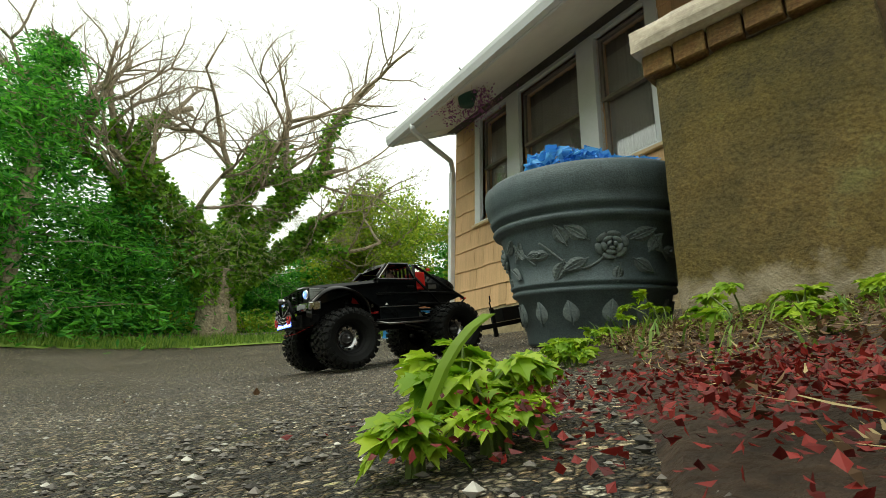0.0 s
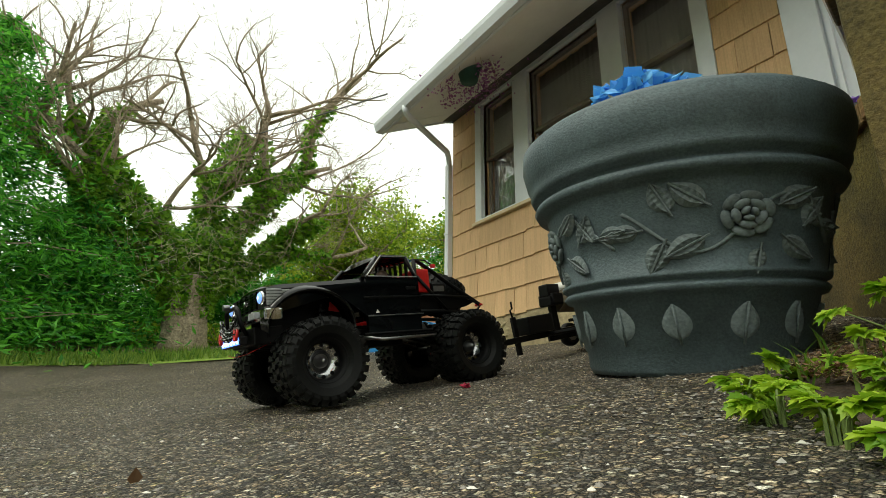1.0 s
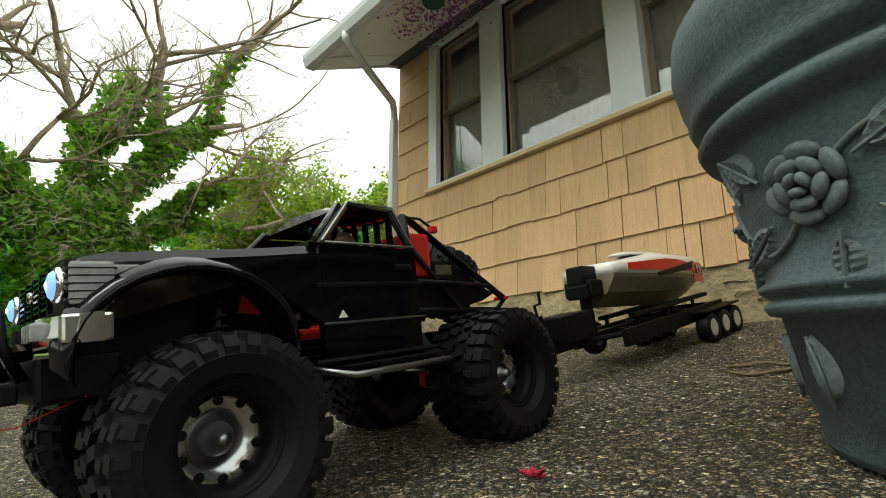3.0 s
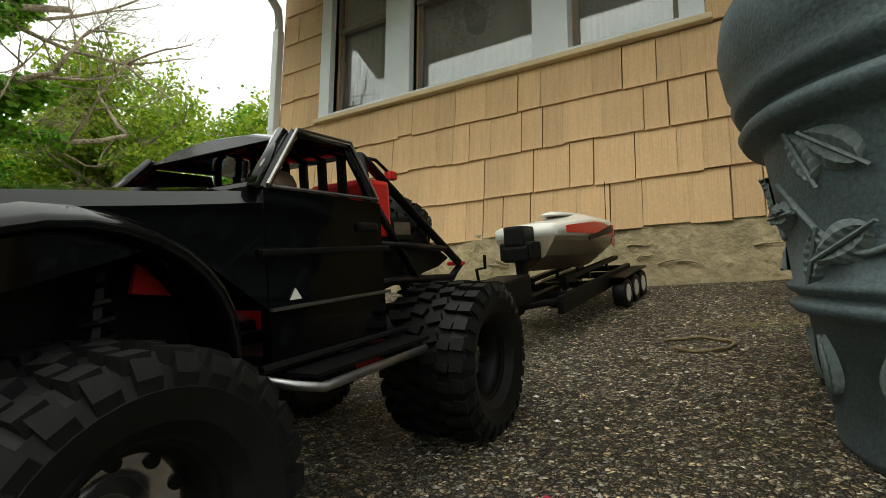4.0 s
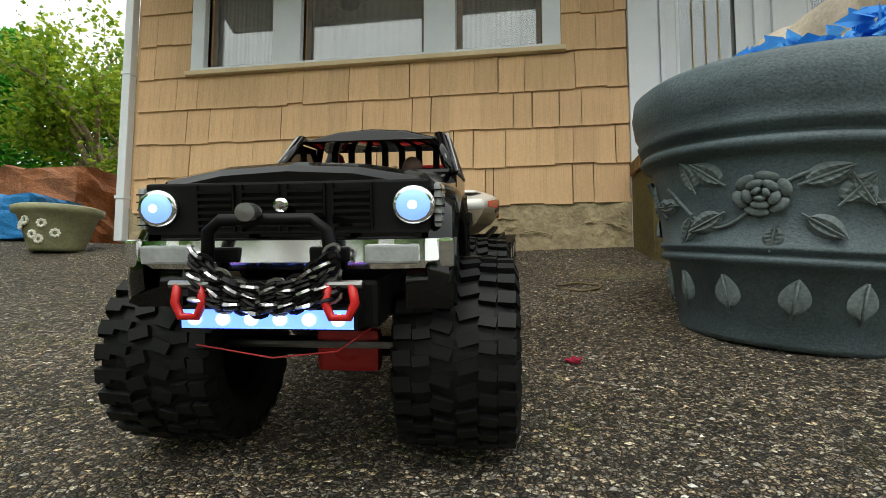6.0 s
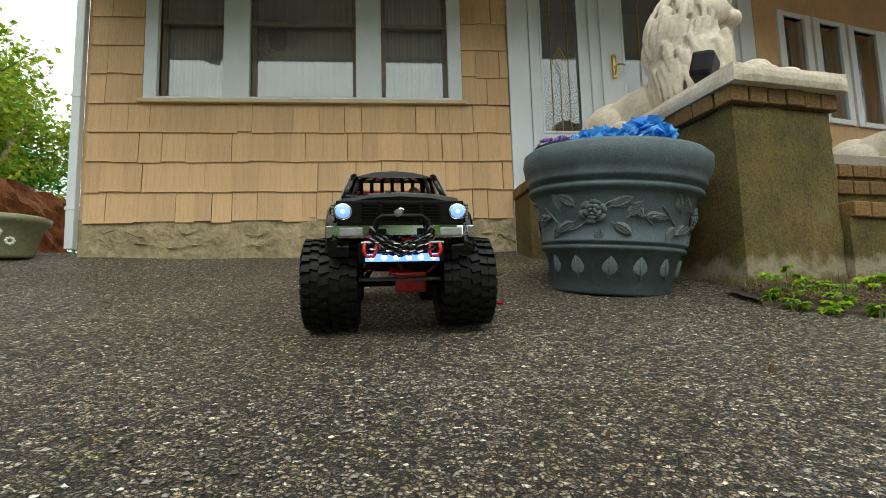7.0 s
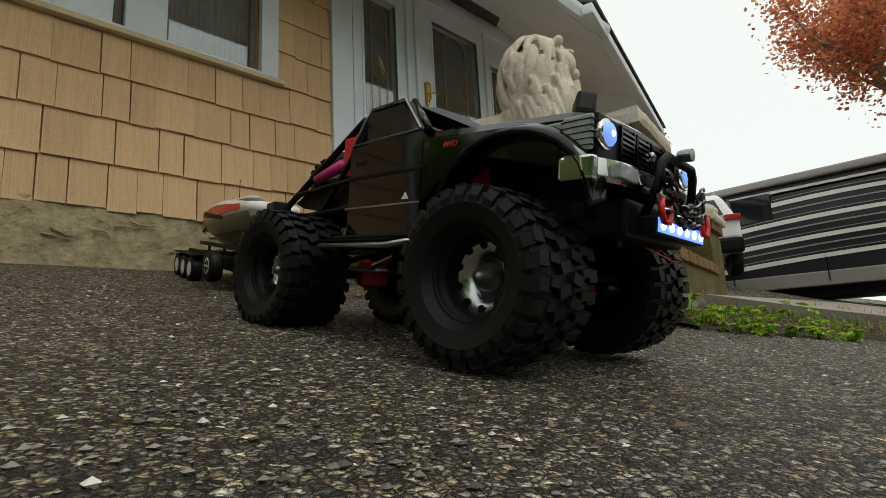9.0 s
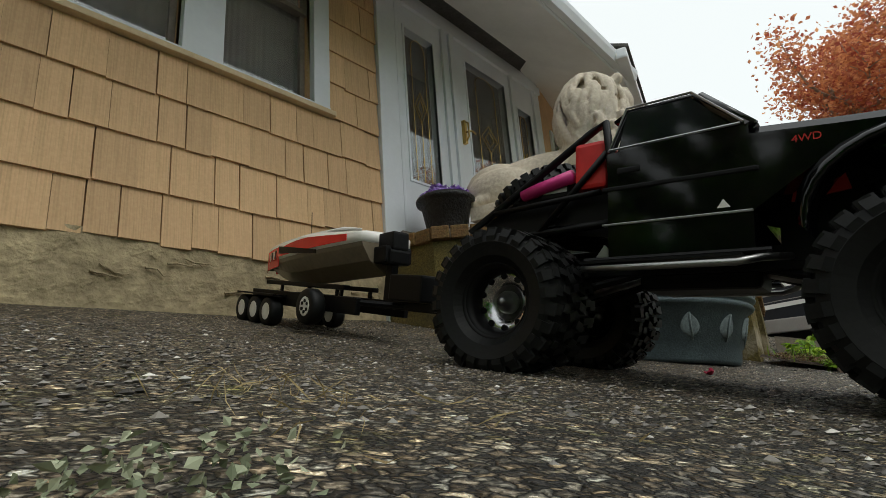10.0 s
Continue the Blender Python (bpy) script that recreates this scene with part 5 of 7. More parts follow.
        px_("fender_flare", bm, M_BLACK, smooth=True)
        px_("inner_fender", extruded([(-0.21, 0.29), (-0.14, 0.28), (-0.15, 0.325), (-0.2, 0.33)], s * (W - 0.055), s * (W - 0.05), "x"), M_DARKRED, "dark red inner wing panel")
        px_("wheel_well", boxed(((s * 0.062 - 0.003, -0.4, 0.2), (s * 0.062 + 0.003, -0.12, 0.34))), M_FLAT)
        # door with window frame
        d = px_("door", extruded([(-0.1, 0.2), (0.11, 0.2), (0.11, 0.386), (-0.1, 0.394)], s * (W - 0.012), s * (W + 0.001), "x"), M_BLACK, "gloss black door")
        part("waist_moulding", boxed(((s * W - 0.003, -0.11, 0.318), (s * W + 0.006, 0.12, 0.326)), bevel=0.002), M_FLAT, d)
        # lower moulding in bright steel, so its colour carries the highlight line
        part("lower_moulding", boxed(((s * W - 0.003, -0.1, 0.258), (s * W + 0.005, 0.12, 0.262)), bevel=0.001), M_STEEL, d)
        part("door_handle", boxed(((s * W - 0.002, 0.055, 0.346), (s * W + 0.007, 0.095, 0.358)), bevel=0.003), M_FLAT, d)
        tri = extruded([(-0.072, 0.268), (-0.054, 0.268), (-0.063, 0.281)], s * (W + 0.0015), s * (W + 0.0025), "x")
        part("triangle_mark", tri, M_BOATWHITE, d)
        part("window_frame", tube([(s * (W - 0.004), -0.098, 0.39), (s * (W - 0.028), -0.02, 0.468), (s * (W - 0.03), 0.085, 0.468), (s * (W - 0.006), 0.108, 0.388)], 0.007, 6), M_BLACK, d)
        px_("side_marker", boxed(((s * (W - 0.004), -0.385, 0.34), (s * (W + 0.003), -0.345, 0.353)), bevel=0.002), M_LENS, "clear side marker lamp")
        # thin steel line added for the highlights along the window frame's edge
        part("window_glint", tube([(s * (W + 0.002), -0.094, 0.396), (s * (W - 0.02), -0.02, 0.474), (s * (W - 0.022), 0.085, 0.474), (s * (W + 0.001), 0.106, 0.392), (s * (W + 0.003), -0.09, 0.394)], 0.0022, 5), M_STEEL, d)
        if s < 0:
            part("side_window", extruded([(-0.09, 0.392), (-0.02, 0.462), (0.082, 0.462), (0.1, 0.39)], -W + 0.016, -W + 0.02, "x"), M_CARGLASS, d, "dark tinted side window")
        # a-pillar and roof edge
        px_("pillar", tube([(s * (W - 0.008), -0.105, 0.392), (s * (W - 0.034), -0.03, 0.47)], 0.008, 8), M_BLACK, smooth=True)
        # rock slider
        sl = px_("rock_slider", tube([(s * 0.1, -0.135, 0.2), (s * (W + 0.035), -0.11, 0.185), (s * (W + 0.05), -0.085, 0.178), (s * (W + 0.05), 0.12, 0.178), (s * (W + 0.03), 0.14, 0.183), (s * 0.1, 0.15, 0.2)], 0.0055, 8), M_STEEL, "scuffed steel rock slider", True)
        part("slider_plate", boxed(((s * (W + 0.0) if s > 0 else -(W + 0.046), -0.09, 0.188), (s * (W + 0.046) if s > 0 else -W, 0.14, 0.192))), M_FLAT, sl)
        part("slider_bar", tube([(s * (W + 0.004), -0.12, 0.2), (s * (W + 0.004), 0.15, 0.2)], 0.005, 8), M_FLAT, sl)
        part("gusset", extruded([(0.09, 0.194), (0.145, 0.194), (0.12, 0.228)], s * (W - 0.01), s * (W - 0.006), "x"), M_STEEL, sl)
        # rear tube cage
        px_("cage_tube", tube([(s * (W - 0.02), 0.1, 0.2), (s * (W - 0.02), 0.115, 0.4), (s * (W - 0.04), 0.13, 0.465), (s * (W - 0.045), 0.16, 0.455), (s * (W - 0.035), 0.3, 0.36), (s * (W - 0.03), 0.42, 0.285), (s * (W - 0.04), 0.4, 0.26), (s * (W - 0.035), 0.2, 0.27), (s * (W - 0.02), 0.11, 0.27)], 0.0075, 8), M_FLAT, "black tube of the rear cage", True)
        px_("cage_tube", tube([(s * (W - 0.02), 0.12, 0.4), (s * (W - 0.035), 0.26, 0.27)], 0.006, 8), M_FLAT, "", True)
        px_("cage_tube", tube([(s * (W - 0.025), 0.135, 0.33), (s * (W - 0.03), 0.36, 0.318)], 0.006, 8), M_FLAT, "", True)
        px_("bed_panel", extruded([(0.13, 0.25), (0.36, 0.285), (0.4, 0.3), (0.3, 0.345), (0.13, 0.35)], s * (W - 0.05), s * (W - 0.044), "x"), M_FLAT)
    # cab: roof, back, windscreen frame
    px_("roof", loft([sec(-0.035, 0.462, 0.47, W - 0.036, 0.01, 0.004), sec(-0.01, 0.464, 0.476, W - 0.03, 0.012, 0.005), sec(0.09, 0.464, 0.476, W - 0.03, 0.01, 0.005), sec(0.112, 0.458, 0.466, W - 0.034, 0.008, 0.004)]), M_BLACK, "gloss black cab roof", True)
    px_("windscreen_rail", tube([(-W + 0.01, -0.104, 0.394), (W - 0.01, -0.104, 0.394)], 0.007, 8), M_BLACK)
    px_("cab_back", boxed(((-W + 0.02, 0.1, 0.2), (W - 0.02, 0.108, 0.39)), bevel=0.002), M_FLAT)
    for i in range(7):
        x = -0.1 + i * 0.0333
        px_("rear_grille_bar", boxed(((x - 0.006, 0.1, 0.39), (x + 0.006, 0.106, 0.46))), M_FLAT)
    px_("cab_floor", boxed(((-W + 0.014, -0.1, 0.2), (W - 0.014, 0.1, 0.21))), M_FLAT)
    px_("dashboard", boxed(((-W + 0.02, -0.1, 0.34), (W - 0.02, -0.06, 0.385)), bevel=0.008), M_FLAT)
    for s in (-1, 1):
        px_("seat", boxed(((s * 0.065 - 0.04, -0.02, 0.21), (s * 0.065 + 0.04, 0.07, 0.26)), ((s * 0.065 - 0.04, 0.05, 0.25), (s * 0.065 + 0.04, 0.085, 0.39)), bevel=0.01), M_RED, "red toy seat")
    # grille and lamps
    px_("grille", boxed(((-0.15, -0.432, 0.3), (0.15, -0.42, 0.36)), bevel=0.003), M_FLAT, "black slatted grille")
    for c in (-0.072, -0.024, 0.024, 0.072):
        for k in range(6):
            px_("grille_slat", boxed(((c - 0.018, -0.437, 0.308 + k * 0.0078), (c + 0.018, -0.43, 0.3115 + k * 0.0078))), M_BLACK)
        for e in (-0.0205, 0.0185):
            px_("grille_frame", boxed(((c + e, -0.4365, 0.303), (c + e + 0.002, -0.429, 0.357))), M_BLACK)
    px_("badge", lathe([(0.008, 0), (0.008, 0.004), (0.005, 0.006), (0.0, 0.006)], 16, pose(0, -0.437, 0.333, 90)), M_CHROME)
    for s in (-1, 1):
        hl = px_("headlight", lathe([(0.0215, 0), (0.0215, 0.008), (0.019, 0.01), (0.0, 0.011)], 28, pose(s * 0.134, -0.43, 0.331, 90)), M_CHROME, "lit round headlight", True)
        part("lens", lathe([(0.018, 0.009), (0.0145, 0.0135), (0.0075, 0.0158), (0.0, 0.0164)], 28, pose(s * 0.134, -0.43, 0.331, 90)), M_LAMP, hl, smooth=True)
        part("bulb", lathe([(0.005, 0.0158), (0.0035, 0.0172), (0.0, 0.0178)], 18, pose(s * 0.134, -0.43, 0.331, 90)), M_LED, hl, smooth=True)
        tl_ = px_("turn_lamp", boxed(((s * 0.157 - 0.004, -0.43, 0.306), (s * 0.157 + 0.004, -0.385, 0.356)), bevel=0.004), M_LENS, "clear ribbed corner lamp")
        for k in range(5):
            part("lens_rib", boxed(((s * 0.157 - 0.0045, -0.4315, 0.311 + k * 0.009), (s * 0.157 + 0.0045, -0.383, 0.3125 + k * 0.009))), M_FLAT, tl_)
    # bumper
    bp = loft([[(x, -0.435 + 0.035 * abs(x / 0.175) ** 5 - dy, z) for dy, z in ((0.0, 0.262), (0.022, 0.262), (0.026, 0.27), (0.022, 0.294), (0.0, 0.296))] for x in np.linspace(-0.175, 0.175, 25)])
    bu = px_("bumper", bp, M_CHROME, "polished chrome front bumper")
    for s in (-1, 1):
        part("fog_lamp", boxed(((s * 0.115 - 0.026, -0.4612, 0.268), (s * 0.115 + 0.026, -0.445, 0.289)), bevel=0.003), M_LENS, bu)
        part("bumper_slot", boxed(((s * 0.055 - 0.02, -0.463, 0.27), (s * 0.055 + 0.02, -0.455, 0.287)), bevel=0.003), M_FLAT, bu)
        part("bumper_end", boxed(((s * 0.166 - 0.008, -0.44, 0.262), (s * 0.166 + 0.008, -0.39, 0.295)), bevel=0.004), M_CHROME, bu)
    # winch bumper, bull bar, chain, shackles, led bar
    px_("winch_mount", boxed(((-0.1, -0.45, 0.195), (0.1, -0.36, 0.25)), bevel=0.006), M_FLAT)
    px_("bull_bar", tube([(-0.062, -0.455, 0.225), (-0.062, -0.475, 0.27), (-0.058, -0.478, 0.305), (-0.045, -0.48, 0.317), (0.045, -0.48, 0.317), (0.058, -0.478, 0.305), (0.062, -0.475, 0.27), (0.062, -0.455, 0.225)], 0.0065, 10), M_FLAT, "black steel bull bar", True)
    lb = px_("light_bar", boxed(((-0.088, -0.486, 0.2), (0.088, -0.462, 0.225)), bevel=0.003), M_FLAT, "lit white LED light bar")
    for k in range(6):
        part("led", lathe([(0.0065, 0), (0.0065, 0.002), (0.003, 0.0035), (0, 0.0038)], 14, pose(-0.07 + k * 0.028, -0.4872, 0.2125, 90)), M_LED, lb)
    part("lens_strip", boxed(((-0.084, -0.487, 0.2025), (0.084, -0.4862, 0.2225))), M_LEDGLOW, lb)
    rng = random.Random(21)
    ch = new("tow_chain")
    ch.parent = t
    for row in range(7):
        pts = [Vector((x, -0.489 - 0.003 * rng.random(), 0.288 - row * 0.0085 - (0.05 - row * 0.005) * (1 - (x / 0.07) ** 2) * 0.8 + rng.uniform(-0.003, 0.003))) for x in np.linspace(-0.07, 0.07, 17)]
        for i in range(16):
            a, b_ = pts[i], pts[i + 1]
            d = (b_ - a).normalized()
            s_ = d.cross(Vector((0, 1, 0))).normalized() if i % 2 else Vector((0, 1, 0))
            c = (a + b_) / 2
            ring = [c + d * 0.0085 * math.cos(q) + s_ * 0.0052 * math.sin(q) for q in np.linspace(0, 2 * math.pi, 9)]
            part("chain_link", tube(ring, 0.0022, 4), M_STEEL if (i + row) % 3 == 0 else M_FLAT, ch)
    for s in (-1, 1):
        sh = px_("shackle", tube([(s * 0.073 - 0.011, -0.49, 0.25), (s * 0.073 - 0.014, -0.492, 0.231), (s * 0.073 - 0.008, -0.493, 0.216), (s * 0.073 + 0.008, -0.493, 0.216), (s * 0.073 + 0.014, -0.492, 0.231), (s * 0.073 + 0.011, -0.49, 0.25)], 0.0045, 8), M_RED, "red bow shackle", True)
        part("pin", tube([(s * 0.073 - 0.019, -0.49, 0.25), (s * 0.073 + 0.021, -0.49, 0.25)], 0.004, 8), M_STEEL, sh)
    px_("hood_lamp", lathe([(0.008, -0.008), (0.0095, 0.0), (0.0095, 0.012), (0.0, 0.013)], 16, pose(-0.01, -0.49, 0.325, 90)), M_STEEL, "small round lamp on the bull bar")
    px_("wire", tube([(-0.08, -0.47, 0.18), (0.0, -0.475, 0.168), (0.06, -0.46, 0.172), (0.1, -0.4, 0.2)], 0.001, 5), M_DARKRED)
    # load in the rear cage
    for s in (-1, 1):
        can = px_("fuel_can", boxed(((s * 0.075 - 0.05, 0.125, 0.34), (s * 0.075 + 0.05, 0.185, 0.43)), bevel=0.008), M_RED, "red plastic fuel can")
        for k in (-0.022, 0.022):
            part("rib", boxed(((s * 0.075 + k - 0.004, 0.12, 0.35), (s * 0.075 + k + 0.004, 0.19, 0.42)), bevel=0.002), M_DARKRED, can)
        bx = px_("tool_box", boxed(((s * 0.1 - 0.014, 0.2, 0.335), (s * 0.1 + 0.014, 0.26, 0.375)), bevel=0.003), M_FLAT, "black box with a pale label")
        part("label_plate", boxed(((s * 0.1145 if s > 0 else -0.1155, 0.206, 0.345), (s * 0.1155 if s > 0 else -0.1145, 0.254, 0.366))), M_STEEL, bx)
    sp_ = new("spare_wheel")
    sp_.parent = t
    sp_.matrix_local = pose(0.0, 0.31, 0.345, 0, -62, 90) @ Matrix.Scale(0.8, 4)
    for o in first[:-1]:
        c = o.copy()
        scene.collection.objects.link(c)
        c.parent = sp_
    px_("rolled_mat", tube([(-0.118, 0.19, 0.372), (-0.112, 0.3, 0.35)], 0.013, 10), M_PINK, "magenta roll strapped in the bed", True)
    px_("cable", tube([(0.05, 0.13, 0.47), (0.08, 0.16, 0.475), (0.1, 0.19, 0.468), (0.105, 0.215, 0.45)], 0.003, 6), M_FLAT, "", True)
    px_("cable", tube([(0.06, 0.12, 0.462), (0.085, 0.13, 0.474), (0.1, 0.125, 0.462)], 0.003, 6), M_BLUE, "", True)
    px_("cable_plug", boxed(((0.1, 0.21, 0.437), (0.112, 0.23, 0.452)), bevel=0.003), M_RED)
    fc = bpy.data.curves.new("badge_text", "FONT")
    fc.body, fc.size, fc.extrude = "4WD", 0.015, 0.0006
    fo = new("badge_text", fc)
    dg = bpy.context.evaluated_depsgraph_get()
    fm = bpy.data.meshes.new_from_object(fo.evaluated_get(dg))
    bpy.data.objects.remove(fo)
    fm.materials.clear()
    fm.materials.append(M_BADGE)
    bo = new("badge_text", fm)
    bo.parent = t
    bo.matrix_local = pose(-W - 0.001, -0.15, 0.35, 90, 0, -90)
    px_("battery", boxed(((-0.12, 0.135, 0.35), (-0.06, 0.175, 0.395)), bevel=0.003), M_FLAT, "black toy battery with a grey label")
    px_("rear_lamp", boxed(((0.1, 0.41, 0.283), (0.13, 0.425, 0.291)), bevel=0.002), M_RED)
    px_("tow_hitch", tube([(0, 0.4, 0.2), (0, 0.47, 0.185)], 0.01, 10), M_FLAT, smooth=True)
    # toy driver: a plain shape
    bm = bmesh.new()
    ball(bm, (0.065, 0.03, 0.34), (0.035, 0.025, 0.05), 12)
    ball(bm, (0.065, 0.022, 0.412), (0.019, 0.021, 0.025), 12)
    d = part("toy_driver", bm, material("toy_vinyl", (0.12, 0.07, 0.05), 0.6, var=0.3), smooth=True)
    d.matrix_world = TRUCK
    tagged(d, "small plain vinyl doll sitting in the toy cab", "doll")


build_truck()


# ---- trailer and boat ----
def build_trailer():
    m = pose(2.58, -0.66, ground_z(2.58, -0.66), 13.0, 0, -3.5) @ Matrix.Scale(1.17, 4)
    t = thing("boat_trailer", m, "black toy boat trailer with small white-rimmed wheels", "toy trailer")
    h = 0.1
    part("draw_bar", boxed(((-0.014, -0.72, h), (0.014, -0.1, h + 0.025)), bevel=0.003), M_FLAT, t)
    for s in (-1, 1):
        part("side_rail", boxed(((s * 0.09 - 0.009, -0.3, h - 0.026), (s * 0.09 + 0.009, 0.4, h + 0.024)), bevel=0.003), M_FLAT, t)
        part("rail_link", tube([(0, -0.42, h + 0.012), (s * 0.09, -0.28, h + 0.012)], 0.009, 8), M_FLAT, t)
        part("bunk", boxed(((s * 0.055 - 0.012, -0.18, h + 0.045), (s * 0.055 + 0.012, 0.36, h + 0.06)), bevel=0.003), M_FLAT, t)
        part("mud_guard", boxed(((s * 0.124 - 0.026, 0.12, h + 0.004), (s * 0.124 + 0.026, 0.42, h + 0.01))), M_FLAT, t)
        for y in (0.17, 0.272, 0.374):
            w = new("wheel")
            w.parent = t
            w.matrix_local = pose(s * 0.125, y, 0.05, 0, 90, 0) @ Matrix.Scale(1.22, 4)
            part("tyre", lathe([(0.024, -0.018), (0.038, -0.018), (0.041, -0.01), (0.041, 0.01), (0.038, 0.018), (0.024, 0.018), (0.024, -0.018)], 24, caps=False), M_RUBBER, w, smooth=True)
            part("rim", lathe([(0.0, -0.015), (0.012, -0.015), (0.022, -0.0185), (0.025, -0.017), (0.025, 0.017), (0.022, 0.0185), (0.012, 0.015), (0.0, 0.015)], 20), M_BOATWHITE, w, smooth=True)
    for y in (-0.2, 0.0, 0.2, 0.38):
        part("cross_member", boxed(((-0.085, y - 0.008, h), (0.085, y + 0.008, h + 0.02)), bevel=0.002), M_FLAT, t)
    for y in (-0.15, 0.05, 0.25):
        for s in (-1, 1):
            part("roller_stand", boxed(((s * 0.055 - 0.004, y - 0.006, h + 0.02), (s * 0.055 + 0.004, y + 0.006, h + 0.05))), M_FLAT, t)
    # spare wheel on the draw bar, tool box, crank and jockey leg
    w = new("spare_wheel")
    w.parent = t
    w.matrix_local = pose(-0.14, -0.12, 0.085, 0, 90, 0)
    part("tyre", lathe([(0.03, -0.022), (0.05, -0.022), (0.056, -0.012), (0.056, 0.012), (0.05, 0.022), (0.03, 0.022), (0.03, -0.022)], 26, caps=False), M_RUBBER, w, smooth=True)
    part("rim", lathe([(0.0, -0.02), (0.014, -0.02), (0.026, -0.0225), (0.031, -0.021), (0.031, 0.02), (0.0, 0.02)], 22), M_BOATWHITE, w, smooth=True)
    for k in range(6):
        a = k * math.pi / 3
        part("rim_hole", lathe([(0.0055, -0.0235), (0.0055, -0.02)], 10, pose(0.017 * math.cos(a), 0.017 * math.sin(a), 0)), M_FLAT, w)
    part("tool_box", boxed(((-0.05, -0.52, h + 0.026), (0.05, -0.38, h + 0.1)), bevel=0.006), M_FLAT, t)
    part("jockey_leg", boxed(((-0.012, -0.565, 0.05), (0.006, -0.545, h + 0.11)), bevel=0.002), M_FLAT, t)
    part("crank", tube([(-0.003, -0.555, h + 0.1), (-0.003, -0.56, h + 0.14), (0.03, -0.575, h + 0.145), (0.032, -0.575, h + 0.175)], 0.004, 6), M_FLAT, t)
    part("winch_post", boxed(((-0.012, -0.34, h + 0.02), (0.012, -0.31, h + 0.14)), bevel=0.003), M_FLAT, t)
    part("winch_block", boxed(((-0.04, -0.36, h + 0.13), (0.04, -0.29, h + 0.175)), bevel=0.008), M_FLAT, t)
    # boat: bow towards the house, stern over the winch
    b = thing("toy_boat", m @ pose(0, 0.06, h + 0.054, -6) @ Matrix.Diagonal((1, 1, 1.25, 1)), "white and red racing boat with a grey hull on the trailer", "toy boat")
    ys = np.linspace(-0.36, 0.42, 22)
    def half(y):
        t_ = (y + 0.36) / 0.78
        return 0.1 * (1 - max(0, (t_ - 0.35) / 0.65) ** 2.3) ** 0.75 * (0.9 + 0.1 * min(1, t_ * 4)) + 0.002
    def keel(y):
        t_ = (y + 0.36) / 0.78
        return 0.004 + 0.085 * max(0, (t_ - 0.5) / 0.5) ** 2.2
    hull = loft([[(0, y, keel(y)), (half(y) * 0.6, y, keel(y) + 0.03), (half(y) * 0.66, y, keel(y) + 0.033), (half(y) * 0.95, y, 0.07), (half(y), y, 0.08), (-half(y), y, 0.08), (-half(y) * 0.95, y, 0.07), (-half(y) * 0.66, y, keel(y) + 0.033), (-half(y) * 0.6, y, keel(y) + 0.03)] for y in ys])
    part("hull", hull, M_HULL, b, "grey-brown lower hull")
    def lift(y, z):
        return 0.08 + (z - 0.08) * (0.5 + 0.5 * min(1.0, (y + 0.36) / 0.3))
    deck = loft([[(q * half(y), y, lift(y, z)) for q, z in ((1.01, 0.08), (1.01, 0.122), (0.82, 0.134), (0.35, 0.138 + 0.01 * math.exp(-((y - 0.02) / 0.14) ** 2)), (-0.35, 0.138 + 0.01 * math.exp(-((y - 0.02) / 0.14) ** 2)), (-0.82, 0.134), (-1.01, 0.122), (-1.01, 0.08))] for y in ys])
    part("deck", deck, M_BOATWHITE, b, "white gelcoat deck", True)
    def band(y):
        return min(lift(y, 0.119), 0.091 + 0.03 * max(0.0, math.sin(math.pi * min(1, max(0, (y + 0.4) / 0.62)))) ** 0.4)
    for s in (-1, 1):
        strip = [[(s * half(y) * q, y, z) for q, z in ((1.03, 0.088), (1.03, band(y)), (1.0, band(y)), (1.0, 0.088))] for y in ys[2:20]]
        part("red_stripe", loft(strip), M_BOATRED, b, "red side stripe")
        part("black_slash", loft([[(s * half(y) * 1.032, y, 0.073 + (y + 0.1) * 0.09), (s * half(y) * 1.04, y, 0.084 + (y + 0.1) * 0.13), (s * half(y) * 1.01, y, 0.084 + (y + 0.1) * 0.13), (s * half(y) * 1.01, y, 0.073 + (y + 0.1) * 0.09)] for y in np.linspace(-0.12, 0.17, 8)]), M_FLAT, b)
        for i, y0 in enumerate((0.2, 0.225, 0.25, 0.275)):
            yy = (y0, y0 + 0.016)
            part("letter_bar", loft([[(s * half(y) * 1.03, y, 0.085), (s * half(y) * 1.035, y, 0.11), (s * half(y) * 1.005, y, 0.11), (s * half(y) * 1.005, y, 0.085)] for y in yy]), M_BOATWHITE if i % 2 else M_FLAT, b)
        part("red_bow", loft([[(s * half(y) * 1.006, y, 0.06), (s * half(y) * 1.022, y, 0.118), (s * half(y) * 0.99, y, 0.118), (s * half(y) * 0.98, y, 0.06)] for y in np.linspace(0.17, 0.4, 10)]), M_BOATRED, b)
        for k in range(3):
            part("strake", tube([(s * half(y) * (0.9 - 0.1 * k), y, 0.075 - 0.014 * k + keel(y) * 0.5) for y in np.linspace(-0.34, 0.3, 14)], 0.0025, 5), M_HULL, b)
    part("canopy", loft([[(0.05 * c * w_, y, 0.138 + 0.014 * s_ * w_) for c, s_ in ((-1, 0), (-0.7, 0.75), (0, 1), (0.7, 0.75), (1, 0))] for y, w_ in ((-0.22, 0.1), (-0.16, 0.8), (-0.02, 1), (0.1, 0.6), (0.16, 0.08))]), M_BOATWHITE, b, "", True)
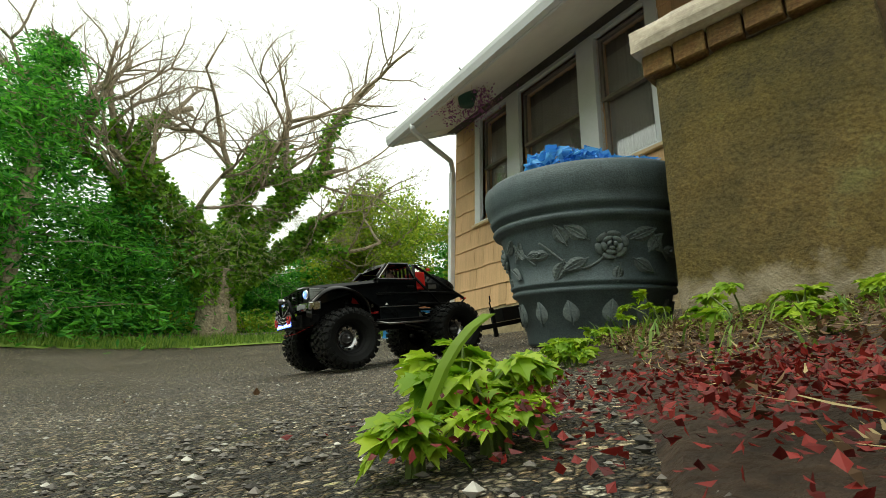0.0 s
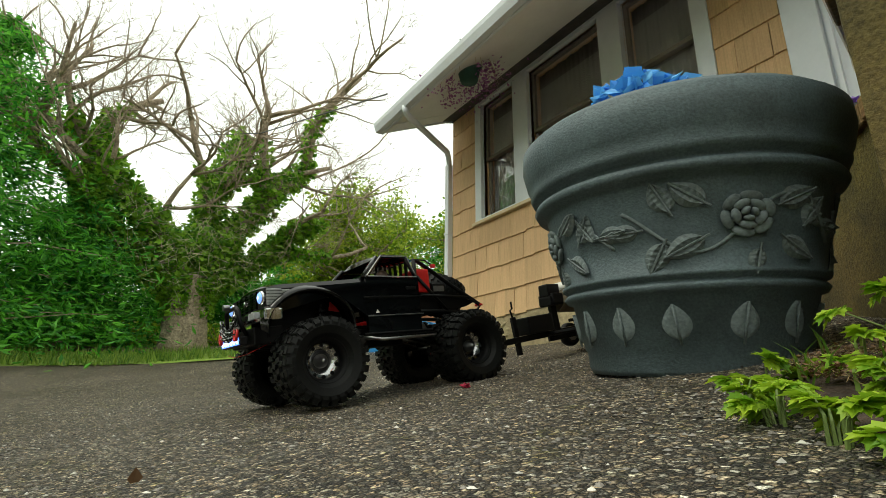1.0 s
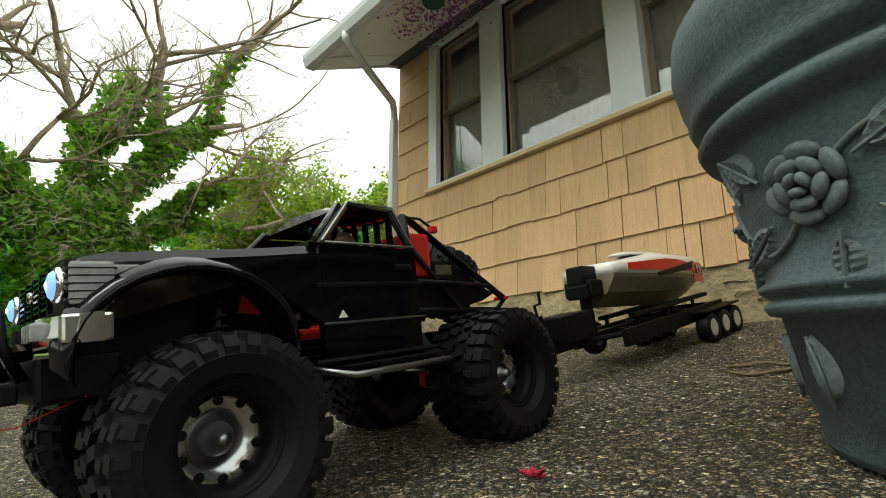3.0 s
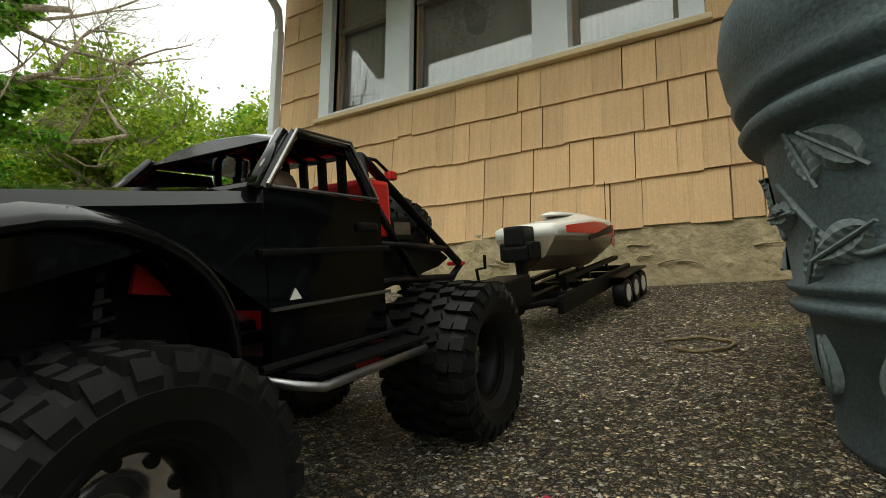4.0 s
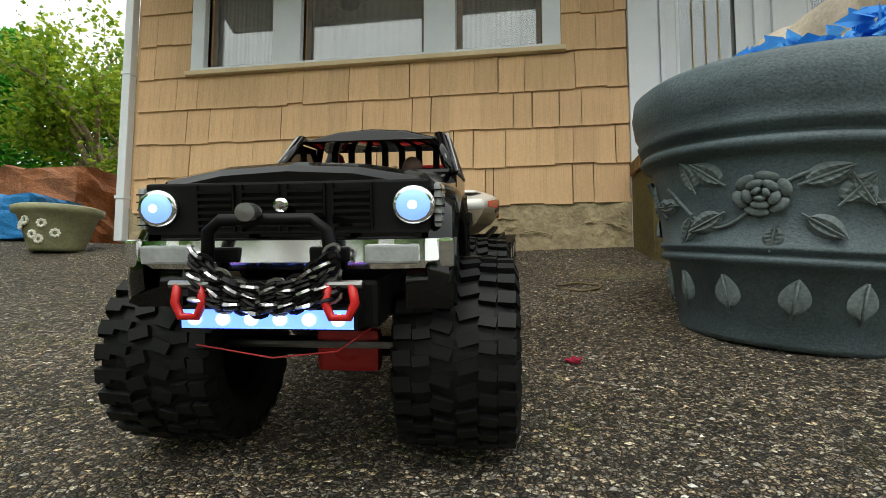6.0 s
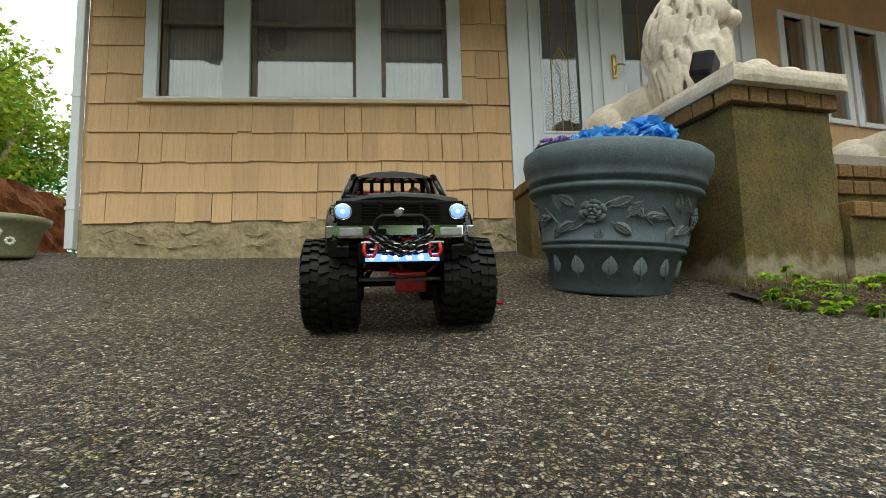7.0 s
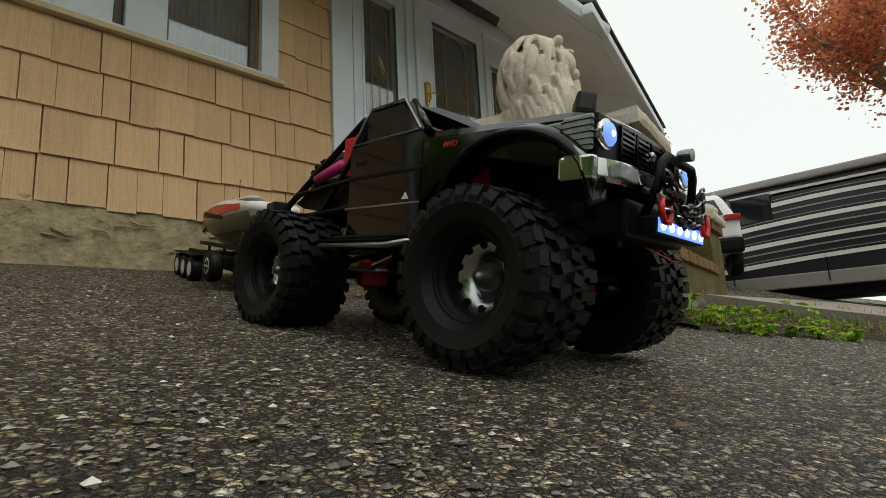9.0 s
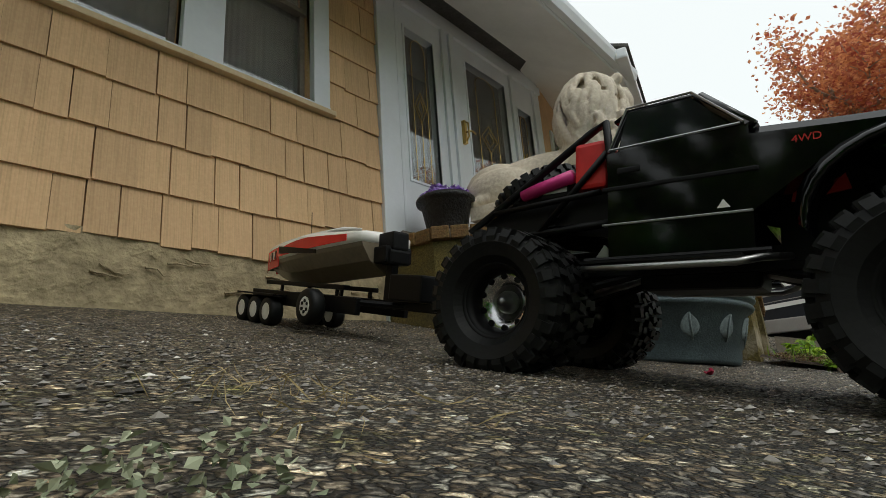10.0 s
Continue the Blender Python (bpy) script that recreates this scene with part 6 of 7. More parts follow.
    part("outdrive", boxed(((-0.03, -0.43, 0.06), (0.03, -0.355, 0.105)), ((-0.05, -0.42, 0.03), (-0.02, -0.36, 0.07)), ((0.02, -0.42, 0.03), (0.05, -0.36, 0.07)), bevel=0.006), M_FLAT, b, "black outdrive at the stern")
    part("antenna", tube([(0.06, 0.2, 0.13), (0.062, 0.215, 0.25)], 0.0016, 5), M_FLAT, b)


build_trailer()


# ---- small things on the ground ----
def build_clutter():
    rng = np.random.default_rng(12)
    def g(x, y, up=0.0):
        return (x, y, ground_z(x, y) + up)
    pts = [g(3.053 + 0.085 * math.cos(a) * (1 + 0.08 * math.sin(3 * a)), -1.037 + 0.07 * math.sin(a), 0.008 + 0.002 * math.sin(5 * a)) for a in np.linspace(-2.4, 2.9, 40)]
    tagged(part("rope_ring", tube(pts, 0.0045, 6), M_ROPE, smooth=True), "frayed tan rope ring lying on the asphalt", "rope")
    bm = bmesh.new()
    ball(bm, (0, 0, 0.007), (0.014, 0.009, 0.006), 22)
    for q in bm.verts:
        q.co += q.co.normalized() * 0.022 * noise.noise(q.co * 110) + Vector((0.012 * noise.noise(q.co * 60 + Vector((5, 0, 0))), 0, 0))
        q.co.z = max(q.co.z, 0.0)
    r = part("red_rag", bm, M_RAG)
    r.location = g(2.95, -1.934)
    tagged(r, "scrap of crumpled red cloth on the asphalt", "rag")
    # dry grass clippings between trailer and planter
    c = [(3.2 + rng.normal() * 0.12, -0.8 + rng.normal() * 0.05) for _ in range(420)] + [(1.58 + rng.normal() * 0.05, -2.05 + rng.normal() * 0.08) for _ in range(90)] + [(3.1 + rng.normal() * 0.3, -0.5 + rng.normal() * 0.15) for _ in range(160)]
    v, f = leaf_cloud([g(x, y, 0.008 + 0.01 * rng.random()) for x, y in c], 0.03, rng, shape="spray")
    tagged(from_arrays("straw", v, f, M_STRAW), "dry straw and grass clippings scattered on the asphalt", "straw", kind="stuff")
    c = []
    for _ in range(20):
        x, y = (1.41 + rng.normal() * 0.035, -2.2 + rng.normal() * 0.014) if rng.random() < 0.5 else (3.25 + rng.normal() * 0.1, -0.85 + rng.normal() * 0.04)
        c += [(x + rng.normal() * 0.012, y + rng.normal() * 0.012, ground_z(x, y) + 0.004 + abs(rng.normal()) * 0.008) for _ in range(34)]
    v, f = leaf_cloud(c, 0.005, rng)
    tagged(from_arrays("lichen_scraps", v, f, island_material("pale_green_lichen", (0.17, 0.2, 0.12), (0.42, 0.44, 0.3), 0.9)), "pale green lichen and leaf scraps on the asphalt", "lichen", kind="stuff")
    for x, y, a in ((3.4, -2.95, 0.3), (2.2, -2.75, 1.2), (2.85, -3.3, 2.2)):
        w, fw = leaf_cloud([g(x, y, 0.008)], 0.03, rng)
        tagged(from_arrays("fallen_leaf", w, fw, M_BROWNLEAF), "curled dark fallen leaf on the asphalt", "leaf", "fallen leaves")


build_clutter()


# ---- weeds and litter of the bed ----
def lobed_leaf(m, size, vs, fs, rng):
    """A deeply lobed, toothed leaf, folded at its midrib."""
    outline = [(0, 0), (0.16, 0.2), (0.42, 0.2), (0.3, 0.4), (0.56, 0.56), (0.38, 0.64), (0.44, 0.86), (0.22, 0.84), (0.0, 1.05)]
    n0 = len(vs)
    for x, y in outline:
        vs.append(tuple(m @ Vector((x * size, y * size, abs(x) * size * 0.25 - y * y * size * 0.35))))
    for x, y in outline[1:-1]:
        vs.append(tuple(m @ Vector((-x * size, y * size, abs(x) * size * 0.25 - y * y * size * 0.35))))
    mids = []
    for x, y in ((0, 0.3), (0, 0.6)):
        mids.append(len(vs))
        vs.append(tuple(m @ Vector((0, y * size, -y * y * size * 0.35))))
    k = len(outline)
    r = [n0 + i for i in range(k)]
    l_ = [n0] + [n0 + k + i for i in range(k - 2)] + [n0 + k - 1]
    for side in (r, l_):
        a, b = mids
        for tri in ((side[0], side[1], a), (side[1], side[2], side[3]), (side[1], side[3], a), (a, side[3], b), (side[3], side[4], side[5]), (side[3], side[5], b), (side[5], side[6], side[7]), (b, side[5], side[7]), (b, side[7], side[8])):
            fs.append(tri)


M_STEM = material("weed_stem", (0.14, 0.2, 0.05), 0.6)


def build_weed(x, y, height, count, seed):
    rng = random.Random(seed)
    w = thing("weed", pose(x, y, ground_z(x, y)), "bright green lobed-leaf weed growing at the edge of the bed", "weed", "weeds along the bed")
    vs, fs = [], []
    bm = bmesh.new()
    for k in range(count):
        a, r = rng.uniform(0, 6.28), rng.uniform(0.1, 0.75) * height
        top = Vector((r * math.cos(a), r * math.sin(a), height * rng.uniform(0.35, 1.0)))
        tube([(0.01 * math.cos(a), 0.01 * math.sin(a), -0.01), tuple(top * 0.55 + Vector((0, 0, 0.1 * height))), tuple(top)], 0.0028, 5, bm, taper=0.0014)
        for j in range(3):
            b = a + (j - 1) * 0.95 + rng.uniform(-0.2, 0.2)
            m = Matrix.Translation(top) @ Matrix.Rotation(b - math.pi / 2, 4, "Z") @ Matrix.Rotation(rng.uniform(-0.35, 0.45), 4, "X") @ Matrix.Rotation(rng.uniform(-0.4, 0.4), 4, "Y")
            big = rng.uniform(0.036, 0.062) * (0.75 + height)
            for q, k2 in ((-0.95, 0.6), (-0.5, 0.72), (0.0, 0.85), (0.5, 0.72), (0.95, 0.6)):
                lobed_leaf(m @ Matrix.Rotation(q, 4, "Z") @ Matrix.Rotation(0.12 * rng.gauss(0, 1), 4, "X") @ Matrix.Diagonal((0.62, 1, 1, 1)), big * k2, vs, fs, rng)
    part("stem_cluster", bm, M_STEM, w)
    from_arrays("foliage", vs, fs, M_WEED, w)


def on_bed(x, y, up):
    """A place in the wedge of soil between the pier and the drive."""
    x, y = 4.38 + (x - 4.36) * 0.9, -1.85 + (y + 1.5) * 1.15
    return x, y, ground_z(x, y) + up


def build_bed():
    rng = np.random.default_rng(7)
    # low soil bed in front of the pier, along the edge of the drive
    nx, ny = 60, 30
    v = []
    for i in range(nx):
        for j in range(ny):
            u, w = i / (nx - 1), j / (ny - 1)
            x = 3.95 + 1.45 * u
            y0, y1 = -1.5, -1.74 - 1.15 * u
            y = y0 + (y1 - y0) * w + 0.05 * noise.noise((x * 3, 7, 0)) * w
            edge = min(1.0, 5 * w * (1 - w) + 0.02) * (1 if w > 0.5 else 1)
            z = ground_z(x, y) + 0.03 * (1 - w) + 0.014 * noise.noise((x * 9, y * 9, 2)) - 0.02 * (w > 0.97) + 0.006
            v.append(on_bed(x, y, z - ground_z(x, y)))
    f = [(i * ny + j, (i + 1) * ny + j, (i + 1) * ny + j + 1, i * ny + j + 1) for i in range(nx - 1) for j in range(ny - 1)]
    tagged(from_arrays("soil_bed", v, f, M_SOIL, smooth=True), "narrow bed of dark soil in front of the stoop", "soil", kind="structure")

    def spot():
        u = rng.random()
        x = 4.0 + 1.38 * u
        return x, -1.52 - rng.random() * (0.2 + 1.12 * u)
    for name, n, size, mat, label, shape in (("red_litter", 4200, 0.0055, M_REDLEAF, "fallen dark red maple leaves over the bed", "leaf"), ("brown_litter", 4200, 0.01, M_BROWNLEAF, "curled brown fallen leaves in the bed", "leaf"),
                                             ("straw_litter", 5000, 0.04, M_STRAW, "dry grass stalks lying over the bed", "spray")):
        c = []
        for _ in range(n):
            x, y = spot()
            if name == "red_litter":
                x, y = 5.16 + rng.normal() * 0.12, -2.54 + rng.normal() * 0.07
            p = on_bed(x, y, 0.03 + 0.02 * rng.random())
            if math.hypot(p[0] - 5.2, p[1] + 3.4) > 0.13:
                c.append(p)
        vv, ff = leaf_cloud(c, size, rng, up=2.5, shape=shape)
        vv = np.array(vv)
        if shape == "spray":
            vv[:, 2] = vv[:, 2] * 0.35 + 0.65 * np.repeat(np.array(c)[:, 2], 4)
        tagged(from_arrays(name, vv.tolist(), ff, mat), label, "leaf litter", kind="stuff")
    # tufts of grass
    vs, fs = [], []
    for _ in range(650):
        x, y = spot()
        if rng.random() < 0.7:
            x = 4.85 + 1.5 * rng.random()
            y = -1.62 - 0.5 * rng.random()
        (x, y, z), h, a = on_bed(x, y, 0.02), rng.uniform(0.025, 0.075), rng.uniform(0, 6.28)
        if y < -3.0:
            continue
        dx, dy = math.cos(a), math.sin(a)
        n0 = len(vs)
        vs += [(x - dy * 0.003, y + dx * 0.003, z), (x + dy * 0.003, y - dx * 0.003, z), (x + dx * h * 0.3 + dy * 0.002, y + dy * h * 0.3 - dx * 0.002, z + h * 0.7), (x + dx * h * 0.3 - dy * 0.002, y + dy * h * 0.3 + dx * 0.002, z + h * 0.7), (x + dx * h * 0.75, y + dy * h * 0.75, z + h)]
        fs += [(n0, n0 + 1, n0 + 2, n0 + 3), (n0 + 3, n0 + 2, n0 + 4)]
    tagged(from_arrays("grass", vs, fs, M_GRASS), "short green grass tufts along the bed", "grass", kind="stuff")
    r2 = random.Random(33)
    for x, y, h, n in ((4.66, -1.93, 0.13, 3), (4.2, -1.62, 0.16, 4), (4.12, -1.7, 0.09, 4), (3.98, -1.74, 0.06, 3), (4.28, -1.58, 0.1, 3), (4.5, -1.7, 0.06, 3),
                       (4.0, -1.83, 0.045, 5), (4.1, -1.92, 0.05, 6), (4.2, -2.0, 0.05, 6), (4.3, -2.05, 0.05, 6), (4.4, -2.13, 0.05, 6), (4.22, -1.84, 0.06, 5), (4.4, -1.62, 0.08, 7), (4.62, -1.66, 0.08, 8), (4.78, -1.62, 0.08, 8), (4.32, -1.68, 0.06, 5),
                       (4.72, -1.78, 0.05, 7), (4.8, -1.96, 0.05, 7), (4.84, -2.05, 0.055, 7), (5.0, -1.68, 0.07, 6), (4.84, -1.72, 0.09, 8), (4.56, -1.82, 0.06, 6), (5.5, -1.72, 0.09, 7), (5.75, -1.75, 0.09, 7), (6.0, -1.65, 0.08, 6)):
        build_weed(*on_bed(x, y, 0)[:2], h, n, r2.randint(0, 9999))
    for x, y, h, n in ((4.79, -3.09, 0.08, 15), (4.85, -3.1, 0.055, 10), (4.74, -3.03, 0.06, 9), (4.84, -3.16, 0.035, 7)):
        build_weed(x, y, h, n, r2.randint(0, 9999))
    # one tall grass blade and a dry stalk by the drive
    bx, by = 4.84, -3.17
    bz = ground_z(bx, by) - 0.01
    b = loft([[(bx + 0.02 * q, by + 0.05 * q * q, bz + 0.15 * q - 0.03 * q ** 3), (bx + 0.006 + 0.02 * q, by + 0.008 + 0.05 * q * q, bz + 0.15 * q - 0.03 * q ** 3), (bx + 0.005 + 0.02 * q, by + 0.004 + 0.05 * q * q, bz - 0.001 + 0.15 * q - 0.03 * q ** 3)] for q in np.linspace(0, 1, 8)])
    tagged(part("grass_blade", b, M_WEED), "single long green grass blade at the drive edge", "grass")
    # bricks laid flat along the far edge of the walk
    pv = new("edging")
    tagged(pv, "weathered red bricks laid along the edge of the walk", "brick edging", kind="structure")
    rr = random.Random(3)
    for k in range(14):
        me = brick_mesh("brick", (-0.1, -0.05, -0.06), (0.1, 0.05, 0.035))
        ob = new("brick", me)
        ob.parent = pv
        ob.matrix_world = pose(5.42 + 0.015 * rr.random(), -3.3 + 0.11 * k, ground_z(5.42, -3.3 + 0.11 * k) + 0.0, 0, 0, rr.uniform(-5, 5))


build_bed()


# ---- trees and the far side ----
def limbs(bm, base, direction, length, radius, depth, rng, tips, spread=0.6, segs=6, droop=0.0, kids=(2, 3)):
    """Grows a limb with a crooked course, and smaller limbs from it."""
    pts, d, p = [Vector(base)], Vector(direction).normalized(), Vector(base)
    n = 5
    for i in range(n):
        d = (d + Vector((rng.gauss(0, 0.16), rng.gauss(0, 0.16), rng.gauss(0.03, 0.12) - droop))).normalized()
        p = p + d * (length / n)
        pts.append(p.copy())
    tube(pts, radius, max(3, segs), bm, taper=radius * 0.45)
    tips.append((pts, radius, depth))
    if depth <= 0:
        return
    for k in range(rng.randint(*kids) + 1):
        i = rng.randint(2, n)
        a = rng.uniform(0, 6.28)
        side = d.orthogonal().normalized()
        side.rotate(Matrix.Rotation(a, 3, d))
        nd = d * rng.uniform(0.5, 1.0) + side * spread * rng.uniform(0.6, 1.4) + Vector((0, 0, 0.1))
        limbs(bm, pts[i], nd, length * rng.uniform(0.5, 0.78), radius * (0.4 if i < n else 0.5), depth - 1, rng, tips, spread, segs - 1, droop, kids)


def build_old_tree():
    rng = random.Random(14)
    x, y = -5.5, -1.85
    t = thing("old_tree", pose(x, y, ground_z(x, y) - 0.05) @ Matrix.Scale(0.81, 4), "huge half-dead tree with ivy-clad limbs and bare twigs", "tree")
    bm = bmesh.new()
    prof = [(0.5, -0.1), (0.45, 0.25), (0.43, 0.7), (0.44, 1.2), (0.5, 1.6)]
    lathe(prof, 22, None, bm)
    for v in bm.verts:
        a = math.atan2(v.co.y, v.co.x)
        v.co.xy *= 1 + 0.09 * math.sin(a * 7 + v.co.z) + 0.1 * noise.noise(v.co * 2.5)
    part("trunk", bm, M_BARK, t, "thick furrowed grey-brown trunk", True)
    tips = []
    for d, ln, r in (((-0.1, -0.75, 1.1), 3.0, 0.3), ((0.1, -0.25, 1.3), 3.4, 0.28), ((0.0, 0.5, 1.2), 3.2, 0.28), ((0.1, 0.95, 0.9), 2.6, 0.2), ((-0.2, -1.2, 0.8), 2.6, 0.2)):
        bm = bmesh.new()
        limbs(bm, (0, d[1] * 0.2, 1.3), d, ln * 1.22, r, 3, rng, tips, 0.75, 8, kids=(2, 4))
        part("limb", bm, M_BARK, t, "crooked bare limb", True)
    # fine twigs off every limb end
    ends = []
    def spray(p, d, ln, r, depth):
        for _ in range(3):
            nd = (d + Vector((rng.gauss(0, 0.55), rng.gauss(0, 0.55), rng.gauss(0.1, 0.45)))).normalized()
            q = p + nd * ln * rng.uniform(0.6, 1.2)
            ends.append((p, q, r))
            if depth:
                spray(p.lerp(q, rng.uniform(0.55, 0.95)), nd, ln * 0.7, r * 0.65, depth - 1)
    for pts, r, depth in tips:
        if depth == 0:
            for i in (3, 5):
                spray(pts[i], (pts[i] - pts[i - 1]).normalized(), 0.5, 0.006, 1)
        elif depth == 1:
            spray(pts[5], (pts[5] - pts[4]).normalized(), 0.5, 0.008, 1)
    twig_sheet("twig_haze", ends, M_BARK, t)
    rg = np.random.default_rng(2)
    c = []
    for pts, r, depth in tips:
        if depth < 2:
            continue
        top = len(pts) - 1 if depth == 3 else 3
        for _ in range(3000 if depth == 3 else 330):
            u = rng.random() ** 1.25 * top
            i = min(int(u), top - 1)
            q = pts[i].lerp(pts[i + 1], u - i)
            side = Vector((rng.gauss(0, 1), rng.gauss(0, 1), rng.gauss(0, 0.6))).normalized()
            c.append(tuple(q + side * (r * (1 - 0.55 * u / 5) + rng.uniform(0.02, 0.22 if depth == 3 else 0.14))))
    for _ in range(2200):
        z = rng.uniform(0.75, 2.6)
        a = rng.uniform(0, 6.28)
        r = 0.5 + 0.3 * max(0, z - 1.0) * rng.uniform(0.5, 1.2)
        c.append((r * math.cos(a) * 0.8, r * math.sin(a), z))
    v, f = leaf_cloud(c, 0.15, rg)
    from_arrays("ivy", v, f, M_IVY, t)
    # hanging dead vines
    ends = []
    for _ in range(260):
        z = rng.uniform(1.3, 3.4)
        a, r = rng.uniform(-1.4, 1.4), rng.uniform(0.5, 1.3)
        p = Vector((r * math.cos(a) * 0.9, r * math.sin(a) * 1.3, z))
        q = p + Vector((rng.gauss(0.12, 0.2), rng.gauss(0, 0.3), rng.gauss(0, 0.25)))
        k = q + Vector((0.05, rng.gauss(0, 0.2), rng.uniform(-0.4, 0.1)))
        ends += [(p, q, 0.006), (q, k, 0.005)]
    twig_sheet("dead_vine", ends, M_TWIG, t)


def build_conifer(x, y, h, r, seed, n=14000, mat=None, size=0.14, low=0.02, label="dense dark green evergreen tree"):
    """An evergreen with drooping sprays in uneven tiers."""
    rng = np.random.default_rng(seed)
    t = thing("evergreen_tree", pose(x, y, ground_z(x, y) - 0.05), label, "tree", "evergreens beyond the drive")
    part("trunk", tube([(0, 0, 0), (0.03, 0.02, h * 0.5), (0, 0, h * 0.97)], r * 0.07 + 0.03, 8, taper=0.01), M_BARK, t)
    bm = bmesh.new()
    c = []
    boughs = 90
    for k in range(boughs):
        u = (k + rng.random()) / boughs
        z = h * (low + (0.98 - low) * u)
        ln = r * (1 - u) ** 0.75 * rng.uniform(0.65, 1.15) + 0.08
        a = rng.uniform(0, 6.28)
        d = np.array((math.cos(a), math.sin(a), 0))
        tip = np.array((0, 0, z)) + d * ln + (0, 0, ln * rng.uniform(-0.25, 0.2))
        tube([(0, 0, z), tuple((np.array((0, 0, z)) + tip) / 2 + (0, 0, 0.06 * ln)), tuple(tip)], 0.018, 3, bm, taper=0.005)
        m = max(10, int(n / boughs * (0.35 + 1.3 * (1 - u))))
        s = rng.random(m) ** 0.6
        p = np.array((0, 0, z)) + (tip - (0, 0, z)) * s[:, None]
        w = 0.24 * ln * (0.3 + s) + 0.05
        p += rng.normal(size=(m, 3)) * np.stack([w, w, w * 0.35], 1)
        p[:, 2] -= 0.1 * s * ln
        c.append(p)
    part("branch_frame", bm, M_BARK, t)
    v, f = leaf_cloud(np.concatenate(c), size, rng, shape="frond")
    from_arrays("crown", v, f, mat or M_NEEDLE, t)


def build_broadleaf(x, y, h, r, seed, mat, label, n=11000, size=0.1, lean=(0, 0), name="leafy_tree", low=0.18):
    rng = random.Random(seed)
    rg = np.random.default_rng(seed)
    t = thing(name, pose(x, y, ground_z(x, y) - 0.05), label, "tree")
    tips, bm = [], bmesh.new()
    tube([(0, 0, 0), (lean[0] * 0.3, lean[1] * 0.3, h * 0.2), (lean[0] * 0.6, lean[1] * 0.6, h * 0.4)], 0.05 * h * 0.5, 8, bm, taper=0.03 * h * 0.5)
    for k in range(7):
        a = k * 0.9 + rng.random()
        limbs(bm, (lean[0] * 0.5, lean[1] * 0.5, h * rng.uniform(low, low + 0.22)), (math.cos(a), math.sin(a), rng.uniform(0.5, 1.4)), r * 0.75, 0.014 * h, 2, rng, tips, 0.8, 5)
    part("trunk", bm, M_BARK, t, "", True)
    pts = np.array([p for ps, _, dp in tips if dp <= 1 for p in ps[2:]])
    idx = rg.integers(0, len(pts), n)
    c = pts[idx] + rg.normal(size=(n, 3)) * 0.09 * r
    v, f = leaf_cloud(c, size, rg)
    from_arrays("crown", v, f, mat, t)


build_old_tree()
for cx, cy, ch, cr, cs in ((-4.6, -4.94, 5.13, 1.87, 1), (-6.5, -5.41, 6.03, 2.2, 2), (-5.6, -3.59, 2.93, 1.39, 3), (-7.4, -3.63, 3.42, 1.55, 4), (-8.2, -2.04, 2.93, 1.47, 5), (-8.5, -0.54, 2.44, 1.39, 6), (-9, 0.73, 2.77, 1.47, 7),
                           (-4.4, -6.68, 3.75, 1.63, 8), (-8.2, 2.87, 3.26, 1.47, 9), (-5.6, 3.89, 3.59, 1.39, 10), (-4, 4.55, 3.42, 1.3, 11), (-9.5, 2, 3.59, 1.47, 12)):
    build_conifer(cx, cy, ch, cr, cs)
build_broadleaf(-7.2, 1.74, 5.2, 1.8, 41, M_SPRING, "bright yellow-green spring-leaved tree beyond the house", lean=(0.3, 0.9))
build_broadleaf(-7.8, 3.17, 5.0, 1.8, 42, M_SPRING, "yellow-green leafy tree behind the house corner", n=9000)
build_broadleaf(-3.2, 3.13, 3.9, 1.5, 44, M_SPRING, "yellow-green shrub tree beside the house", n=9000, size=0.085)
build_broadleaf(8.7, -2.9, 4.3, 1.4, 43, M_MAPLE, "copper-leaved maple hanging over the walk", n=20000, size=0.055, name="maple_tree", low=0.42)


for bx, by, bh, bs in ((-6.0, -15.0, 8.0, 50), (-1.5, -14.0, 8.0, 51), (3.0, -15.0, 9.0, 52), (7.5, -14.5, 8.0, 53), (12.0, -15.5, 8.5, 54)):
    build_broadleaf(bx, by, bh, 3.4, bs, M_IVY, "leafy street tree mirrored in the window glass", n=12000, size=0.24, low=0.03)


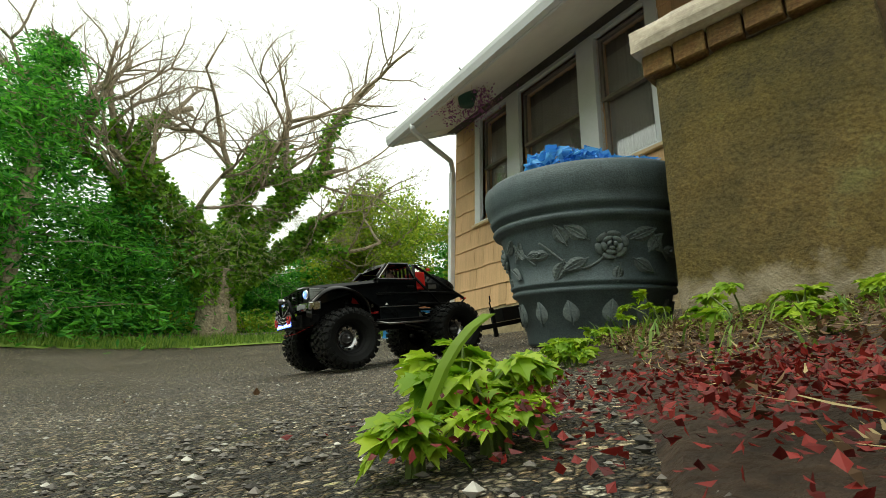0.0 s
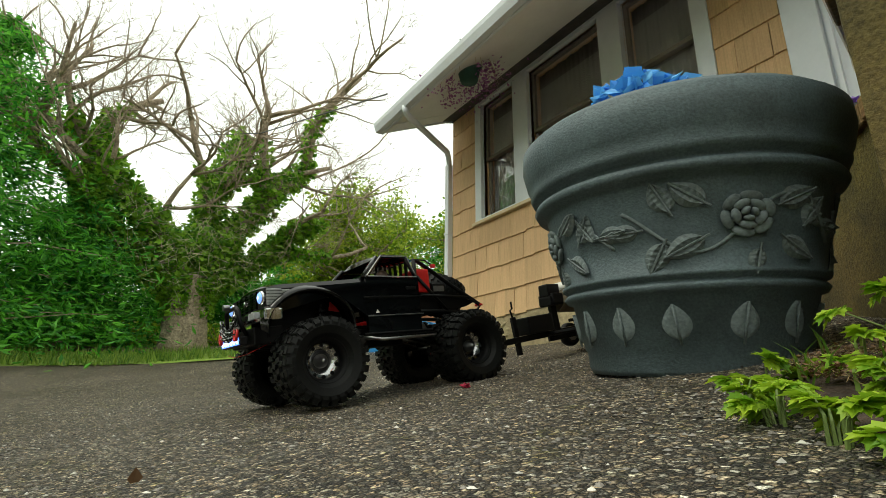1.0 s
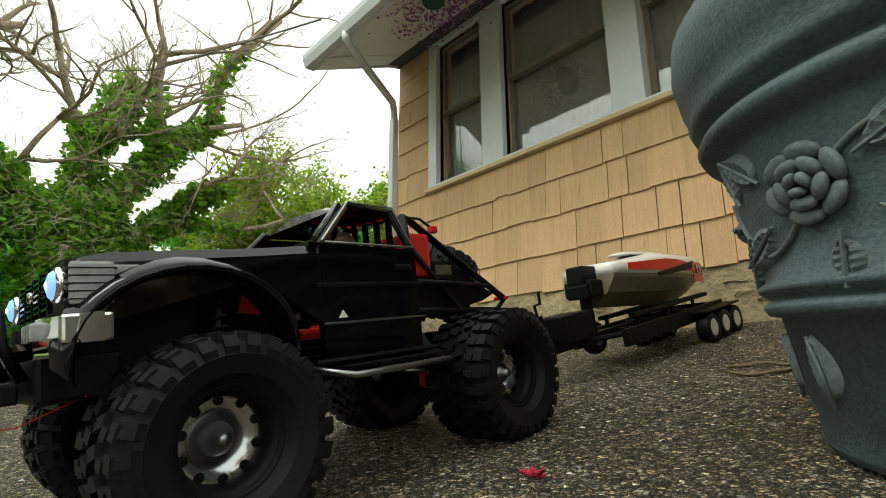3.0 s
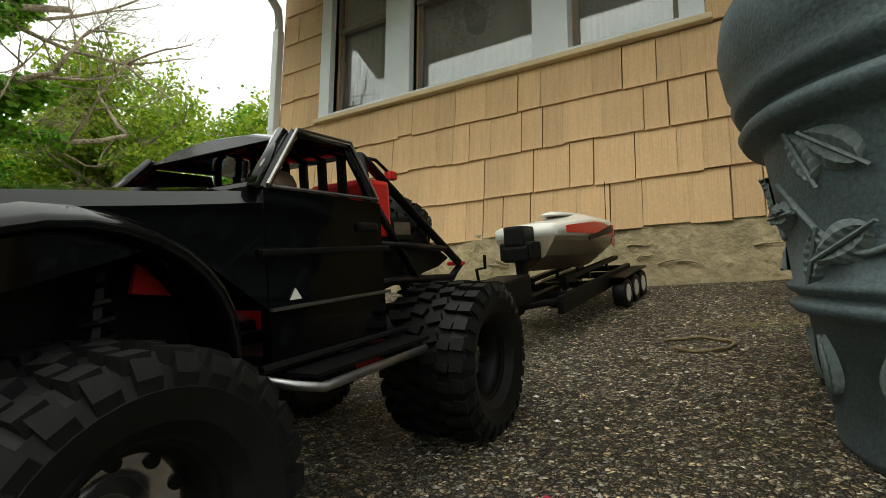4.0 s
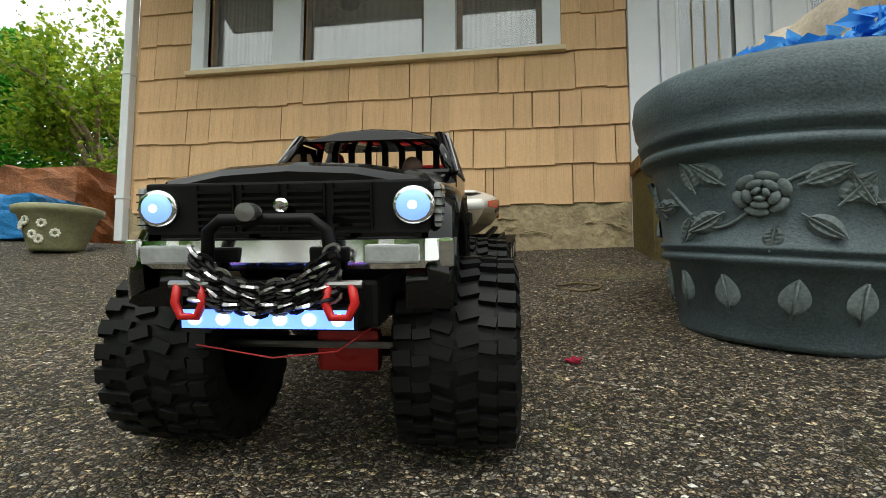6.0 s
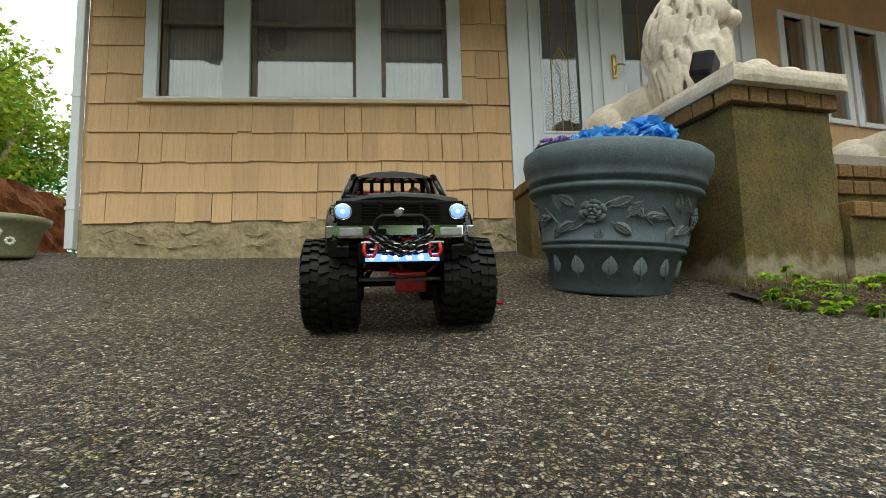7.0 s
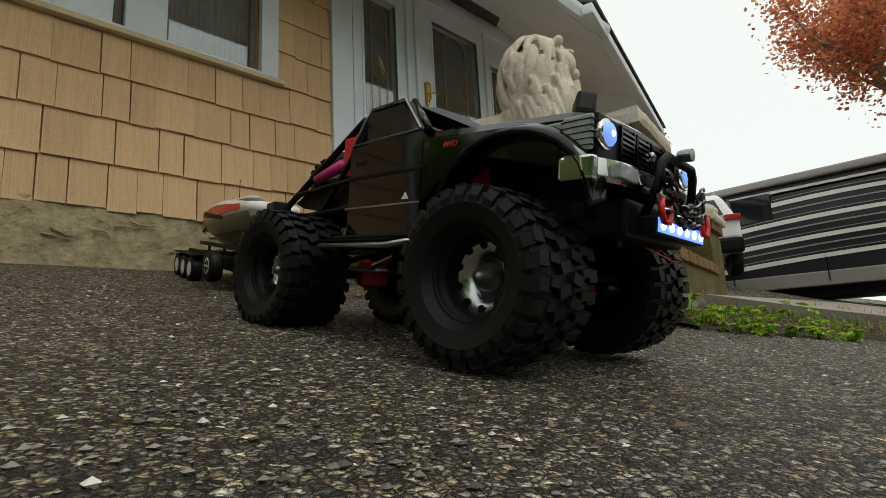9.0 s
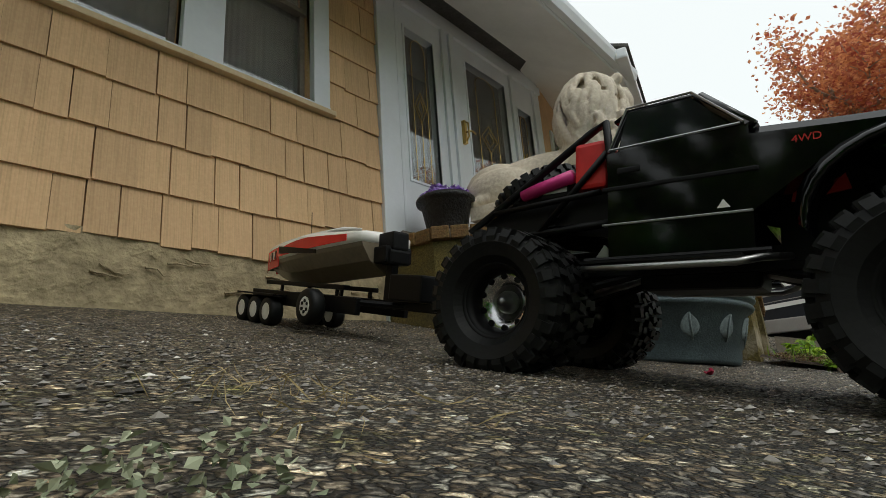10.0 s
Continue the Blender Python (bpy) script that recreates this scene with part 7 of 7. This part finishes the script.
def build_shrubs():
    rng = np.random.default_rng(5)
    for x, y, h, mat, label in ((-6.6, -2.68, 0.40742, M_SPRING, "low yellow-green shrub under the trees"), (-6.9, -1, 0.40742, M_SPRING, "low yellow-green shrub at the lawn edge"), (-7, -3.7, 0.40742, M_SPRING, "low sprawling shrub under the evergreens"), (-7.4, -0, 0.488904, M_IVY, "dark green shrub at the lawn edge"), (-7.2, 0.96, 0.570388, M_IVY, "dark green shrub behind the drive")):
        s = thing("shrub", pose(x, y, ground_z(x, y)), label, "shrub", "shrubs along the lawn")
        bm = bmesh.new()
        for k in range(14):
            a = rng.uniform(0, 6.28)
            tube([(0, 0, 0), (0.3 * math.cos(a), 0.4 * math.sin(a), h * 0.6), (0.5 * math.cos(a), 0.7 * math.sin(a), h * rng.uniform(0.7, 1.1))], 0.012, 4, bm, taper=0.004)
        part("stem_cluster", bm, M_BARK, s)
        v, f = leaf_cloud(rng.normal(size=(900, 3)) * (0.3, 0.5, h * 0.3) + (0, 0, h * 0.6), 0.09, rng)
        from_arrays("foliage", v, f, mat, s)
    # blades along the edge of the lawn
    vs, fs = [], []
    for _ in range(9000):
        y = rng.uniform(-11, 3)
        x = -3.4 - 0.35 * noise.noise((y * 0.8, 3, 0)) - abs(rng.normal()) * 0.9
        z, h, a = ground_z(x, y) + 0.01, rng.uniform(0.05, 0.16), rng.uniform(0, 6.28)
        n0 = len(vs)
        dx, dy = math.cos(a) * 0.012, math.sin(a) * 0.012
        vs += [(x - dx, y - dy, z), (x + dx, y + dy, z), (x + rng.normal() * 0.04, y + rng.normal() * 0.04, z + h)]
        fs.append((n0, n0 + 1, n0 + 2))
    tagged(from_arrays("grass", vs, fs, M_GRASS), "bright grass blades along the edge of the lawn", "grass", kind="stuff")
    # two weathered garden ornaments on the lawn
    a = part("garden_ornament", lathe([(0.13, 0), (0.13, 0.06), (0.09, 0.08), (0.08, 0.22), (0.11, 0.26), (0.13, 0.36), (0.1, 0.46), (0.12, 0.55), (0.06, 0.62), (0.0, 0.63)], 14), M_LIMESTONE, smooth=True)
    a.matrix_world = pose(-4.75, -4.41, ground_z(-4.75, -4.41))
    tagged(a, "weathered pale stone garden statue on the lawn", "garden statue")
    b = part("garden_ornament", lathe([(0.08, 0), (0.08, 0.05), (0.06, 0.08), (0.09, 0.2), (0.05, 0.3), (0.055, 0.36), (0.0, 0.4)], 12), M_LIMESTONE, smooth=True)
    b.matrix_world = pose(-5.0, -5.3, ground_z(-5.0, -5.3))
    tagged(b, "small weathered stone ornament on the lawn", "garden statue")
    w = tube([(-6.0, -2.5, 4.6), (-3.0, -1.5, 3.6), (0.2, -0.95, 2.75)], 0.008, 4)
    tagged(part("overhead_cable", w, M_WIRE), "thin overhead cable running to the house", "cable")


build_shrubs()


# ---- parked vehicles ----
def build_motorhome():
    m = pose(12.6, -1.0, ground_z(12.6, -1.0) - 0.1, 0, 0, 0) @ Matrix.Scale(1.15, 4)
    c = thing("motorhome", m, "large dark motorhome with sweeping silver stripes", "motorhome")
    # long side faces -x, towards the house front
    y0, y1, H = -6.0, 3.2, 2.1
    part("body", loft([[(x, y, z) for x, z in ((0, 0.35), (-0.02, 1.2), (0, H - 0.1), (0.1, H), (2.2, H), (2.3, H - 0.1), (2.3, 0.35))] for y in (y0, y0 + 0.08, y1 - 0.08, y1)]), M_COACH, c, "dark metallic body")
    part("lower_skirt", boxed(((-0.02, y0 + 0.05, 0.28), (0.3, y1 - 0.05, 0.5)), bevel=0.02), M_SILVER, c, "grey lower panels")
    for k in range(13):
        pts = []
        for t in np.linspace(0, 1, 22):
            y = y1 - 0.2 - t * 8.2
            z = 0.42 + 0.1 * k * (1 - 0.5 * t) + 0.62 * math.sin(t * 2.9) * (0.5 + 0.04 * k)
            pts.append((y, min(z, H - 0.3), t))
        w = (0.09, 0.014, 0.03)[k % 3]
        part("stripe", loft([[(-0.034, y, z), (-0.034, y, z + w * (1 - 0.7 * t)), (-0.024, y, z + w * (1 - 0.7 * t)), (-0.024, y, z)] for y, z, t in pts]), M_SILVER if k % 3 else M_BOATWHITE, c)
    for ya, yb, za, zb in ((-2.6, -1.3, 1.35, 1.85), (0.4, 1.5, 1.4, 1.85), (-5.2, -4.0, 1.35, 1.9)):
        part("window", boxed(((-0.036, ya, za), (-0.018, yb, zb)), bevel=0.01), M_CARGLASS, c, "dark tinted window")
    part("awning", boxed(((-0.14, y0 + 0.4, H - 0.16), (0.0, y1 - 0.4, H - 0.04)), bevel=0.03), M_SILVER, c)
    for ya in (-3.6, -0.3, 1.9):
        part("roof_unit", boxed(((0.7, ya, H), (1.5, ya + 0.8, H + 0.16)), bevel=0.06), M_FLAT, c)
    for y in (-1.9, 2.0):
        w = new("wheel")
        w.parent = c
        w.matrix_local = pose(-0.02, y, 0.36, 0, 90, 0)
        part("tyre", lathe([(0.2, -0.12), (0.34, -0.12), (0.37, -0.08), (0.37, 0.1), (0.2, 0.1), (0.2, -0.12)], 30), M_RUBBER, w, smooth=True)
        part("rim", lathe([(0.0, -0.1), (0.08, -0.11), (0.18, -0.08), (0.21, -0.125), (0.21, 0.08), (0.0, 0.08)], 26), M_CHROME, w, smooth=True)
    part("undercarriage", boxed(((0.2, y0 + 0.3, 0.12), (2.1, y1 - 0.3, 0.36))), M_FLAT, c)
    for k in range(6):
        part("locker_seam", boxed(((-0.034, y0 + 0.6 + k * 1.3, 0.34), (-0.028, y0 + 0.615 + k * 1.3, 0.74))), M_FLAT, c)


build_motorhome()


def build_suv():
    m = pose(10.9, 0.6, ground_z(10.9, 0.6) - 0.02, 0, 0, -62)
    c = thing("parked_car", m, "white compact sport utility car with red tail lamps", "car")
    prof = [(-1.55, 0.32), (-1.6, 0.55), (-1.56, 0.78), (-1.42, 0.86), (-1.2, 1.2), (-1.05, 1.3), (0.2, 1.34), (0.75, 0.98), (1.5, 0.86), (1.65, 0.6), (1.62, 0.3)]
    secs = []
    for x, k, s in ((-0.7, 0.9, 0.0), (-0.68, 0.97, 0), (-0.6, 1.0, 0), (0.6, 1.0, 0), (0.68, 0.97, 0), (0.7, 0.9, 0)):
        secs.append([(x * (1.0 if z < 0.9 else 1 - 0.22 * (z - 0.9) / 0.4), y * k, z) for y, z in prof])
    part("body", loft(secs), M_CARWHITE, c, "white painted body")
    part("rear_window", loft([[(-0.5, -1.44, 0.9), (0.5, -1.44, 0.9), (0.5, -1.42, 0.9), (-0.5, -1.42, 0.9)], [(-0.44, -1.245, 1.18), (0.44, -1.245, 1.18), (0.44, -1.225, 1.18), (-0.44, -1.225, 1.18)]]), M_CARGLASS, c, "dark rear window")
    for s in (-1, 1):
        part("side_window", extruded([(-1.15, 0.92), (-1.0, 1.22), (0.15, 1.26), (0.55, 0.96)], s * 0.66, s * 0.69, "x"), M_CARGLASS, c, "dark side window")
        part("tail_lamp", boxed(((s * 0.6 - 0.12, -1.6, 0.78), (s * 0.6 + 0.1, -1.4, 0.87)), bevel=0.02), M_TAIL, c, "red tail lamp")
        for y in (-1.0, 1.0):
            w = new("wheel")
            w.parent = c
            w.matrix_local = pose(s * 0.64, y, 0.26, 0, 90, 0)
            part("tyre", lathe([(0.16, -0.08), (0.25, -0.08), (0.265, -0.05), (0.265, 0.05), (0.25, 0.08), (0.16, 0.08), (0.16, -0.08)], 26), M_RUBBER, w, smooth=True)
            part("rim", lathe([(0.0, -0.07), (0.05, -0.075), (0.15, -0.06), (0.165, -0.082), (0.165, 0.082), (0.15, 0.06), (0.05, 0.075), (0.0, 0.07)], 22), M_SILVER, w, smooth=True)
    part("bumper", boxed(((-0.68, -1.66, 0.3), (0.68, -1.5, 0.52)), bevel=0.05), M_FLAT, c)
    part("plate_bars", boxed(((-0.18, -1.625, 0.6), (0.18, -1.6, 0.7))), M_LENS, c)
    for s in (-1, 1):
        part("roof_rail", tube([(s * 0.52, -0.95, 1.33), (s * 0.52, -0.85, 1.37), (s * 0.52, 0.1, 1.39), (s * 0.52, 0.2, 1.34)], 0.015, 6), M_SILVER, c)


build_suv()


# ---- shingles of the front wall ----
def build_shingles():
    rng = random.Random(17)
    step = 0.2425
    cache = {}
    def shingle(x0, x1, z, top):
        w = round((x1 - x0 - 0.003) / 0.01) * 0.01
        key = (round(w, 2), round(top - z, 3))
        if key not in cache:
            h = top - z
            sec = lambda x: [(x, -0.026, 0.0), (x, -0.012, h), (x, 0.019, h), (x, -0.006, 0.0)]
            bm = loft([sec(0.0), sec(w)])
            me = bpy.data.meshes.new("shingle")
            bm.to_mesh(me)
            bm.free()
            me.materials.append(M_SHINGLE)
            cache[key] = me
        ob = new("shingle", cache[key])
        ob.parent = wall_front
        ob.location = (x0, 0.0, z + rng.choice((0, 0, 0, 0.004, -0.005, 0.009)))
    z = SHB
    while z < SOF - 0.03:
        top = min(z + step + 0.01, SOF - 0.004)
        if z + step * 0.5 < TB:
            spans = [(X0 + 0.03, WX)]
            if top > TB:
                top = TB - 0.002
        else:
            spans = [(X0 + 0.03, TL - 0.003), (TR + 0.003, WX)]
            if z < TB + 0.01:
                z = TB - 0.0
        for a, b in spans:
            x = a
            while x < b - 0.02:
                w = rng.uniform(0.11, 0.215)
                if b - x - w < 0.07:
                    w = b - x
                shingle(x, x + w, z, top)
                x += w
        z += step


build_shingles()

# what nobody could count stays joined
for ob in bpy.data.objects:
    if ob.name.split(".")[0] in ("stem_cluster", "foliage", "blossom_haze", "trailing_plant", "twig_haze", "dead_vine", "ivy", "crown", "branch_frame"):
        tagged(ob, kind="stuff")
